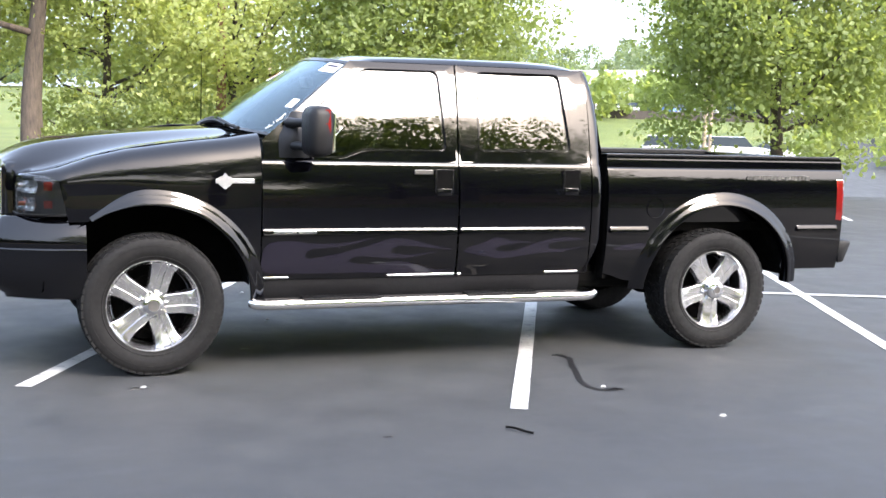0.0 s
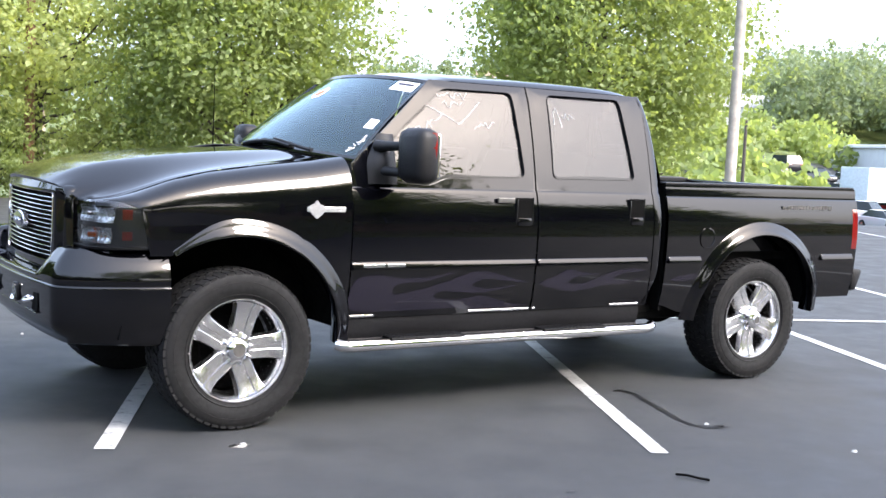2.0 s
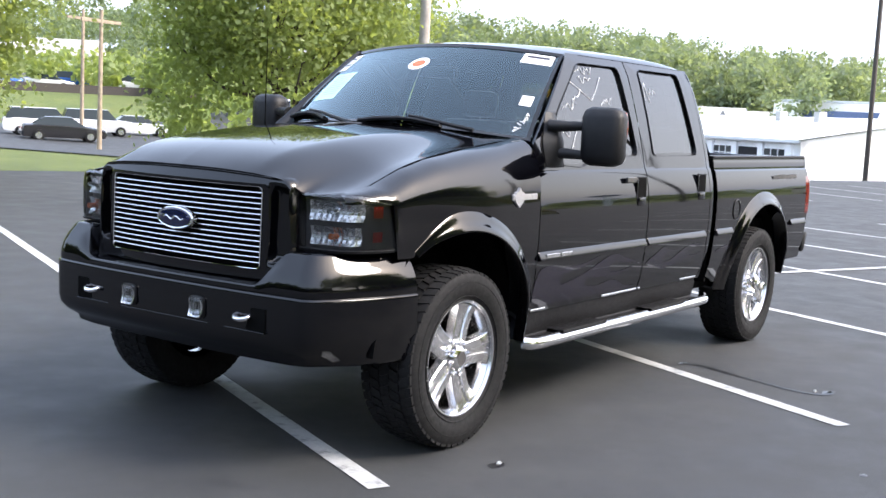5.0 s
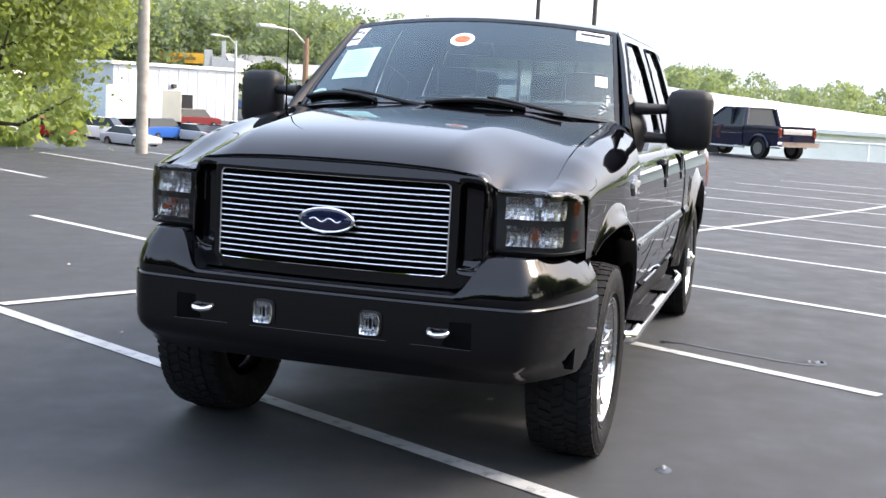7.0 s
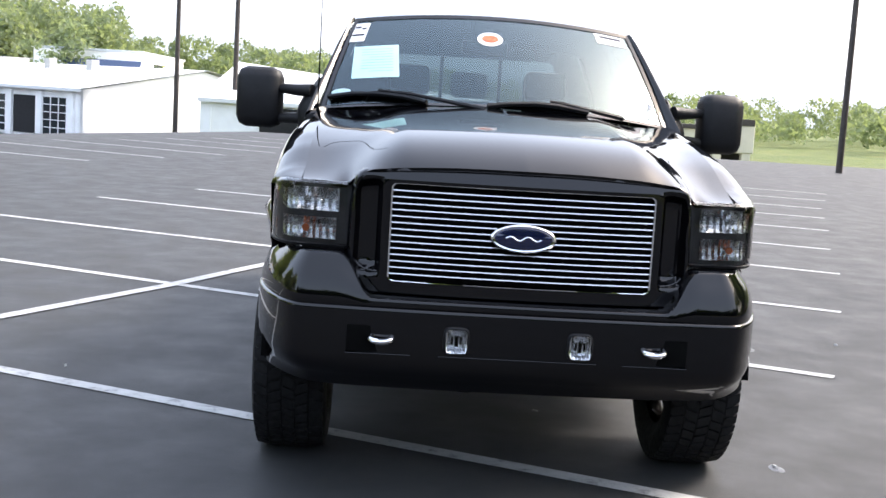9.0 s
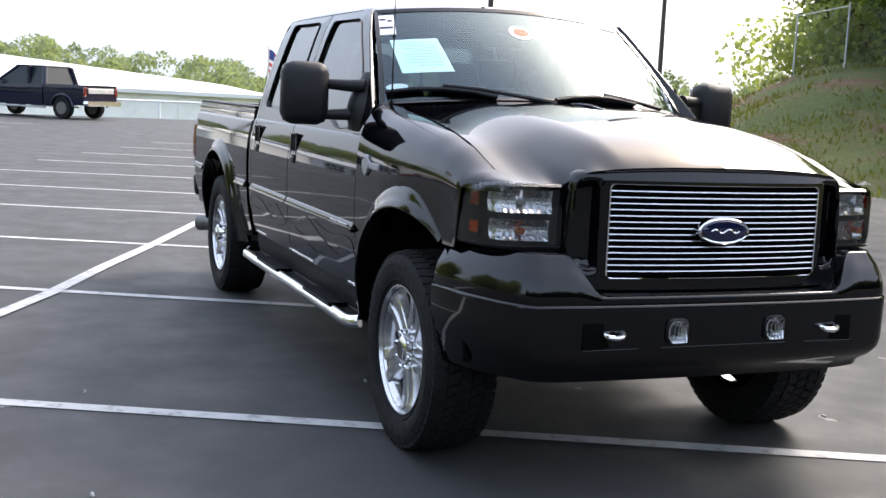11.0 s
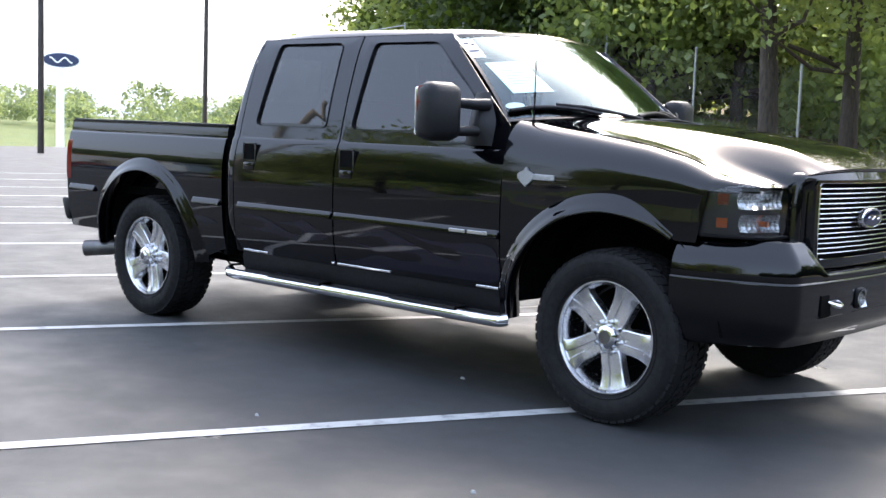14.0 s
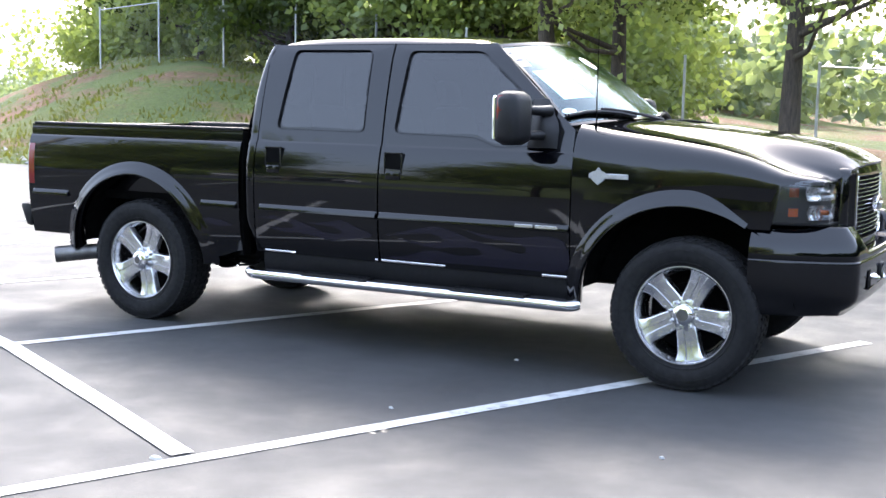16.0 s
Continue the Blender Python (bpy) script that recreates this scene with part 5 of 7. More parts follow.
    v, f = lathe([(0.0, -0.02), (0.165, -0.02), (0.17, -0.03), (0.235, -0.05)], 40)
    # near-black in place of steel, for the shade behind the spokes
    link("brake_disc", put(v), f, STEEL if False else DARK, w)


for x in (0.0, WHEELBASE):
    for side in (-1, 1):
        shift = {(True, -1): 0.042, (True, 1): 0.006, (False, -1): 0.003, (False, 1): -0.012}[(x < 1, side)]
        wheel(Vector((x + shift, side * 0.855, HUB_Z)), side, x > 1, {(True, -1): 75, (True, 1): 43, (False, -1): 51, (False, 1): 43}[(x < 1, side)])

# ---- underbody ----
def dark_part(name, label="", *boxes, rods=()):
    bm = bmesh.new()
    for lo, hi, bev in boxes:
        cuboid(bm, lo, hi, bev)
    for a, b, r in rods:
        rod(bm, a, b, r)
    return part(name, bm, DARK, truck, label)


for y in (-0.45, 0.45):
    dark_part("frame_rail", "", ((-0.5, y - 0.05, 0.54), (4.9, y + 0.05, 0.68), 0.01))
    for k in range(3):
        dark_part("leaf_spring", "", ((3.3, y - 0.04 + math.copysign(0.05, y), 0.40 + 0.03 * k), (4.65, y + 0.04 + math.copysign(0.05, y), 0.42 + 0.03 * k), 0))
for x in (0.02, WHEELBASE):
    bm = bmesh.new()
    rod(bm, (x, -0.72, HUB_Z - 0.01), (x, 0.72, HUB_Z - 0.01), 0.05)
    bmesh.ops.create_uvsphere(bm, u_segments=16, v_segments=10, radius=0.16, matrix=pose(x, 0.12 if x < 1 else 0.0, HUB_Z - 0.01))
    part("axle", bm, DARK, truck, "black axle with its round casing", smooth=True)
dark_part("drive_shaft", "", rods=[((1.4, 0.0, 0.50), (3.9, 0.0, 0.45), 0.05)])
dark_part("gearbox", "", ((0.4, -0.35, 0.46), (1.7, 0.35, 0.62), 0.06))
dark_part("fuel_tank", "", ((2.35, -0.86, 0.44), (3.45, -0.52, 0.62), 0.06))
dark_part("silencer", "", ((2.4, 0.52, 0.46), (3.3, 0.80, 0.62), 0.05))
dark_part("radiator", "", ((-0.62, -0.62, 0.60), (-0.45, 0.62, 1.10), 0.02))
dark_part("engine_block", "", ((-0.42, -0.50, 0.64), (0.68, 0.50, 1.18), 0.02))
dark_part("cab_floor_pan", "", ((0.70, -0.84, 0.56), (3.0, 0.84, 0.615), 0.01))
link("loose_cable", *tube([(2.98, 0.80, 0.52), (3.08, 0.82, 0.45), (3.22, 0.80, 0.43), (3.36, 0.76, 0.48)], 0.008, 6), DARK, truck)
pipe = [(3.3, 0.62, 0.50), (3.62, 0.60, 0.62), (4.2, 0.60, 0.62), (4.42, 0.66, 0.52), (4.52, 0.78, 0.43), (4.76, 0.97, 0.405)]
link("exhaust_pipe", *tube(pipe, 0.042, 14), STEEL, truck, smooth=True)
a, b = Vector((4.50, 0.76, 0.432)), Vector((4.79, 0.985, 0.402))
bm = bmesh.new()
rod(bm, a, b, 0.056, 0.062, 24, caps=False)
rod(bm, b - (b - a).normalized() * 0.02, b, 0.055, 0.055, 24, caps=False)
part("exhaust_tip", bm, STEEL, truck, "wide grey steel exhaust tip", smooth=True)


# ---- trees ----
BARK = Nodes("bark", (0.12, 0.09, 0.065), 0.9)
BARK.colour(BARK.ramp(BARK.noise(7, 6, 0.7, stretch=(3, 3, 0.5)), (0.3, (0.03, 0.024, 0.02)), (0.7, (0.11, 0.085, 0.065))))
BARK = BARK.bump(BARK.noise(16, 5, 0.7, stretch=(3, 3, 0.4)), 0.8, 0.03).m
LEAF_A = leaf_material("leaves_fresh", (0.145, 0.195, 0.078), (0.265, 0.325, 0.135))
LEAF_B = leaf_material("leaves_yellowish", (0.25, 0.305, 0.125), (0.41, 0.46, 0.21))
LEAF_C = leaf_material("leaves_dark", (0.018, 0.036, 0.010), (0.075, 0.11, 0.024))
# leaves greyer and bluer: the haze of distance is painted into them
LEAF_HAZE = leaf_material("leaves_haze_tinted", (0.105, 0.145, 0.10), (0.205, 0.255, 0.18))


def leaf_quads(centres, size, rs, squash=0.62):
    """One small leaf, a kite of four corners, at each centre."""
    n = len(centres)
    a = rs.normal(size=(n, 3))
    a /= np.linalg.norm(a, axis=1)[:, None]
    b = np.cross(a, rs.normal(size=(n, 3)))
    b /= np.linalg.norm(b, axis=1)[:, None]
    s = (size * rs.uniform(0.6, 1.35, n))[:, None]
    verts = np.stack([centres - a * s, centres + b * s * squash, centres + a * s, centres - b * s * squash], 1).reshape(-1, 3)
    return verts, np.arange(n * 4).reshape(-1, 4)


def clumps(rs, n, per, rx, rz, zc, spread, bias=0.45, low=-1.0):
    """Leaf centres gathered in tufts, mostly near the crown's outside."""
    d = rs.normal(size=(n, 3))
    d /= np.linalg.norm(d, axis=1)[:, None]
    d = d[d[:, 2] > low]
    r = rs.uniform(bias**3, 1, len(d)) ** (1 / 3)
    lump = 1 + 0.22 * np.sin(3 * np.arctan2(d[:, 1], d[:, 0]) + rs.uniform(0, 6)) * np.cos(4 * d[:, 2])
    c = d * (r * lump)[:, None] * (rx, rx, rz) + (0, 0, zc)
    k = rs.uniform(0.5, 1.3, len(c))
    pts = c.repeat(per, 0) + rs.normal(size=(len(c) * per, 3)) * (spread * k.repeat(per))[:, None] * (1.25, 1.25, 0.75)
    return pts, c


def quad_mesh(name, verts, quads):
    me = bpy.data.meshes.new(name)
    me.vertices.add(len(verts))
    me.vertices.foreach_set("co", np.ascontiguousarray(verts, dtype=np.float32).ravel())
    me.loops.add(len(quads) * 4)
    me.loops.foreach_set("vertex_index", np.ascontiguousarray(quads, dtype=np.int32).ravel())
    me.polygons.add(len(quads))
    me.polygons.foreach_set("loop_start", np.arange(0, len(quads) * 4, 4, dtype=np.int32))
    me.polygons.foreach_set("loop_total", np.full(len(quads), 4, dtype=np.int32))
    me.update(calc_edges=True)
    return me


def tree(name, at, height, radius, base, leaf, label, seed, trunk=0.16, leaves=13000, size=0.085, bias=0.45, lean=0.0, group="trees round the lot", clump=90, low=-0.8):
    """A trunk that forks into limbs, under a crown of many small leaves. base: where the crown begins."""
    rs, rnd = np.random.RandomState(seed), random.Random(seed)
    t = thing(name, label, "tree", group, pose(*at))
    zc, rz = (base + height) / 2, (height - base) / 2
    n = max(20, leaves // clump)
    pts, tufts = clumps(rs, n, clump, radius, rz, zc, radius * 0.125, bias, low)
    me = quad_mesh("crown", *leaf_quads(pts, size, rs))
    me.materials.append(leaf)
    crown = new("crown", me)
    crown.parent = t
    bits = []
    stem = [(lean * (k / 8) ** 2 + 0.05 * math.sin(k + seed), 0.05 * math.cos(1.7 * k + seed), height * 0.82 * k / 8) for k in range(9)]
    stem[0] = (0, 0, -0.35)
    bits.append(tube(stem, trunk, 12, trunk * 0.18))
    for i in range(min(len(tufts), 26)):
        p = Vector(tufts[i * len(tufts) // min(len(tufts), 26)].tolist())
        z0 = max(base * 0.75 + 0.3, min(height * 0.75, p.z - 0.55 * math.hypot(p.x, p.y)))
        k = z0 / (height * 0.82)
        o = Vector((lean * k * k, 0, z0))
        mid = o + (p - o) * 0.5 + Vector((rnd.uniform(-0.2, 0.2), rnd.uniform(-0.2, 0.2), -0.12 * (p - o).length))
        bits.append(tube([o, o + (mid - o) * 0.55, mid, mid + (p - mid) * 0.6, p], trunk * (0.42 - 0.25 * k), 6, 0.012))
    link("trunk", *join(*bits), BARK, t, "grey-brown bark", smooth=True, sharp=80)
    return t


tree("broadleaf_tree", (17.2, 16.3, -0.3), 8.8, 3.3, 0.7, LEAF_A, "full broadleaf tree with fresh green leaves at the lot's edge", 1, 0.19, 62000, 0.074)
tree("broadleaf_tree", (8.6, 18.9, -0.25), 7.8, 2.75, 0.5, LEAF_A, "slender broadleaf tree with fresh green leaves at the lot's edge", 2, 0.13, 50000, 0.07)
tree("yellowish_tree", (4.6, 21.8, -0.3), 8.2, 2.9, 0.2, LEAF_B, "loose yellow-green tree beside the lot", 3, 0.14, 30000, 0.066, 0.3)
tree("yellowish_tree", (1.6, 23.5, -0.3), 9.0, 3.2, 1.0, LEAF_B, "tall loose yellow-green tree beside the lot", 4, 0.15, 30000, 0.068, 0.3)
tree("yellowish_tree", (-1.9, 26.0, -0.3), 9.0, 3.2, 1.6, LEAF_B, "loose yellow-green tree past the bare trunk", 5, 0.16, 24000, 0.068, 0.3)
tree("shrub", (2.9, 21.2, -0.35), 2.7, 1.7, 0.0, LEAF_A, "dense green shrub under the trees", 6, 0.05, 10000, 0.052, 0.3, group="shrubs")
tree("shrub", (6.2, 20.6, -0.35), 2.4, 1.6, 0.0, LEAF_B, "dense yellow-green shrub under the trees", 7, 0.05, 10000, 0.052, 0.3, group="shrubs")
tree("shrub", (0.9, 21.9, -0.35), 2.2, 1.3, 0.0, LEAF_A, "dense green shrub near a thick trunk", 8, 0.05, 8000, 0.052, 0.3, group="shrubs")
tree("old_tree", (-0.25, 20.9, -0.3), 10.0, 3.6, 4.4, LEAF_B, "old tree with a thick bare brown trunk and forked limbs", 9, 0.30, 18000, 0.07, 0.3, 0.5)
# by the fence
tree("fence_tree", (8.6, -17.4, 0.7), 11.0, 4.0, 2.9, LEAF_A, "dark-trunked shade tree before the fence", 11, 0.24, 30000, 0.078, 0.3, 0.9, group="trees by the fence")
tree("fence_tree", (7.4, -18.8, 0.6), 11.0, 4.2, 2.7, LEAF_A, "leafy shade tree by the fence", 12, 0.22, 30000, 0.078, 0.3, 0.2, group="trees by the fence")
tree("fence_tree", (2.9, -16.2, 0.35), 10.5, 4.3, 2.7, LEAF_A, "straight shade tree with spreading green limbs", 13, 0.23, 34000, 0.078, 0.3, 0.1, group="trees by the fence")
tree("fence_tree", (-2.5, -16.8, 0.3), 10.0, 4.0, 2.4, LEAF_A, "shade tree at the edge of the bank", 14, 0.2, 22000, 0.078, 0.3, 0.1, group="trees by the fence")
for k, (x, y, h, r) in enumerate([(13.5, -25.0, 9, 4.4), (18.0, -25.5, 8.5, 4.4), (22.5, -26.5, 8, 4.2), (26.8, -27.0, 7.5, 3.8), (12.2, -29.0, 9.5, 4.6), (31.0, -30.0, 6.0, 3.2), (15.5, -23.5, 5.5, 3.4), (20.5, -24.0, 5, 3.2)]):
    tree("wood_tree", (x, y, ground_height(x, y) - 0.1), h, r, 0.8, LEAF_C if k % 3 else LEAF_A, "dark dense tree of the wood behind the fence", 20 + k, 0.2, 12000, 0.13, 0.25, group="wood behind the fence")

# distant woods on the hills
rs = np.random.RandomState(5)
pts, sizes = [], []
for _ in range(2450):
    az = rs.uniform(-180, 180)
    r = rs.choice([rs.uniform(175, 300), rs.uniform(235, 320)])
    if -30 < az < 16 and r < 190:
        continue
    if _ > 1900:
        az, r = rs.uniform(14, 40), rs.uniform(165, 235)
    x, y = r * math.cos(radians(az)), r * math.sin(radians(az))
    z = ground_height(x, y)
    rad, h = rs.uniform(1.8, 5.0), rs.choice([rs.uniform(3.5, 8), rs.uniform(7, 13)])
    if az < 12:
        rad, h = rs.uniform(2.0, 5.0), rs.uniform(3.5, 9.5)
    n = 300 if -75 < az < 75 else 90
    d = rs.normal(size=(n, 3))
    d /= np.linalg.norm(d, axis=1)[:, None]
    d[:, 2] = np.where(d[:, 2] < -0.5, -d[:, 2], d[:, 2])
    lump = rs.uniform(0.74, 1.05, n)[:, None]
    pts.append(d * lump * (rad, rad, h * 0.55) + (x, y, z + h * 0.5))
    sizes.append(np.full(n, 0.34 if n == 300 else 0.9))
# these crowns carry the haze in their leaf colour
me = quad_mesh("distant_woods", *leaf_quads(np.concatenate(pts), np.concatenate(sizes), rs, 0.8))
me.materials.append(LEAF_HAZE)
tagged(new("distant_woods", me), "green woods on the distant hills, haze put into the leaf colour", "woods", kind="stuff")

# unseen wood added round the lot's open end, to darken the truck's reflections
pts = []
for k in range(420):
    az, r = rs.uniform(112, 262), rs.uniform(50, 66)
    x, y = r * math.cos(radians(az)), r * math.sin(radians(az))
    if y < -12 and az > 250 and r < 40:
        continue
    rad, h = rs.uniform(2.2, 4.2), rs.uniform(8, 15)
    d = rs.normal(size=(260, 3))
    d /= np.linalg.norm(d, axis=1)[:, None]
    pts.append(d * rs.uniform(0.6, 1.08, 260)[:, None] * (rad, rad, h * 0.5) + (x, y, ground_height(x, y) + h * 0.5))
me = quad_mesh("unseen_edge_wood", *leaf_quads(np.concatenate(pts), 0.5, rs, 0.8))
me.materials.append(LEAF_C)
tagged(new("unseen_edge_wood", me), "unseen dark wood added round the lot's open end to darken reflections", "woods", kind="stuff")

# undergrowth behind the fence trunks, its haze put into the leaf colour
pts = []
for k in range(80):
    az, r = rs.uniform(-112, -62), rs.uniform(42, 80)
    x, y = r * math.cos(radians(az)), r * math.sin(radians(az))
    rad, h = rs.uniform(1.4, 3.0), rs.uniform(2.5, 6)
    d = rs.normal(size=(240, 3))
    d /= np.linalg.norm(d, axis=1)[:, None]
    pts.append(d * rs.uniform(0.5, 1.08, 240)[:, None] * (rad, rad, h * 0.5) + (x, y, ground_height(x, y) + h * 0.45))
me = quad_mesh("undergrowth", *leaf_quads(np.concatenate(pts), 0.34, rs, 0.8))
me.materials.append(LEAF_HAZE)
tagged(new("undergrowth", me), "green undergrowth and young trees behind the fence, leaves tinted with haze", "bushes", kind="stuff")

# bushes close behind the fence
pts = []
for k in range(90):
    x = rs.uniform(8, 36)
    y = -22.5 - 0.17 * (x - 6) - rs.uniform(0, 6)
    rad, h = rs.uniform(1.0, 2.0), rs.uniform(2.0, 4.2)
    d = rs.normal(size=(420, 3))
    d /= np.linalg.norm(d, axis=1)[:, None]
    pts.append(d * rs.uniform(0.5, 1.08, 420)[:, None] * (rad, rad, h * 0.5) + (x, y, ground_height(x, y) + h * 0.45))
me = quad_mesh("fence_bushes", *leaf_quads(np.concatenate(pts), 0.13, rs, 0.8))
me.materials.append(LEAF_A)
tagged(new("fence_bushes", me), "dark bushes close behind the chain-link fence", "bushes", kind="stuff")

# bushes and small trees on the slope past the lower lot
pts = []
for _ in range(150):
    az, r = rs.uniform(36, 66), rs.uniform(62, 150)
    if az > 48 and r < 105:
        continue
    x, y = r * math.cos(radians(az)), r * math.sin(radians(az))
    rad, h = rs.uniform(1.2, 2.8), rs.uniform(2.0, 5.0)
    d = rs.normal(size=(170, 3))
    d /= np.linalg.norm(d, axis=1)[:, None]
    pts.append(d * rs.uniform(0.55, 1.1, 170)[:, None] * (rad, rad, h * 0.5) + (x, y, ground_height(x, y) + h * 0.5))
me = quad_mesh("slope_bushes", *leaf_quads(np.concatenate(pts), 0.36, rs, 0.8))
me.materials.append(LEAF_A)
tagged(new("slope_bushes", me), "bushes and small trees on the grassy slope", "bushes", kind="stuff")

# grass tufts on the bank
pts = []
for _ in range(11000):
    x, y = rs.uniform(4, 36), rs.uniform(-24, -12.9)
    if foot_of_mound(x) - y > 0.1 and noise.noise((x * 0.4, y * 0.5, 3)) > -0.3 + 0.5 * rs.rand():
        pts.append((x, y, ground_height(x, y) + 0.05))
c = np.array(pts)
n = len(c)
a = rs.uniform(0, 6.28, n)
s, h = rs.uniform(0.015, 0.05, n), rs.uniform(0.05, 0.16, n)
side_ = np.stack([np.cos(a) * s, np.sin(a) * s, 0 * s], 1)
tip = np.stack([rs.normal(size=n) * 0.05, rs.normal(size=n) * 0.05, h], 1)
me = quad_mesh("bank_grass", np.stack([c - side_, c + side_, c + side_ * 0.4 + tip, c - side_ * 0.4 + tip], 1).reshape(-1, 3), np.arange(n * 4).reshape(-1, 4))
me.materials.append(leaf_material("grass_blades", (0.05, 0.07, 0.018), (0.14, 0.15, 0.045)))
tagged(new("bank_grass", me), "rough grass and weeds on the bank", "grass", kind="stuff")


# ---- fence on the bank ----
GALV = simple("galvanised_steel", (0.42, 0.43, 0.43), 0.4, 0.8, 0.15, 9)
fence = thing("chain_link_fence", "grey chain-link fence with steel posts along the bank", "fence")
fence_y = lambda x: -19.6 - 0.17 * (x - 6.0)  # noqa: E731
xs = [-6.5 + 3.15 * k for k in range(12)]
wires = ([], [])
for i, x in enumerate(xs):
    y, z = fence_y(x), ground_height(x, fence_y(x))
    bm = bmesh.new()
    rod(bm, (x, y, z - 0.2), (x, y, z + 2.05), 0.032, n=10)
    bmesh.ops.create_uvsphere(bm, u_segments=8, v_segments=6, radius=0.042, matrix=pose(x, y, z + 2.06))
    part("post", bm, GALV, fence, smooth=True)
    if i + 1 < len(xs):
        x1 = xs[i + 1]
        y1, z1 = fence_y(x1), ground_height(x1, fence_y(x1))
        if i < 3 or i > 9:
            link("top_rail", *tube([(x, y, z + 2.0), (x1, y1, z1 + 2.0)], 0.02, 6), GALV, fence)
        for k in range(-13, 26):
            for s in (1, -1):
                a0, a1 = k / 26, (k + 13 * s) / 26
                t0, t1 = max(0, min(a0, a1)), min(1, max(a0, a1))
                if t1 <= t0:
                    continue
                q = []
                for t in (t0, t1):
                    h = (t - a0) / (a1 - a0)
                    q.append((x + (x1 - x) * t, y + (y1 - y) * t, z + (z1 - z) * t + 0.05 + 1.9 * h))
                (ax, ay, az_), (bx, by, bz) = q
                wires = join(wires, ([(ax, ay, az_ - 0.0012), (bx, by, bz - 0.0012), (bx, by, bz + 0.0012), (ax, ay, az_ + 0.0012)], [(0, 1, 2, 3)])) if len(wires[0]) < 40 else (wires[0] + [(ax, ay, az_ - 0.0012), (bx, by, bz - 0.0012), (bx, by, bz + 0.0012), (ax, ay, az_ + 0.0012)], wires[1] + [tuple(range(len(wires[0]), len(wires[0]) + 4))])
mesh_ = link("wire_mesh", *wires, GALV, fence, "grey diamond wire mesh")
tagged(mesh_, kind="stuff")
# stones at the bank's foot
STONE = simple("stone", (0.30, 0.29, 0.27), 0.85, 0, 0.3, 3, 20)
rnd = random.Random(8)
bm = bmesh.new()
bits = []
for k in range(150):
    x = rnd.uniform(14, 37)
    y = foot_of_mound(x) - rnd.uniform(0.1, 1.5)
    r = rnd.uniform(0.05, 0.17)
    vs = [(x + r * rnd.uniform(0.7, 1.2) * a, y + r * rnd.uniform(0.7, 1.2) * b, ground_height(x, y) + r * 0.5 * rnd.uniform(0.6, 1.1) * c_) for a, b, c_ in ((1, 0, 0), (0, 1, 0), (-1, 0, 0), (0, -1, 0), (0, 0, 1.4), (0, 0, -0.6))]
    bits.append((vs, [(0, 1, 4), (1, 2, 4), (2, 3, 4), (3, 0, 4), (1, 0, 5), (2, 1, 5), (3, 2, 5), (0, 3, 5)]))
bm.free()
tagged(link("bank_stones", *join(*bits), STONE), "pale loose stones along the foot of the bank", "stones", kind="stuff")

# ---- poles and lamps ----
WOOD = simple("weathered_wood", (0.27, 0.215, 0.16), 0.85, 0, 0.25, 5, 40)
DARK_STEEL = simple("brown_steel", (0.06, 0.05, 0.045), 0.5, 0.5, 0.2)
PALE_STEEL = simple("pale_steel", (0.45, 0.45, 0.44), 0.45, 0.6, 0.15)


def pole(name, at, height, r, m, label, category="utility pole", arm=None, lamp_head=None):
    p = thing(name, label, category, at=pose(*at))
    link("shaft", *tube([(0, 0, -0.4), (0, 0, height * 0.3), (0, 0, height * 0.7), (0, 0, height)], r, 12, r * 0.72), m, p, smooth=True)
    if arm:
        ax, ay, az_ = arm
        link("arm", *tube([(0, 0, height - 0.3), (ax * 0.4, ay * 0.4, height + az_ * 0.8), (ax, ay, height + az_)], 0.05, 8), PALE_STEEL, p, smooth=True)
        bm = bmesh.new()
        cuboid(bm, (-0.42, -0.16, -0.09), (0.42, 0.16, 0.09), 0.06, pose(ax * 1.15, ay * 1.15, height + az_, 0, 0, math.degrees(math.atan2(ay, ax))))
        part("lamp_head", bm, PALE_STEEL, p, "grey street-lamp head", smooth=True)
    return p


pole("utility_pole", (18.05, 12.45, -0.2), 9.5, 0.14, simple("grey_wood", (0.34, 0.31, 0.27), 0.85, 0, 0.2, 5, 40), "weathered wooden utility pole at the lot's edge")
pole("utility_pole", (4.15, 20.9, -0.4), 5.2, 0.14, simple("brown_wood", (0.22, 0.13, 0.075), 0.85), "brown wooden post among the trees")
pole("utility_pole", (10.4, 45.0, -0.6), 10.0, 0.16, WOOD, "pale wooden pole past the trees")
pole("street_lamp", (41.5, 18.9, -2.0), 5.9, 0.16, simple("red_wood", (0.25, 0.15, 0.095), 0.85), "wooden lamp pole with a curved lamp arm", "street lamp", (-1.6, 0.9, 0.35))
pole("street_lamp", (84.8, 44.6, -2.3), 8.0, 0.14, PALE_STEEL, "grey steel street lamp", "street lamp", (-1.7, 0.8, 0.3))
pole("street_lamp", (53.0, 44.0, -0.5), 4.6, 0.12, DARK_STEEL, "dark steel street lamp", "street lamp")
pole("light_pole", (57.0, 12.3, -2.4), 14.0, 0.14, DARK_STEEL, "tall dark light pole past the lot", "light pole")
pole("light_pole", (57.5, 9.3, -2.4), 14.0, 0.15, DARK_STEEL, "tall dark light pole past the lot", "light pole")
pole("light_pole", (36.0, -15.4, 0.0), 12.0, 0.12, DARK_STEEL, "tall slim light pole in the lot", "light pole")
pole("light_pole", (41.5, -26.5, -0.2), 12.0, 0.12, DARK_STEEL, "tall slim light pole at the lot's edge", "light pole")
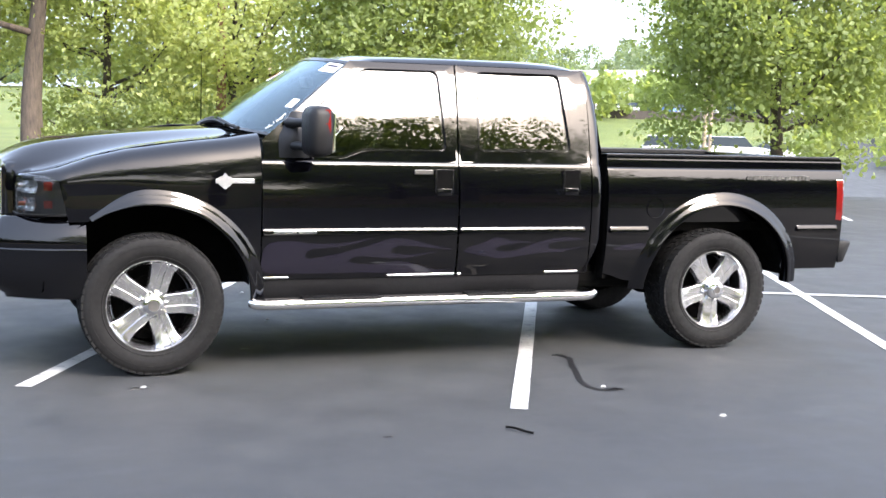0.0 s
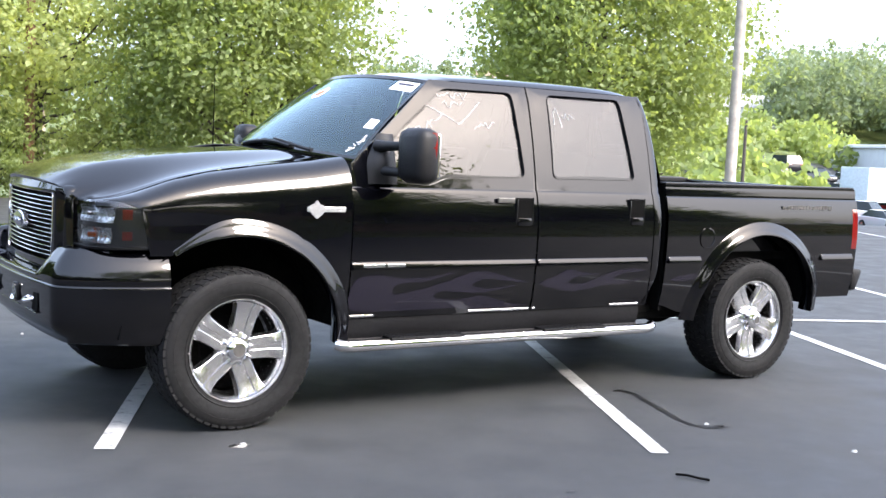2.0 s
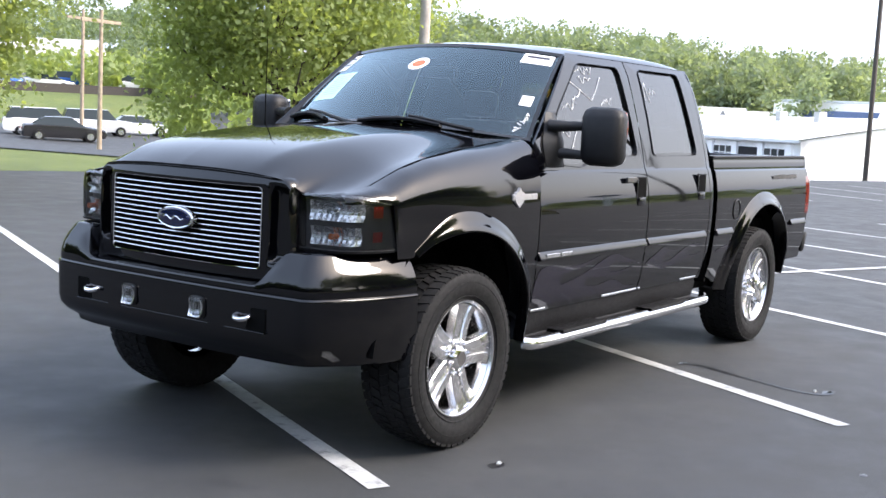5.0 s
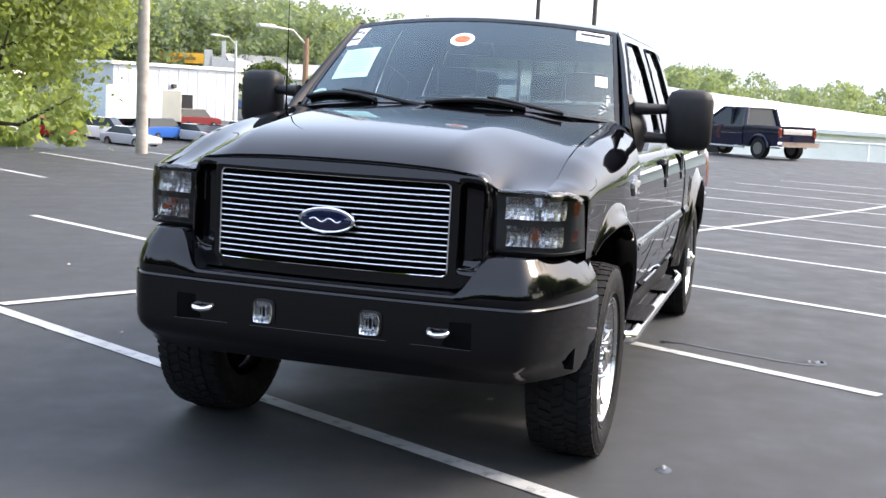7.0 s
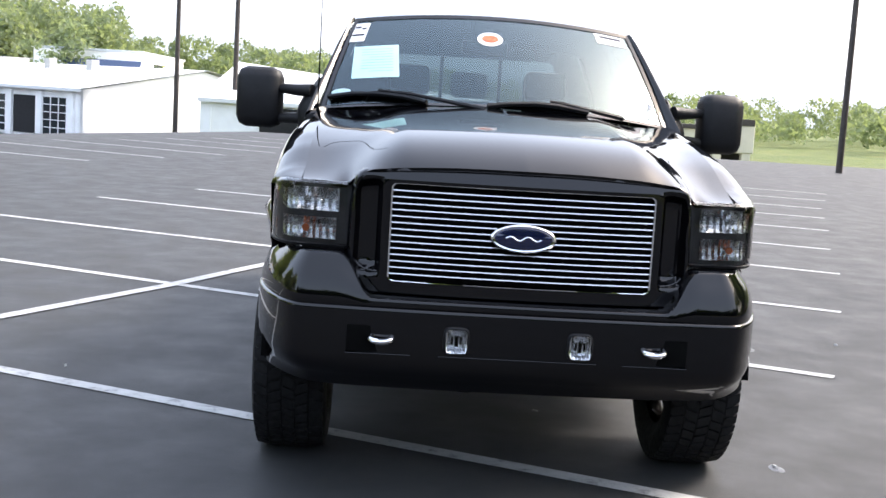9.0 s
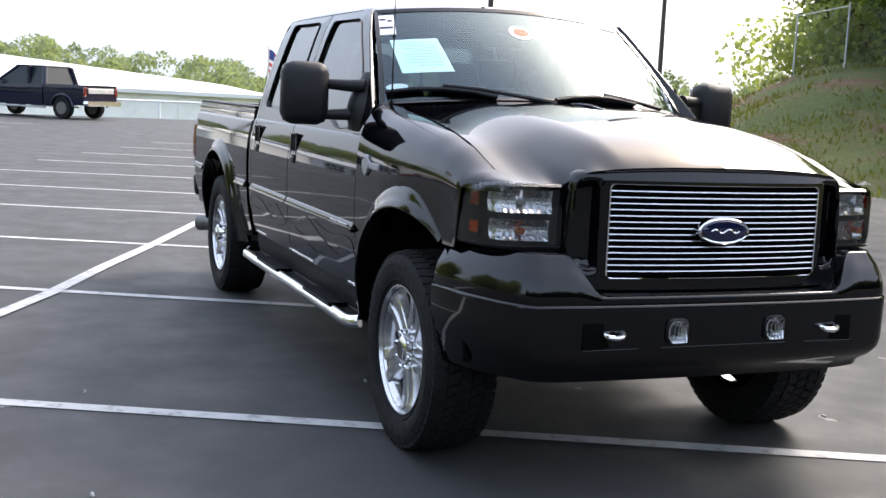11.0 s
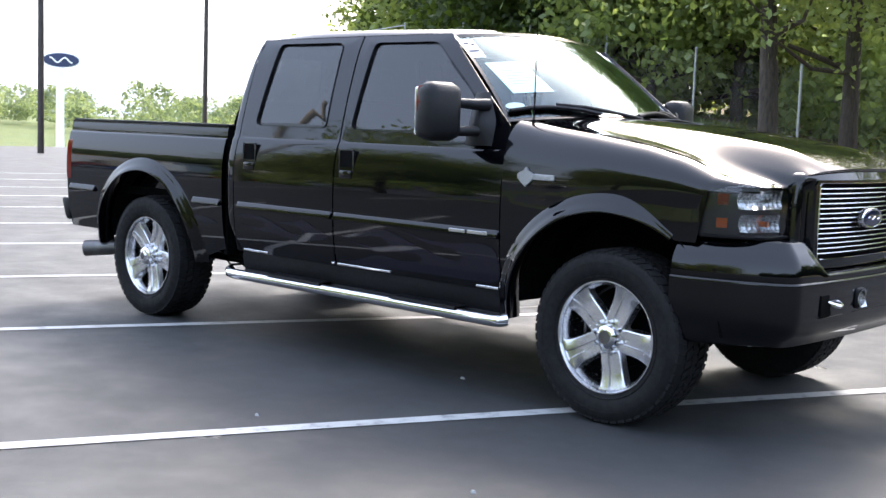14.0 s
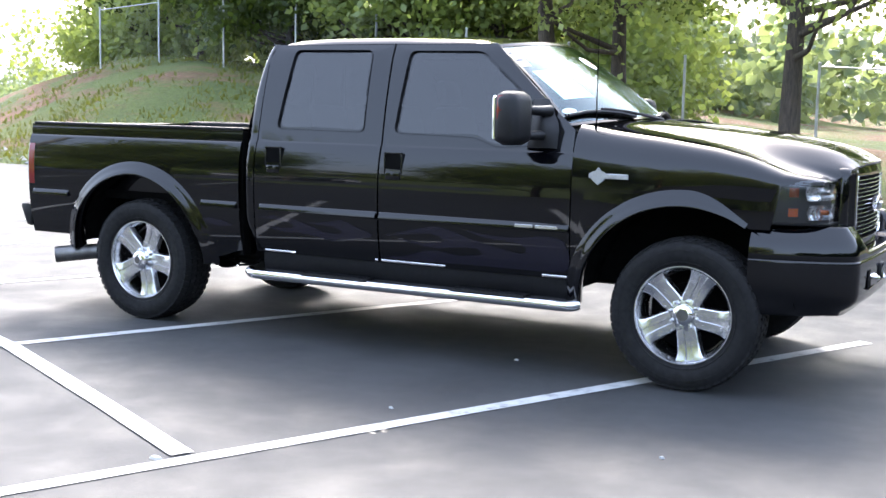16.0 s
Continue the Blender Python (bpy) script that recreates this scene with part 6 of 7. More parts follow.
for k, (x, y) in enumerate([(30.6, 40.0), (38.5, 51.5)]):
    p = pole("utility_pole", (x, y, -0.3), 6.0 + k, 0.12, WOOD, "wooden pole with a cross-arm")
    bm = bmesh.new()
    cuboid(bm, (-1.1, -0.05, 5.4 + k), (1.1, 0.05, 5.55 + k), 0.01)
    part("cross_arm", bm, WOOD, p)

flag_pole = pole("flagpole", (62.0, -13.1, -2.6), 6.4, 0.05, PALE_STEEL, "thin flagpole with a striped flag", "flagpole")
FLAG_R, FLAG_W, FLAG_B = (simple("flag_" + n, c, 0.8) for n, c in (("red", (0.5, 0.05, 0.06)), ("white", (0.75, 0.75, 0.75)), ("blue", (0.03, 0.05, 0.2))))
for i in range(7):
    z0 = 6.25 - 0.19 * i
    rows = [[(0.02 * math.sin(3 * u + i), -0.05 - 0.75 * u, z - 0.75 * u * u - 0.1 * u) for u in lin(0, 1, 6)] for z in (z0, z0 - 0.19)]
    link("flag_stripe", *grid(rows), FLAG_R if i % 2 == 0 else FLAG_W, flag_pole)
rows = [[(-0.02 + 0.02 * math.sin(3 * u), -0.05 - 0.75 * u, z - 0.75 * u * u - 0.1 * u) for u in lin(0, 0.42, 4)] for z in (6.25, 5.7)]
link("flag_canton", *grid(rows), FLAG_B, flag_pole)

# ---- buildings past the lot ----
WHITE_WALL = simple("white_painted_wall", (0.88, 0.88, 0.87), 0.7, 0, 0.08, 0.8, 6)
WHITE_ROOF = simple("white_roof", (0.72, 0.73, 0.73), 0.6, 0, 0.06, 0.3)
GREY_WALL = simple("grey_metal_wall", (0.50, 0.53, 0.55), 0.55, 0.1, 0.08, 0.6)
CREAM = simple("cream_wall", (0.55, 0.51, 0.40), 0.7, 0, 0.06, 0.8)
BLUE_CLOTH = simple("blue_awning", (0.025, 0.05, 0.11), 0.8)
PANE = Nodes("dark_pane", (0.02, 0.027, 0.03), 0.12, 0, **{"IOR": 1.5, "Specular IOR Level": 0.25}).m
ORANGE = simple("orange_sign", (0.62, 0.33, 0.02), 0.5)
# flat near-black for the shade inside openings, which are closed slabs
DARK_IN = simple("opening_shade", (0.012, 0.012, 0.013), 0.9)


def block(name, lo, hi, m, parent, label="", bevel=0.03):
    bm = bmesh.new()
    cuboid(bm, lo, hi, bevel)
    return part(name, bm, m, parent, label)


def by(az, r, cam=(-5.0, -1.2)):
    """A place seen under a bearing from the lot's near end."""
    return cam[0] + r * math.cos(radians(az)), cam[1] + r * math.sin(radians(az))


# asphalt of the lower lot, laid on the slope
far_end = table((10, 135), (31, 135), (36, 118), (46, 100), (52, 84), (64, 78))
rows = []
for az in lin(12, 64, 53):
    rows.append([])
    for u in lin(0, 1, 30):
        r = 50 + (far_end(az) - 50) * u
        x, y = r * math.cos(radians(az)), r * math.sin(radians(az))
        rows[-1].append((x, y, ground_height(x, y) + 0.06))
tagged(link("lower_lot", *grid(rows), ASPHALT, smooth=True, sharp=180), "grey asphalt of the lower parking lot", "parking lot", kind="structure")

garage = thing("service_garage", "long white service garage with glazed bay doors", "building", at=pose(107.0, 54.0, 0, 0, 0, 231.8))
block("wall", (0, 0.0, -3.4), (37.8, 0.5, 1.05), WHITE_WALL, garage)
link("end_wall", [(37.8, 0.0, -3.6), (37.8, 24, -3.6), (37.8, 24, 0.9), (37.8, 12, 3.15), (37.8, 0.0, 1.15), (37.4, 0.0, -3.6), (37.4, 24, -3.6), (37.4, 24, 0.9), (37.4, 12, 3.15), (37.4, 0.0, 1.15)],
     [(0, 1, 2, 3, 4), (5, 6, 7, 8, 9), (0, 1, 6, 5), (1, 2, 7, 6), (2, 3, 8, 7), (3, 4, 9, 8), (4, 0, 5, 9)], WHITE_WALL, garage)
link("roof", *grid([[(x, -0.6, 0.98), (x, -0.6, 1.22), (x, 12, 3.3), (x, 24.4, 1.2), (x, 24.4, 0.95)] for x in (-0.4, 38.3)]), WHITE_ROOF, garage, "white low-pitched roof")
bays = 9
for i in range(bays):
    x0 = 1.4 + i * 3.95
    x1, base, top_ = x0 + 3.0, -2.5, 0.45
    block("pier", (x1 + 0.1, -0.25, base - 0.6), (x1 + 0.85, 0.2, 0.85), WHITE_WALL, garage)
    if i in (3, 7):
        block("open_bay_shade", (x0, -0.1, base), (x1, 0.02, top_), DARK_IN, garage, "dark slab as the shade inside an open bay")
        continue
    d = block("bay_door", (x0, -0.14, base), (x1, 0.02, top_), PANE, garage, "glazed bay door")
    for k in range(6):
        z = base + (top_ - base) * k / 5
        block("glazing_bar", (x0, -0.20, z - 0.03), (x1, -0.13, z + 0.03), WHITE_WALL, d, bevel=0)
    for k in range(4):
        x = x0 + (x1 - x0) * k / 3
        block("glazing_bar", (x - 0.03, -0.20, base), (x + 0.03, -0.13, top_), WHITE_WALL, d, bevel=0)
link("awning", *grid([[(x, 0.0, 0.75), (x, -0.8, 0.45), (x, -1.4, -0.2), (x, -1.5, -0.45)] for x in (-2.6, 1.1)]), BLUE_CLOTH, garage, "dark blue cloth awning")
for x in (20.0, 26.0):
    block("roof_vent", (x, 9.0, 2.5), (x + 0.8, 9.8, 3.7), PALE_STEEL, garage)
hall = thing("metal_hall", "grey-white metal hall with a loading door", "building", at=pose(88.5, 58.9, 0, 0, 0, -29.6))
block("wall", (0, 0, -2.6), (13.6, 14, 3.35), GREY_WALL, hall, bevel=0.05)
block("roof", (-0.3, -0.3, 3.35), (13.9, 14.3, 3.65), WHITE_ROOF, hall)
for k in range(13):
    block("wall_rib", (0.5 + k * 1.05, -0.05, -2.5), (0.58 + k * 1.05, 0.0, 3.3), GREY_WALL, hall, bevel=0)
block("loading_door", (6.4, -0.06, -1.6), (8.4, 0.02, 0.85), DARK_IN, hall)
block("wall_lamp", (6.0, -0.4, 1.4), (6.4, 0.0, 1.8), DARK_STEEL, hall)
shed = thing("flat_shed", "low pale shed beside the metal hall", "building", at=pose(*by(33.2, 128), 0, 0, 0, -29.6))
block("wall", (-6, 0, -2), (3, 8, 2.3), WHITE_WALL, shed)
block("roof", (-6.3, -0.3, 2.3), (3.3, 8.3, 2.55), WHITE_ROOF, shed)
box_truck = thing("box_trailer", "pale blue-white box trailer standing in the lower lot", "trailer", at=pose(*by(32.2, 95), -2.0, 0, 0, 2))
block("box", (-4.6, -1.25, 0.9), (4.6, 1.25, 3.5), simple("pale_box", (0.40, 0.47, 0.52), 0.5), box_truck, bevel=0.05)
block("rear_frame", (4.6, -1.25, 0.85), (4.68, 1.25, 3.5), PALE_STEEL, box_truck)
block("bed", (-4.6, -1.1, 0.7), (4.6, 1.1, 0.9), DARK, box_truck)
for x in (-3.4, 2.6, 3.7):
    for y in (-1.05, 1.05):
        v, f = lathe([(0.0, -0.12), (0.45, -0.12), (0.5, -0.08), (0.5, 0.08), (0.45, 0.12), (0.0, 0.12)], 20)
        link("wheel", [(a + x, b + y, c_ + 0.5) for a, b, c_ in v], f, RUBBER, box_truck, smooth=True)
cream_box = thing("box_trailer", "cream box body beside the hall", "trailer", at=pose(*by(30.1, 99), -2.1, 0, 0, -60))
block("box", (-1.0, -1.2, 0.8), (1.0, 1.2, 3.35), CREAM, cream_box, bevel=0.05)
block("bed", (-1.0, -1.0, 0.0), (1.0, 1.0, 0.8), DARK, cream_box)

sign = thing("orange_billboard", "orange-yellow billboard on posts over the roofs", "billboard")
sign.matrix_world = pose(*by(30.75, 170), 0, 0, 0, -58)
block("board", (0, 0, 5.0), (6.7, 0.2, 6.45), ORANGE, sign)
block("lettering_bar", (1.8, -0.08, 5.5), (5.2, 0.0, 5.9), simple("brown_bar", (0.25, 0.12, 0.02), 0.6), sign)
for x in (0.3, 6.3):
    block("post", (x - 0.1, 0.2, -3), (x + 0.1, 0.4, 5.6), PALE_STEEL, sign)
plant = thing("rooftop_plant", "pale cluster of rooftop machinery", "machinery")
plant.matrix_world = pose(*by(28.4, 150), 0, 0, 0, -60)
for k, (x, z0, z1, w) in enumerate(((0.0, 2.5, 6.4, 0.5), (0.9, 2.5, 5.6, 0.8), (1.9, 2.5, 7.6, 0.25), (2.7, 2.5, 5.2, 0.6))):
    block("unit", (x - w, 0, z0 - 5), (x + w, 1, z1), PALE_STEEL, plant)

office = thing("white_office", "white flat-roofed office with a blue awning", "building")
block("wall", (120, 26.5, -3), (150, 40, 2.9), WHITE_WALL, office)
block("upper_storey", (122, 28.5, 2.9), (146, 40, 5.2), WHITE_WALL, office)
block("parapet", (121.8, 28.3, 5.2), (146.2, 40.2, 5.45), GREY_WALL, office)
block("window", (128, 28.4, 3.4), (133, 28.52, 4.3), PANE, office)
link("awning", *grid([[(119.9, 28.0, 4.3), (119.9, 36.0, 4.3)], [(118.6, 28.0, 3.3), (118.6, 36.0, 3.3)], [(118.6, 28.0, 3.0), (118.6, 36.0, 3.0)]]), BLUE_CLOTH, office, "blue awning")
annex = thing("white_annex", "low white windowless annex past the lot", "building")
block("wall", (112, 18, -3.2), (124, 32, 1.3), WHITE_WALL, annex)

# low white warehouse whose roof shows over the lot's far edge
store = thing("white_warehouse", "long low white warehouse below the lot's far edge", "building")
verts = [(54, 10.5, -3), (54, -11.5, -3), (84, -11.5, -3), (84, 10.5, -3), (54, 10.5, 1.05), (54, -11.5, 0.85), (84, -11.5, 0.85), (84, 10.5, 1.05)]
link("wall", verts, [(0, 1, 5, 4), (1, 2, 6, 5), (2, 3, 7, 6), (3, 0, 4, 7)], WHITE_WALL, store)
link("roof", *grid([[(53.7, y, z0), (53.7, y, z0 + 0.2), (68, y, z1), (84.3, y, z0 + 0.2), (84.3, y, z0)] for y, z0, z1 in ((10.6, 1.05, 3.5), (-11.6, 0.85, 1.5))]), WHITE_ROOF, store, "white low-pitched roof")
for y, z0, z1 in ((10.5, 1.05, 3.45), (-11.5, 0.85, 1.45)):
    link("gable", [(54, y, z0), (68, y, z1), (84, y, z0)], [(0, 1, 2)], WHITE_WALL, store)
for k in range(11):
    y = 10.0 - 2.1 * k
    block("rib", (53.9, y - 0.05, -2.9), (54.0, y + 0.05, 0.85), WHITE_WALL, store, bevel=0)
# dark slabs on the wall for the shade inside two bays
for y in (6.3, 3.2):
    block("bay_shade", (53.88, y - 1.2, -2.0), (53.98, y + 1.2, 0.9), DARK_IN, store)
rail = thing("edge_guard_rail", "white tubular rail along the lot's far edge", "guard rail")
for k in range(7):
    y = 4.0 - 2.8 * k
    bm = bmesh.new()
    rod(bm, (44.3, y, -0.5), (44.3, y, 0.75), 0.05)
    part("post", bm, WHITE_WALL, rail)
link("bar", *tube([(44.3, 4.0, 0.7), (44.3, -12.8, 0.7)], 0.045, 8), WHITE_WALL, rail)

cream = thing("cream_canopy_building", "cream low building with a dark stepped roof band", "building")
block("wall", (84, -27.0, -0.6), (90, -19.8, 1.2), CREAM, cream)
block("raised_wall", (83.9, -27.1, -0.7), (89.9, -23.8, 1.62), CREAM, cream, bevel=0.12)
block("roof_band", (83.8, -23.8, 1.0), (90.2, -19.6, 1.35), DARK_STEEL, cream)
block("raised_band", (83.8, -27.0, 1.45), (90.0, -23.9, 1.95), DARK_STEEL, cream)
for k in range(4):
    block("leg", (84, -26.9 + 2.3 * k, -3.2), (84.6, -26.2 + 2.3 * k, -0.6), CREAM, cream)
# dark block for the shade behind the legs
block("base", (86, -26.9, -3.2), (90, -19.8, -0.6), DARK_IN, cream)

church = thing("church", "small distant white church with a pointed steeple", "church")
block("nave", (186, -52, -1), (196, -45, 2.4), WHITE_WALL, church)
link("nave_roof", [(185.5, -52.5, 2.4), (196.5, -52.5, 2.4), (196.5, -44.5, 2.4), (185.5, -44.5, 2.4), (185.5, -48.5, 4.2), (196.5, -48.5, 4.2)], [(0, 1, 5, 4), (2, 3, 4, 5), (3, 0, 4), (1, 2, 5)], PALE_STEEL, church)
block("tower", (185, -49.4, -1), (186.6, -47.6, 3.8), WHITE_WALL, church)
link("spire", [(185, -49.4, 3.8), (186.6, -49.4, 3.8), (186.6, -47.6, 3.8), (185, -47.6, 3.8), (185.8, -48.5, 6.6)], [(0, 1, 4), (1, 2, 4), (2, 3, 4), (3, 0, 4)], PALE_STEEL, church)

church.matrix_world = Matrix.Translation((186, -52, -1)) @ Matrix.Scale(0.55, 4) @ Matrix.Translation((-186, 48, 1))

dealer = thing("oval_pole_sign", "blue oval sign with a pale rim on a white post", "sign")
n = 32
ring_ = [(math.cos(2 * math.pi * k / n), math.sin(2 * math.pi * k / n)) for k in range(n)]
ux, uy = -0.483, -0.875
oval_at = lambda rx, rz, d: [(84.5 + ux * -rx * a - 0.875 * d, -43.2 + uy * -rx * a + 0.483 * d, 5.85 + rz * b_) for a, b_ in ring_]  # noqa: E731
for name, rx, rz, d, m in (("rim", 1.55, 0.66, 0.0, WHITE_WALL), ("field", 1.40, 0.55, 0.06, simple("sign_blue", (0.02, 0.03, 0.09), 0.4))):
    link(name, oval_at(rx, rz, d - 0.2) + oval_at(rx, rz, d), [tuple(range(n, 2 * n))] + [(k, (k + 1) % n, n + (k + 1) % n, n + k) for k in range(n)], m, dealer)
link("script_mark", *tube([(84.5 + ux * c_ * 0.9 - 0.875 * 0.1, -43.2 + uy * c_ * 0.9 + 0.483 * 0.1, 5.85 + 0.2 * math.sin(5 * c_)) for c_ in lin(-1, 1, 17)], 0.07, 6), WHITE_WALL, dealer)
block("post", (84.3, -43.4, -3.2), (84.8, -42.9, 5.2), WHITE_WALL, dealer)

# houses on the hill
for k, (az, r, w, col) in enumerate([(21.2, 160, 8, (0.42, 0.42, 0.41)), (19.4, 157, 7, (0.38, 0.35, 0.30)), (18.2, 160, 8, (0.34, 0.33, 0.32)), (17.6, 152, 5, (0.55, 0.12, 0.10)), (26.5, 166, 9, (0.6, 0.58, 0.5)), (24.5, 162, 8, (0.6, 0.6, 0.6)), (2.8, 175, 8, (0.5, 0.5, 0.5)), (43.0, 175, 18, (0.7, 0.7, 0.7)), (57.5, 150, 30, (0.66, 0.68, 0.68))]):
    x, y = r * math.cos(radians(az)), r * math.sin(radians(az))
    z = ground_height(x, y)
    h = thing("house", "distant gabled house among trees on the hill", "house", "houses on the hill", pose(x, y, z, 0, 0, az + 90 + 25 * math.sin(k * 2.1)))
    hw, hd, hh = w / 2, 3.5, 3.2
    block("wall", (-hw, -hd, -3), (hw, hd, hh), simple("house_wall", col, 0.8), h)
    link("roof", [(-hw - 0.4, -hd - 0.4, hh), (hw + 0.4, -hd - 0.4, hh), (hw + 0.4, hd + 0.4, hh), (-hw - 0.4, hd + 0.4, hh), (-hw - 0.4, 0, hh + 2.2), (hw + 0.4, 0, hh + 2.2)], [(0, 1, 5, 4), (2, 3, 4, 5), (3, 0, 4), (1, 2, 5)], simple("house_roof", (0.34, 0.33, 0.32), 0.8), h)
    for s in (-1, 1):
        block("window", (s * hw * 0.5 - 0.5, -hd - 0.05, 1.0), (s * hw * 0.5 + 0.5, -hd + 0.02, 2.2), PANE, h, bevel=0)
        block("window", (s * hw * 0.5 - 0.5, hd - 0.02, 1.0), (s * hw * 0.5 + 0.5, hd + 0.05, 2.2), PANE, h, bevel=0)

# the first tree has the haze-tinted leaves
for az, r, h, w, m, seed in ((16.4, 132, 9.5, 4.4, LEAF_HAZE, 61), (13.6, 140, 6.5, 3.6, LEAF_A, 62), (22.6, 150, 6.0, 3.2, LEAF_A, 63), (25.6, 150, 6.5, 3.4, LEAF_C, 64)):
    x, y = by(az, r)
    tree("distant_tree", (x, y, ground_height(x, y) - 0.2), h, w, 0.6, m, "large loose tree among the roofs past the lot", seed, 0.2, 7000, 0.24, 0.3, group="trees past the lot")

# dark hedge wall over the lawn
hedge = thing("retaining_wall", "dark retaining wall along the top of the lawn", "wall")
pts = []
for az in lin(47, 70, 24):
    x, y = 109 * math.cos(radians(az)), 109 * math.sin(radians(az))
    pts.append((x, y, ground_height(x, y)))
link("wall", *grid([[(x, y, z - 1) for x, y, z in pts], [(x, y, z + 0.75) for x, y, z in pts], [(x * 1.01, y * 1.01, z + 0.75) for x, y, z in pts]]), simple("dark_stone", (0.06, 0.05, 0.045), 0.9), hedge)

# ---- cars ----
def car(at, colour, label, kind="sedan", seed=0, group="cars in the lower lot"):
    """A parked car of plain form: body, glasshouse, roof, four wheels, lamps."""
    c = thing("parked_" + kind, label, "car", group, at)
    paint = car_colours.setdefault(colour, car_paint("car_paint", colour))
    if kind == "sedan":
        L, W, belt, roof_z, prof = 4.6, 0.88, 0.92, 1.42, [(-2.3, 0.35, 0.62), (-2.2, 0.25, 0.72), (-1.1, 0.22, 0.90), (0.2, 0.22, 0.93), (1.5, 0.22, 0.95), (2.2, 0.25, 0.90), (2.3, 0.38, 0.70)]
        cab, top_ = (-1.15, 1.75), (-0.35, 1.05)
    else:
        L, W, belt, roof_z, prof = 4.8, 0.93, 1.08, 1.75, [(-2.4, 0.45, 0.80), (-2.3, 0.32, 0.95), (-1.2, 0.30, 1.08), (0.2, 0.30, 1.10), (1.7, 0.30, 1.12), (2.32, 0.35, 1.08), (2.4, 0.5, 0.9)]
        cab, top_ = (-1.2, 2.25), (-0.6, 1.95)
    rows = []
    for x, lo, hi in prof:
        k = 0.90 if abs(x) > 2.25 else 1.0
        rows.append([(x, -W * k * 0.92, lo), (x, -W * k, (lo + hi) / 2), (x, -W * k * 0.97, hi - 0.06), (x, -W * k * 0.85, hi), (x, 0, hi + 0.03), (x, W * k * 0.85, hi), (x, W * k * 0.97, hi - 0.06), (x, W * k, (lo + hi) / 2), (x, W * k * 0.92, lo), (x, 0, lo), (x, -W * k * 0.92, lo)])
    v, f = grid(rows)
    m = len(rows[0])
    f += [tuple(range(m - 1)), tuple(range((len(rows) - 1) * m, len(rows) * m - 1))]
    link("body", v, f, paint, c, smooth=True, sharp=40)
    g = [[(cab[0], s * W * 0.90, belt - 0.05), (cab[1], s * W * 0.90, belt - 0.03)] for s in (-1, 1)]
    t = [[(top_[0], s * W * 0.70, roof_z - 0.04), (top_[1], s * W * 0.70, roof_z - 0.04)] for s in (-1, 1)]
    link("glasshouse", g[0] + g[1] + t[0] + t[1], [(0, 1, 5, 4), (2, 3, 7, 6), (0, 2, 6, 4), (1, 3, 7, 5)], PANE, c)
    link("roof", *grid([[(top_[0] - 0.04 + (top_[1] - top_[0] + 0.08) * u, W * 0.72 * s, roof_z - 0.045 + 0.045 * (1 - s * s)) for u in (0, 0.5, 1)] for s in (-1, -0.6, 0, 0.6, 1)]), paint, c, smooth=True)
    for x in (-1.4, 1.4):
        for y in (-W + 0.06, W - 0.06):
            v, f = lathe([(0.0, -0.1), (0.20, -0.11), (0.22, -0.10), (0.32, -0.09), (0.33, 0.0), (0.32, 0.09), (0.22, 0.10), (0.20, 0.11), (0.0, 0.1)], 18)
            link("wheel", [(a + x, b + y, d + 0.33) for a, b, d in v], f, RUBBER, c, smooth=True)
            link("wheel_cover", *join(*[([(x + 0.19 * math.cos(q), y + s * 0.113, 0.33 + 0.19 * math.sin(q)) for q in lin(0, 6.283, 14, False)], [tuple(range(14))]) for s in (-1, 1)]), ALLOY, c)
    for s in (-1, 1):
        bm = bmesh.new()
        cuboid(bm, (prof[0][0] - 0.02, s * W * 0.62 - 0.15, prof[0][2] - 0.10), (prof[0][0] + 0.1, s * W * 0.62 + 0.15, prof[0][2] + 0.02), 0.02)
        part("headlamp", bm, PALE_STEEL, c)
        bm = bmesh.new()
        cuboid(bm, (prof[-1][0] - 0.1, s * W * 0.62 - 0.15, prof[-1][2] - 0.06), (prof[-1][0] + 0.02, s * W * 0.62 + 0.15, prof[-1][2] + 0.08), 0.02)
        part("tail_lamp", bm, RED, c)
    return c


car_colours = {}
WHITE_C, RED_C, BLUE_C, SILVER_C, BLACK_C, MAROON = (0.72, 0.72, 0.72), (0.42, 0.03, 0.03), (0.03, 0.10, 0.35), (0.42, 0.43, 0.44), (0.02, 0.02, 0.022), (0.16, 0.03, 0.03)
WORD = {WHITE_C: "white", RED_C: "red", BLUE_C: "blue", SILVER_C: "silver-grey", BLACK_C: "black", MAROON: "dark red"}
models = {}


def park(x, y, colour, kind="sedan", turn=0.0, z=None):
    at = pose(x, y, ground_height(x, y) if z is None else z, 0, 0, turn)
    label = f"{WORD[colour]} {'saloon car' if kind == 'sedan' else 'tall estate car'} parked in the lower lot"
    if (colour, kind) not in models:
        models[colour, kind] = car(at, colour, label, kind)
    else:
        copy_thing(models[colour, kind], at)


rnd = random.Random(21)
for az, r, col, kind, turn in ((38.4, 80, WHITE_C, "sedan", 80), (35.5, 86, RED_C, "sedan", 84), (33.0, 88, WHITE_C, "wagon", 100), (31.8, 84, SILVER_C, "sedan", 74), (30.4, 92, BLUE_C, "wagon", 168), (28.7, 92, SILVER_C, "sedan", 75),
                               (28.9, 104, MAROON, "wagon", 160), (27.3, 92, MAROON, "sedan", 165), (25.9, 92, WHITE_C, "wagon", 100), (22.4, 84, WHITE_C, "sedan", 95), (23.6, 82, SILVER_C, "sedan", 80), (32.6, 99, RED_C, "sedan", 160), (31.0, 100, MAROON, "sedan", 150)):
    park(*by(az, r), col, kind, turn)
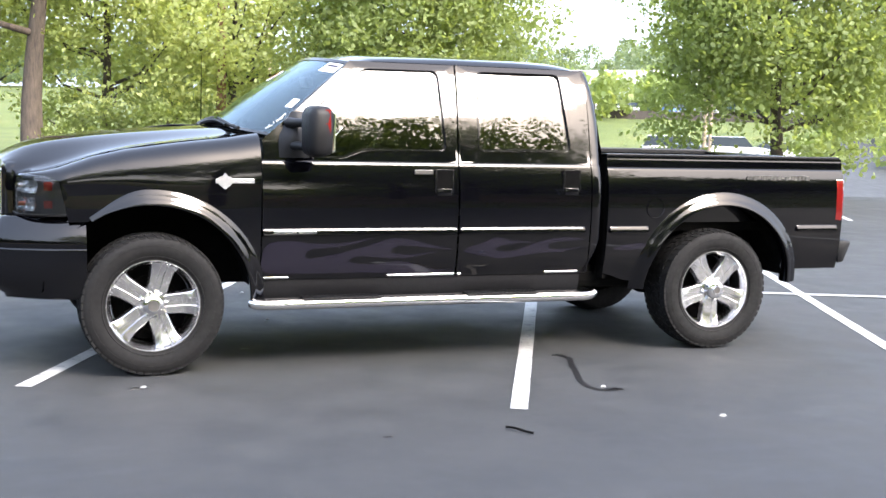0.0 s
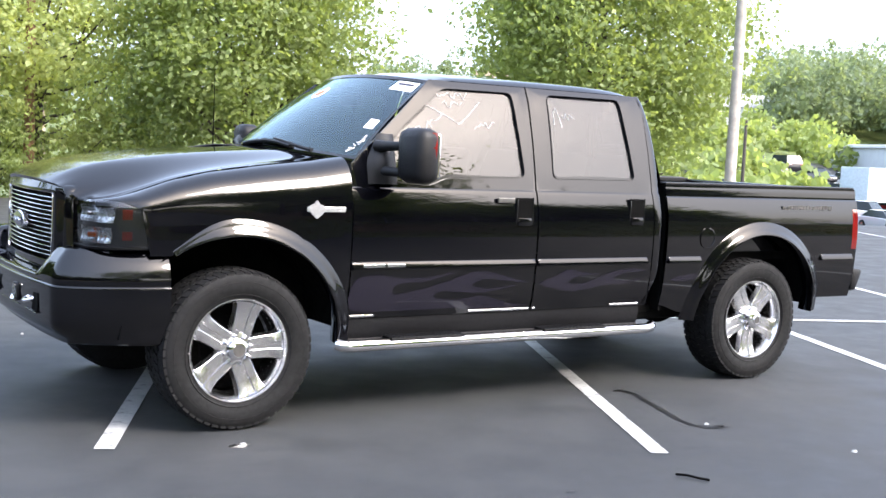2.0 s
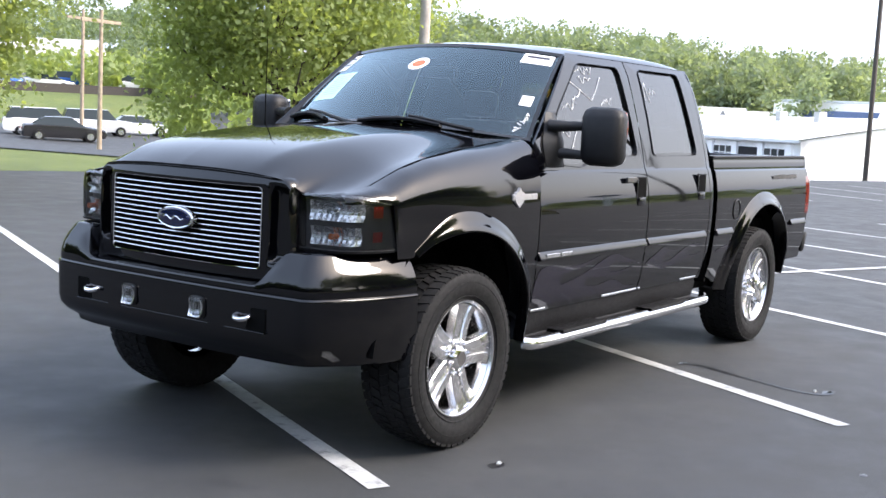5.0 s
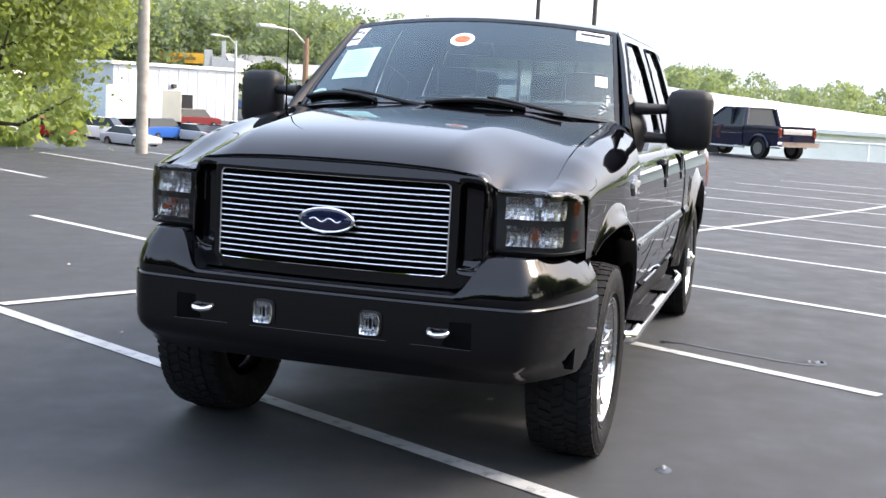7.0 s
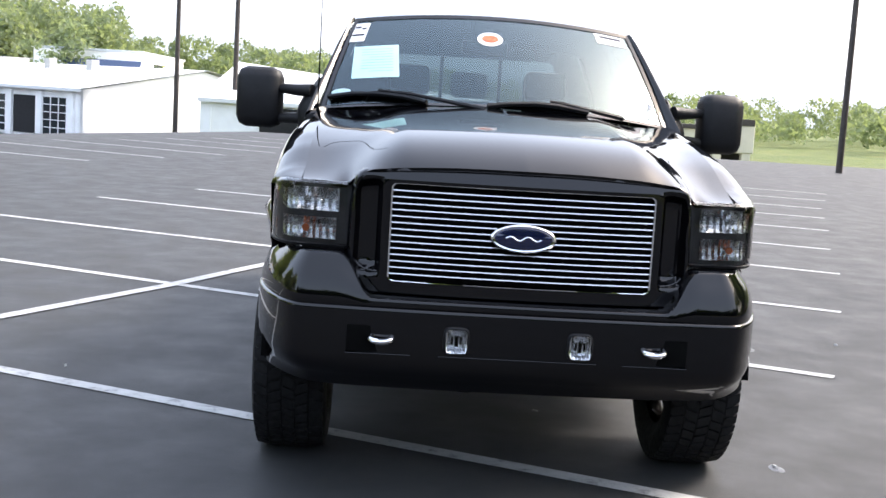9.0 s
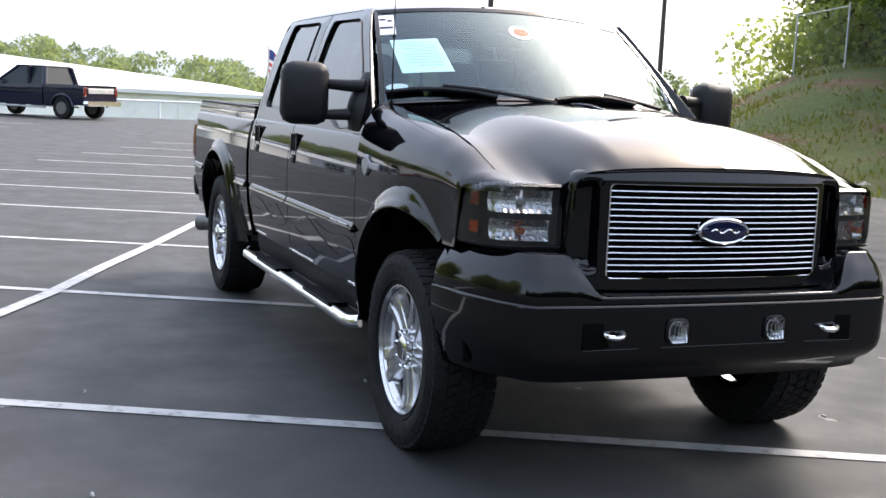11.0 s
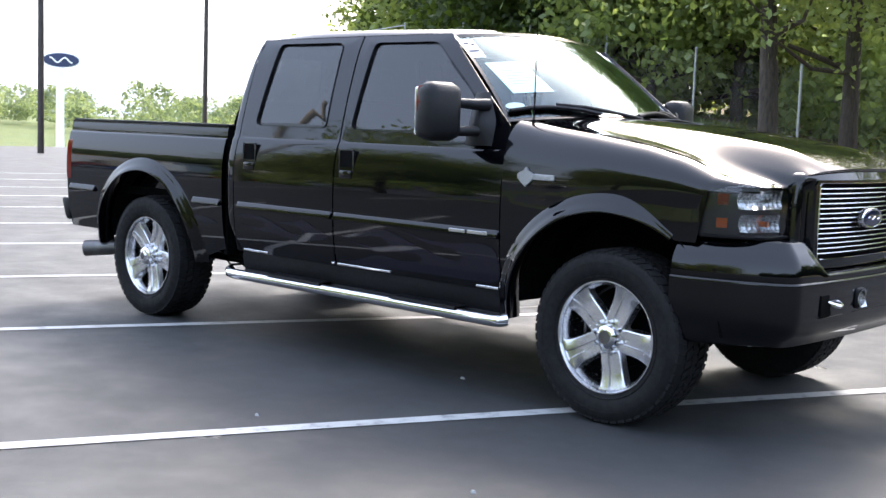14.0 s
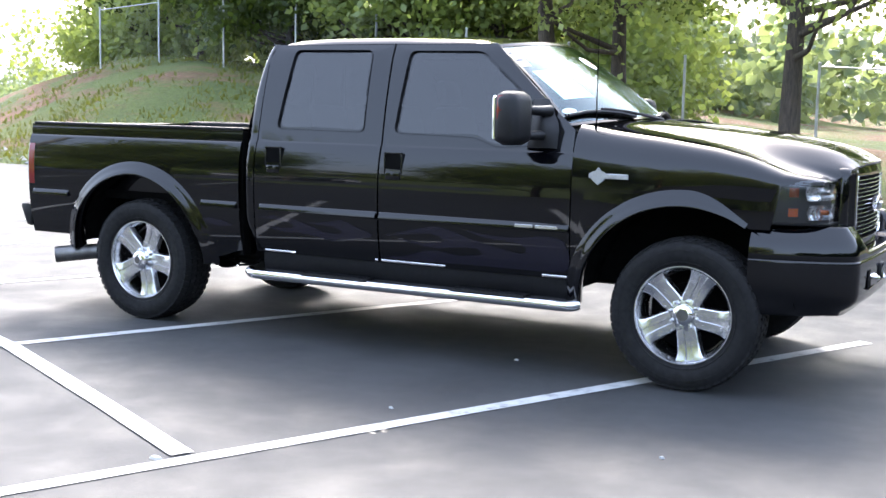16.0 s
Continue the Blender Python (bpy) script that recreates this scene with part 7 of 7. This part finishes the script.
for r, az0, n_ in ((93, 34.2, 4), (100, 34.6, 4), (106, 34.2, 4)):
    for k in range(n_):
        park(*by(az0 + 1.7 * k, r + rnd.uniform(-1, 1)), rnd.choice([WHITE_C, WHITE_C, RED_C, SILVER_C, MAROON, WHITE_C, BLACK_C]), rnd.choice(["sedan", "sedan", "wagon"]), 70 + rnd.uniform(-4, 4) + (180 if rnd.random() < 0.4 else 0))
park(*by(54.6, 74, (-3.9, -4.7)), WHITE_C, "wagon", 150)
park(*by(53.8, 70, (-3.9, -4.7)), BLACK_C, "sedan", 150)
park(*by(52.2, 80, (-3.9, -4.7)), SILVER_C, "wagon", 150)
park(*by(50.3, 84, (-3.9, -4.7)), WHITE_C, "sedan", 150)
park(60.0, -31.0, WHITE_C, "sedan", 60)
park(65.0, -31.0, SILVER_C, "sedan", 60)
park(70.0, -31.5, WHITE_C, "sedan", 60)
# rows of pale cars on the terrace above the lawn
for k in range(26):
    az, r = 47.5 + 0.85 * k, rnd.choice([114, 120, 127])
    park(r * math.cos(radians(az)), r * math.sin(radians(az)), rnd.choice([WHITE_C, WHITE_C, SILVER_C, WHITE_C, BLUE_C]), rnd.choice(["sedan", "wagon"]), az + rnd.choice([80, 0, 10]))

# dark blue pickup by the lot's far edge
BLUE_P = car_paint("navy_paint", (0.006, 0.008, 0.024))
far = thing("blue_pickup", "dark navy crew-cab pickup parked at the lot's far edge", "pickup truck", at=pose(42.0, 0.4, 0.0, 0, 0, 47))
def tub(profile, w, m, name, label=""):
    rows = [[(x, -w * 0.95, lo), (x, -w, (lo + hi) / 2), (x, -w * 0.97, hi), (x, 0, hi + 0.01), (x, w * 0.97, hi), (x, w, (lo + hi) / 2), (x, w * 0.95, lo), (x, 0, lo), (x, -w * 0.95, lo)] for x, lo, hi in profile]
    v, f = grid(rows)
    k = len(rows[0])
    f += [tuple(range(k - 1)), tuple(range((len(rows) - 1) * k, len(rows) * k - 1))]
    return link(name, v, f, m, far, label, smooth=True, sharp=40)
tub([(2.9, 0.55, 0.95), (2.85, 0.48, 1.05), (1.3, 0.45, 1.18), (-0.95, 0.45, 1.22)], 0.98, BLUE_P, "body")
tub([(-1.0, 0.50, 1.25), (-2.8, 0.52, 1.25)], 0.98, BLUE_P, "cargo_bed")
tub([(-2.8, 0.50, 0.68), (-3.0, 0.50, 0.68)], 0.98, CHROME, "rear_bumper", "chrome rear bumper")
cabin_ = [[(1.35, s * 0.92, 1.15), (0.35, s * 0.72, 1.86), (-0.85, s * 0.72, 1.86), (-1.0, s * 0.92, 1.2)] for s in (-1, 1)]
link("cab_glass", cabin_[0] + cabin_[1], [(0, 1, 2, 3), (4, 5, 6, 7), (0, 1, 5, 4), (2, 3, 7, 6)], PANE, far)
block("roof", (-0.88, -0.74, 1.84), (0.38, 0.74, 1.91), BLUE_P, far, bevel=0.03)
for s in (-1, 1):
    for name, a, b, r in (("front_pillar", (1.35, s * 0.90, 1.15), (0.35, s * 0.72, 1.86), 0.06), ("rear_pillar", (-1.0, s * 0.90, 1.18), (-0.86, s * 0.72, 1.86), 0.10)):
        bm = bmesh.new()
        rod(bm, a, b, r)
        part(name, bm, BLUE_P, far, smooth=True)
for s in (-1, 1):
    block("door_pillar", (-0.36, s * 0.83 - 0.10, 1.16), (-0.24, s * 0.83 + 0.10, 1.86), BLUE_P, far, bevel=0.01)
    block("tail_lamp", (-2.84, s * 0.90 - 0.08, 0.85), (-2.78, s * 0.90 + 0.08, 1.18), RED, far)
    block("side_step", (-1.1, s * 0.98 - 0.07, 0.36), (1.2, s * 0.98 + 0.07, 0.43), PALE_STEEL, far)
    for x in (1.85, -1.85):
        arch = [(x + 0.50 * math.cos(q), s * 0.99, 0.39 + 0.50 * math.sin(q)) for q in lin(0.1, 3.04, 14)]
        link("wheel_arch", *tube(arch, 0.055, 8), BLUE_P, far, smooth=True)
    block("door_handle", (-0.22, s * 0.985 - 0.02, 1.04), (-0.02, s * 0.985 + 0.02, 1.08), BLUE_P, far, bevel=0.01)
    block("mirror", (0.95, s * 1.10 - 0.10, 1.20), (1.08, s * 1.10 + 0.10, 1.42), BLUE_P, far)
block("tailgate_trim", (-2.84, -0.75, 0.95), (-2.80, 0.75, 1.15), PALE_STEEL, far)
for x in (1.85, -1.85):
    for y in (-0.88, 0.88):
        v, f = lathe([(0.0, -0.12), (0.24, -0.13), (0.25, -0.12), (0.38, -0.12), (0.39, 0.0), (0.38, 0.12), (0.25, 0.12), (0.24, 0.13), (0.0, 0.12)], 24)
        wh = link("wheel", [(a + x, b + y, d + 0.39) for a, b, d in v], f, RUBBER, far, smooth=True)
        link("rim", *join(*[([(x + 0.23 * math.cos(q), y + s * 0.133, 0.39 + 0.23 * math.sin(q)) for q in lin(0, 6.283, 18, False)], [tuple(range(18))]) for s in (-1, 1)]), STEEL, wh)
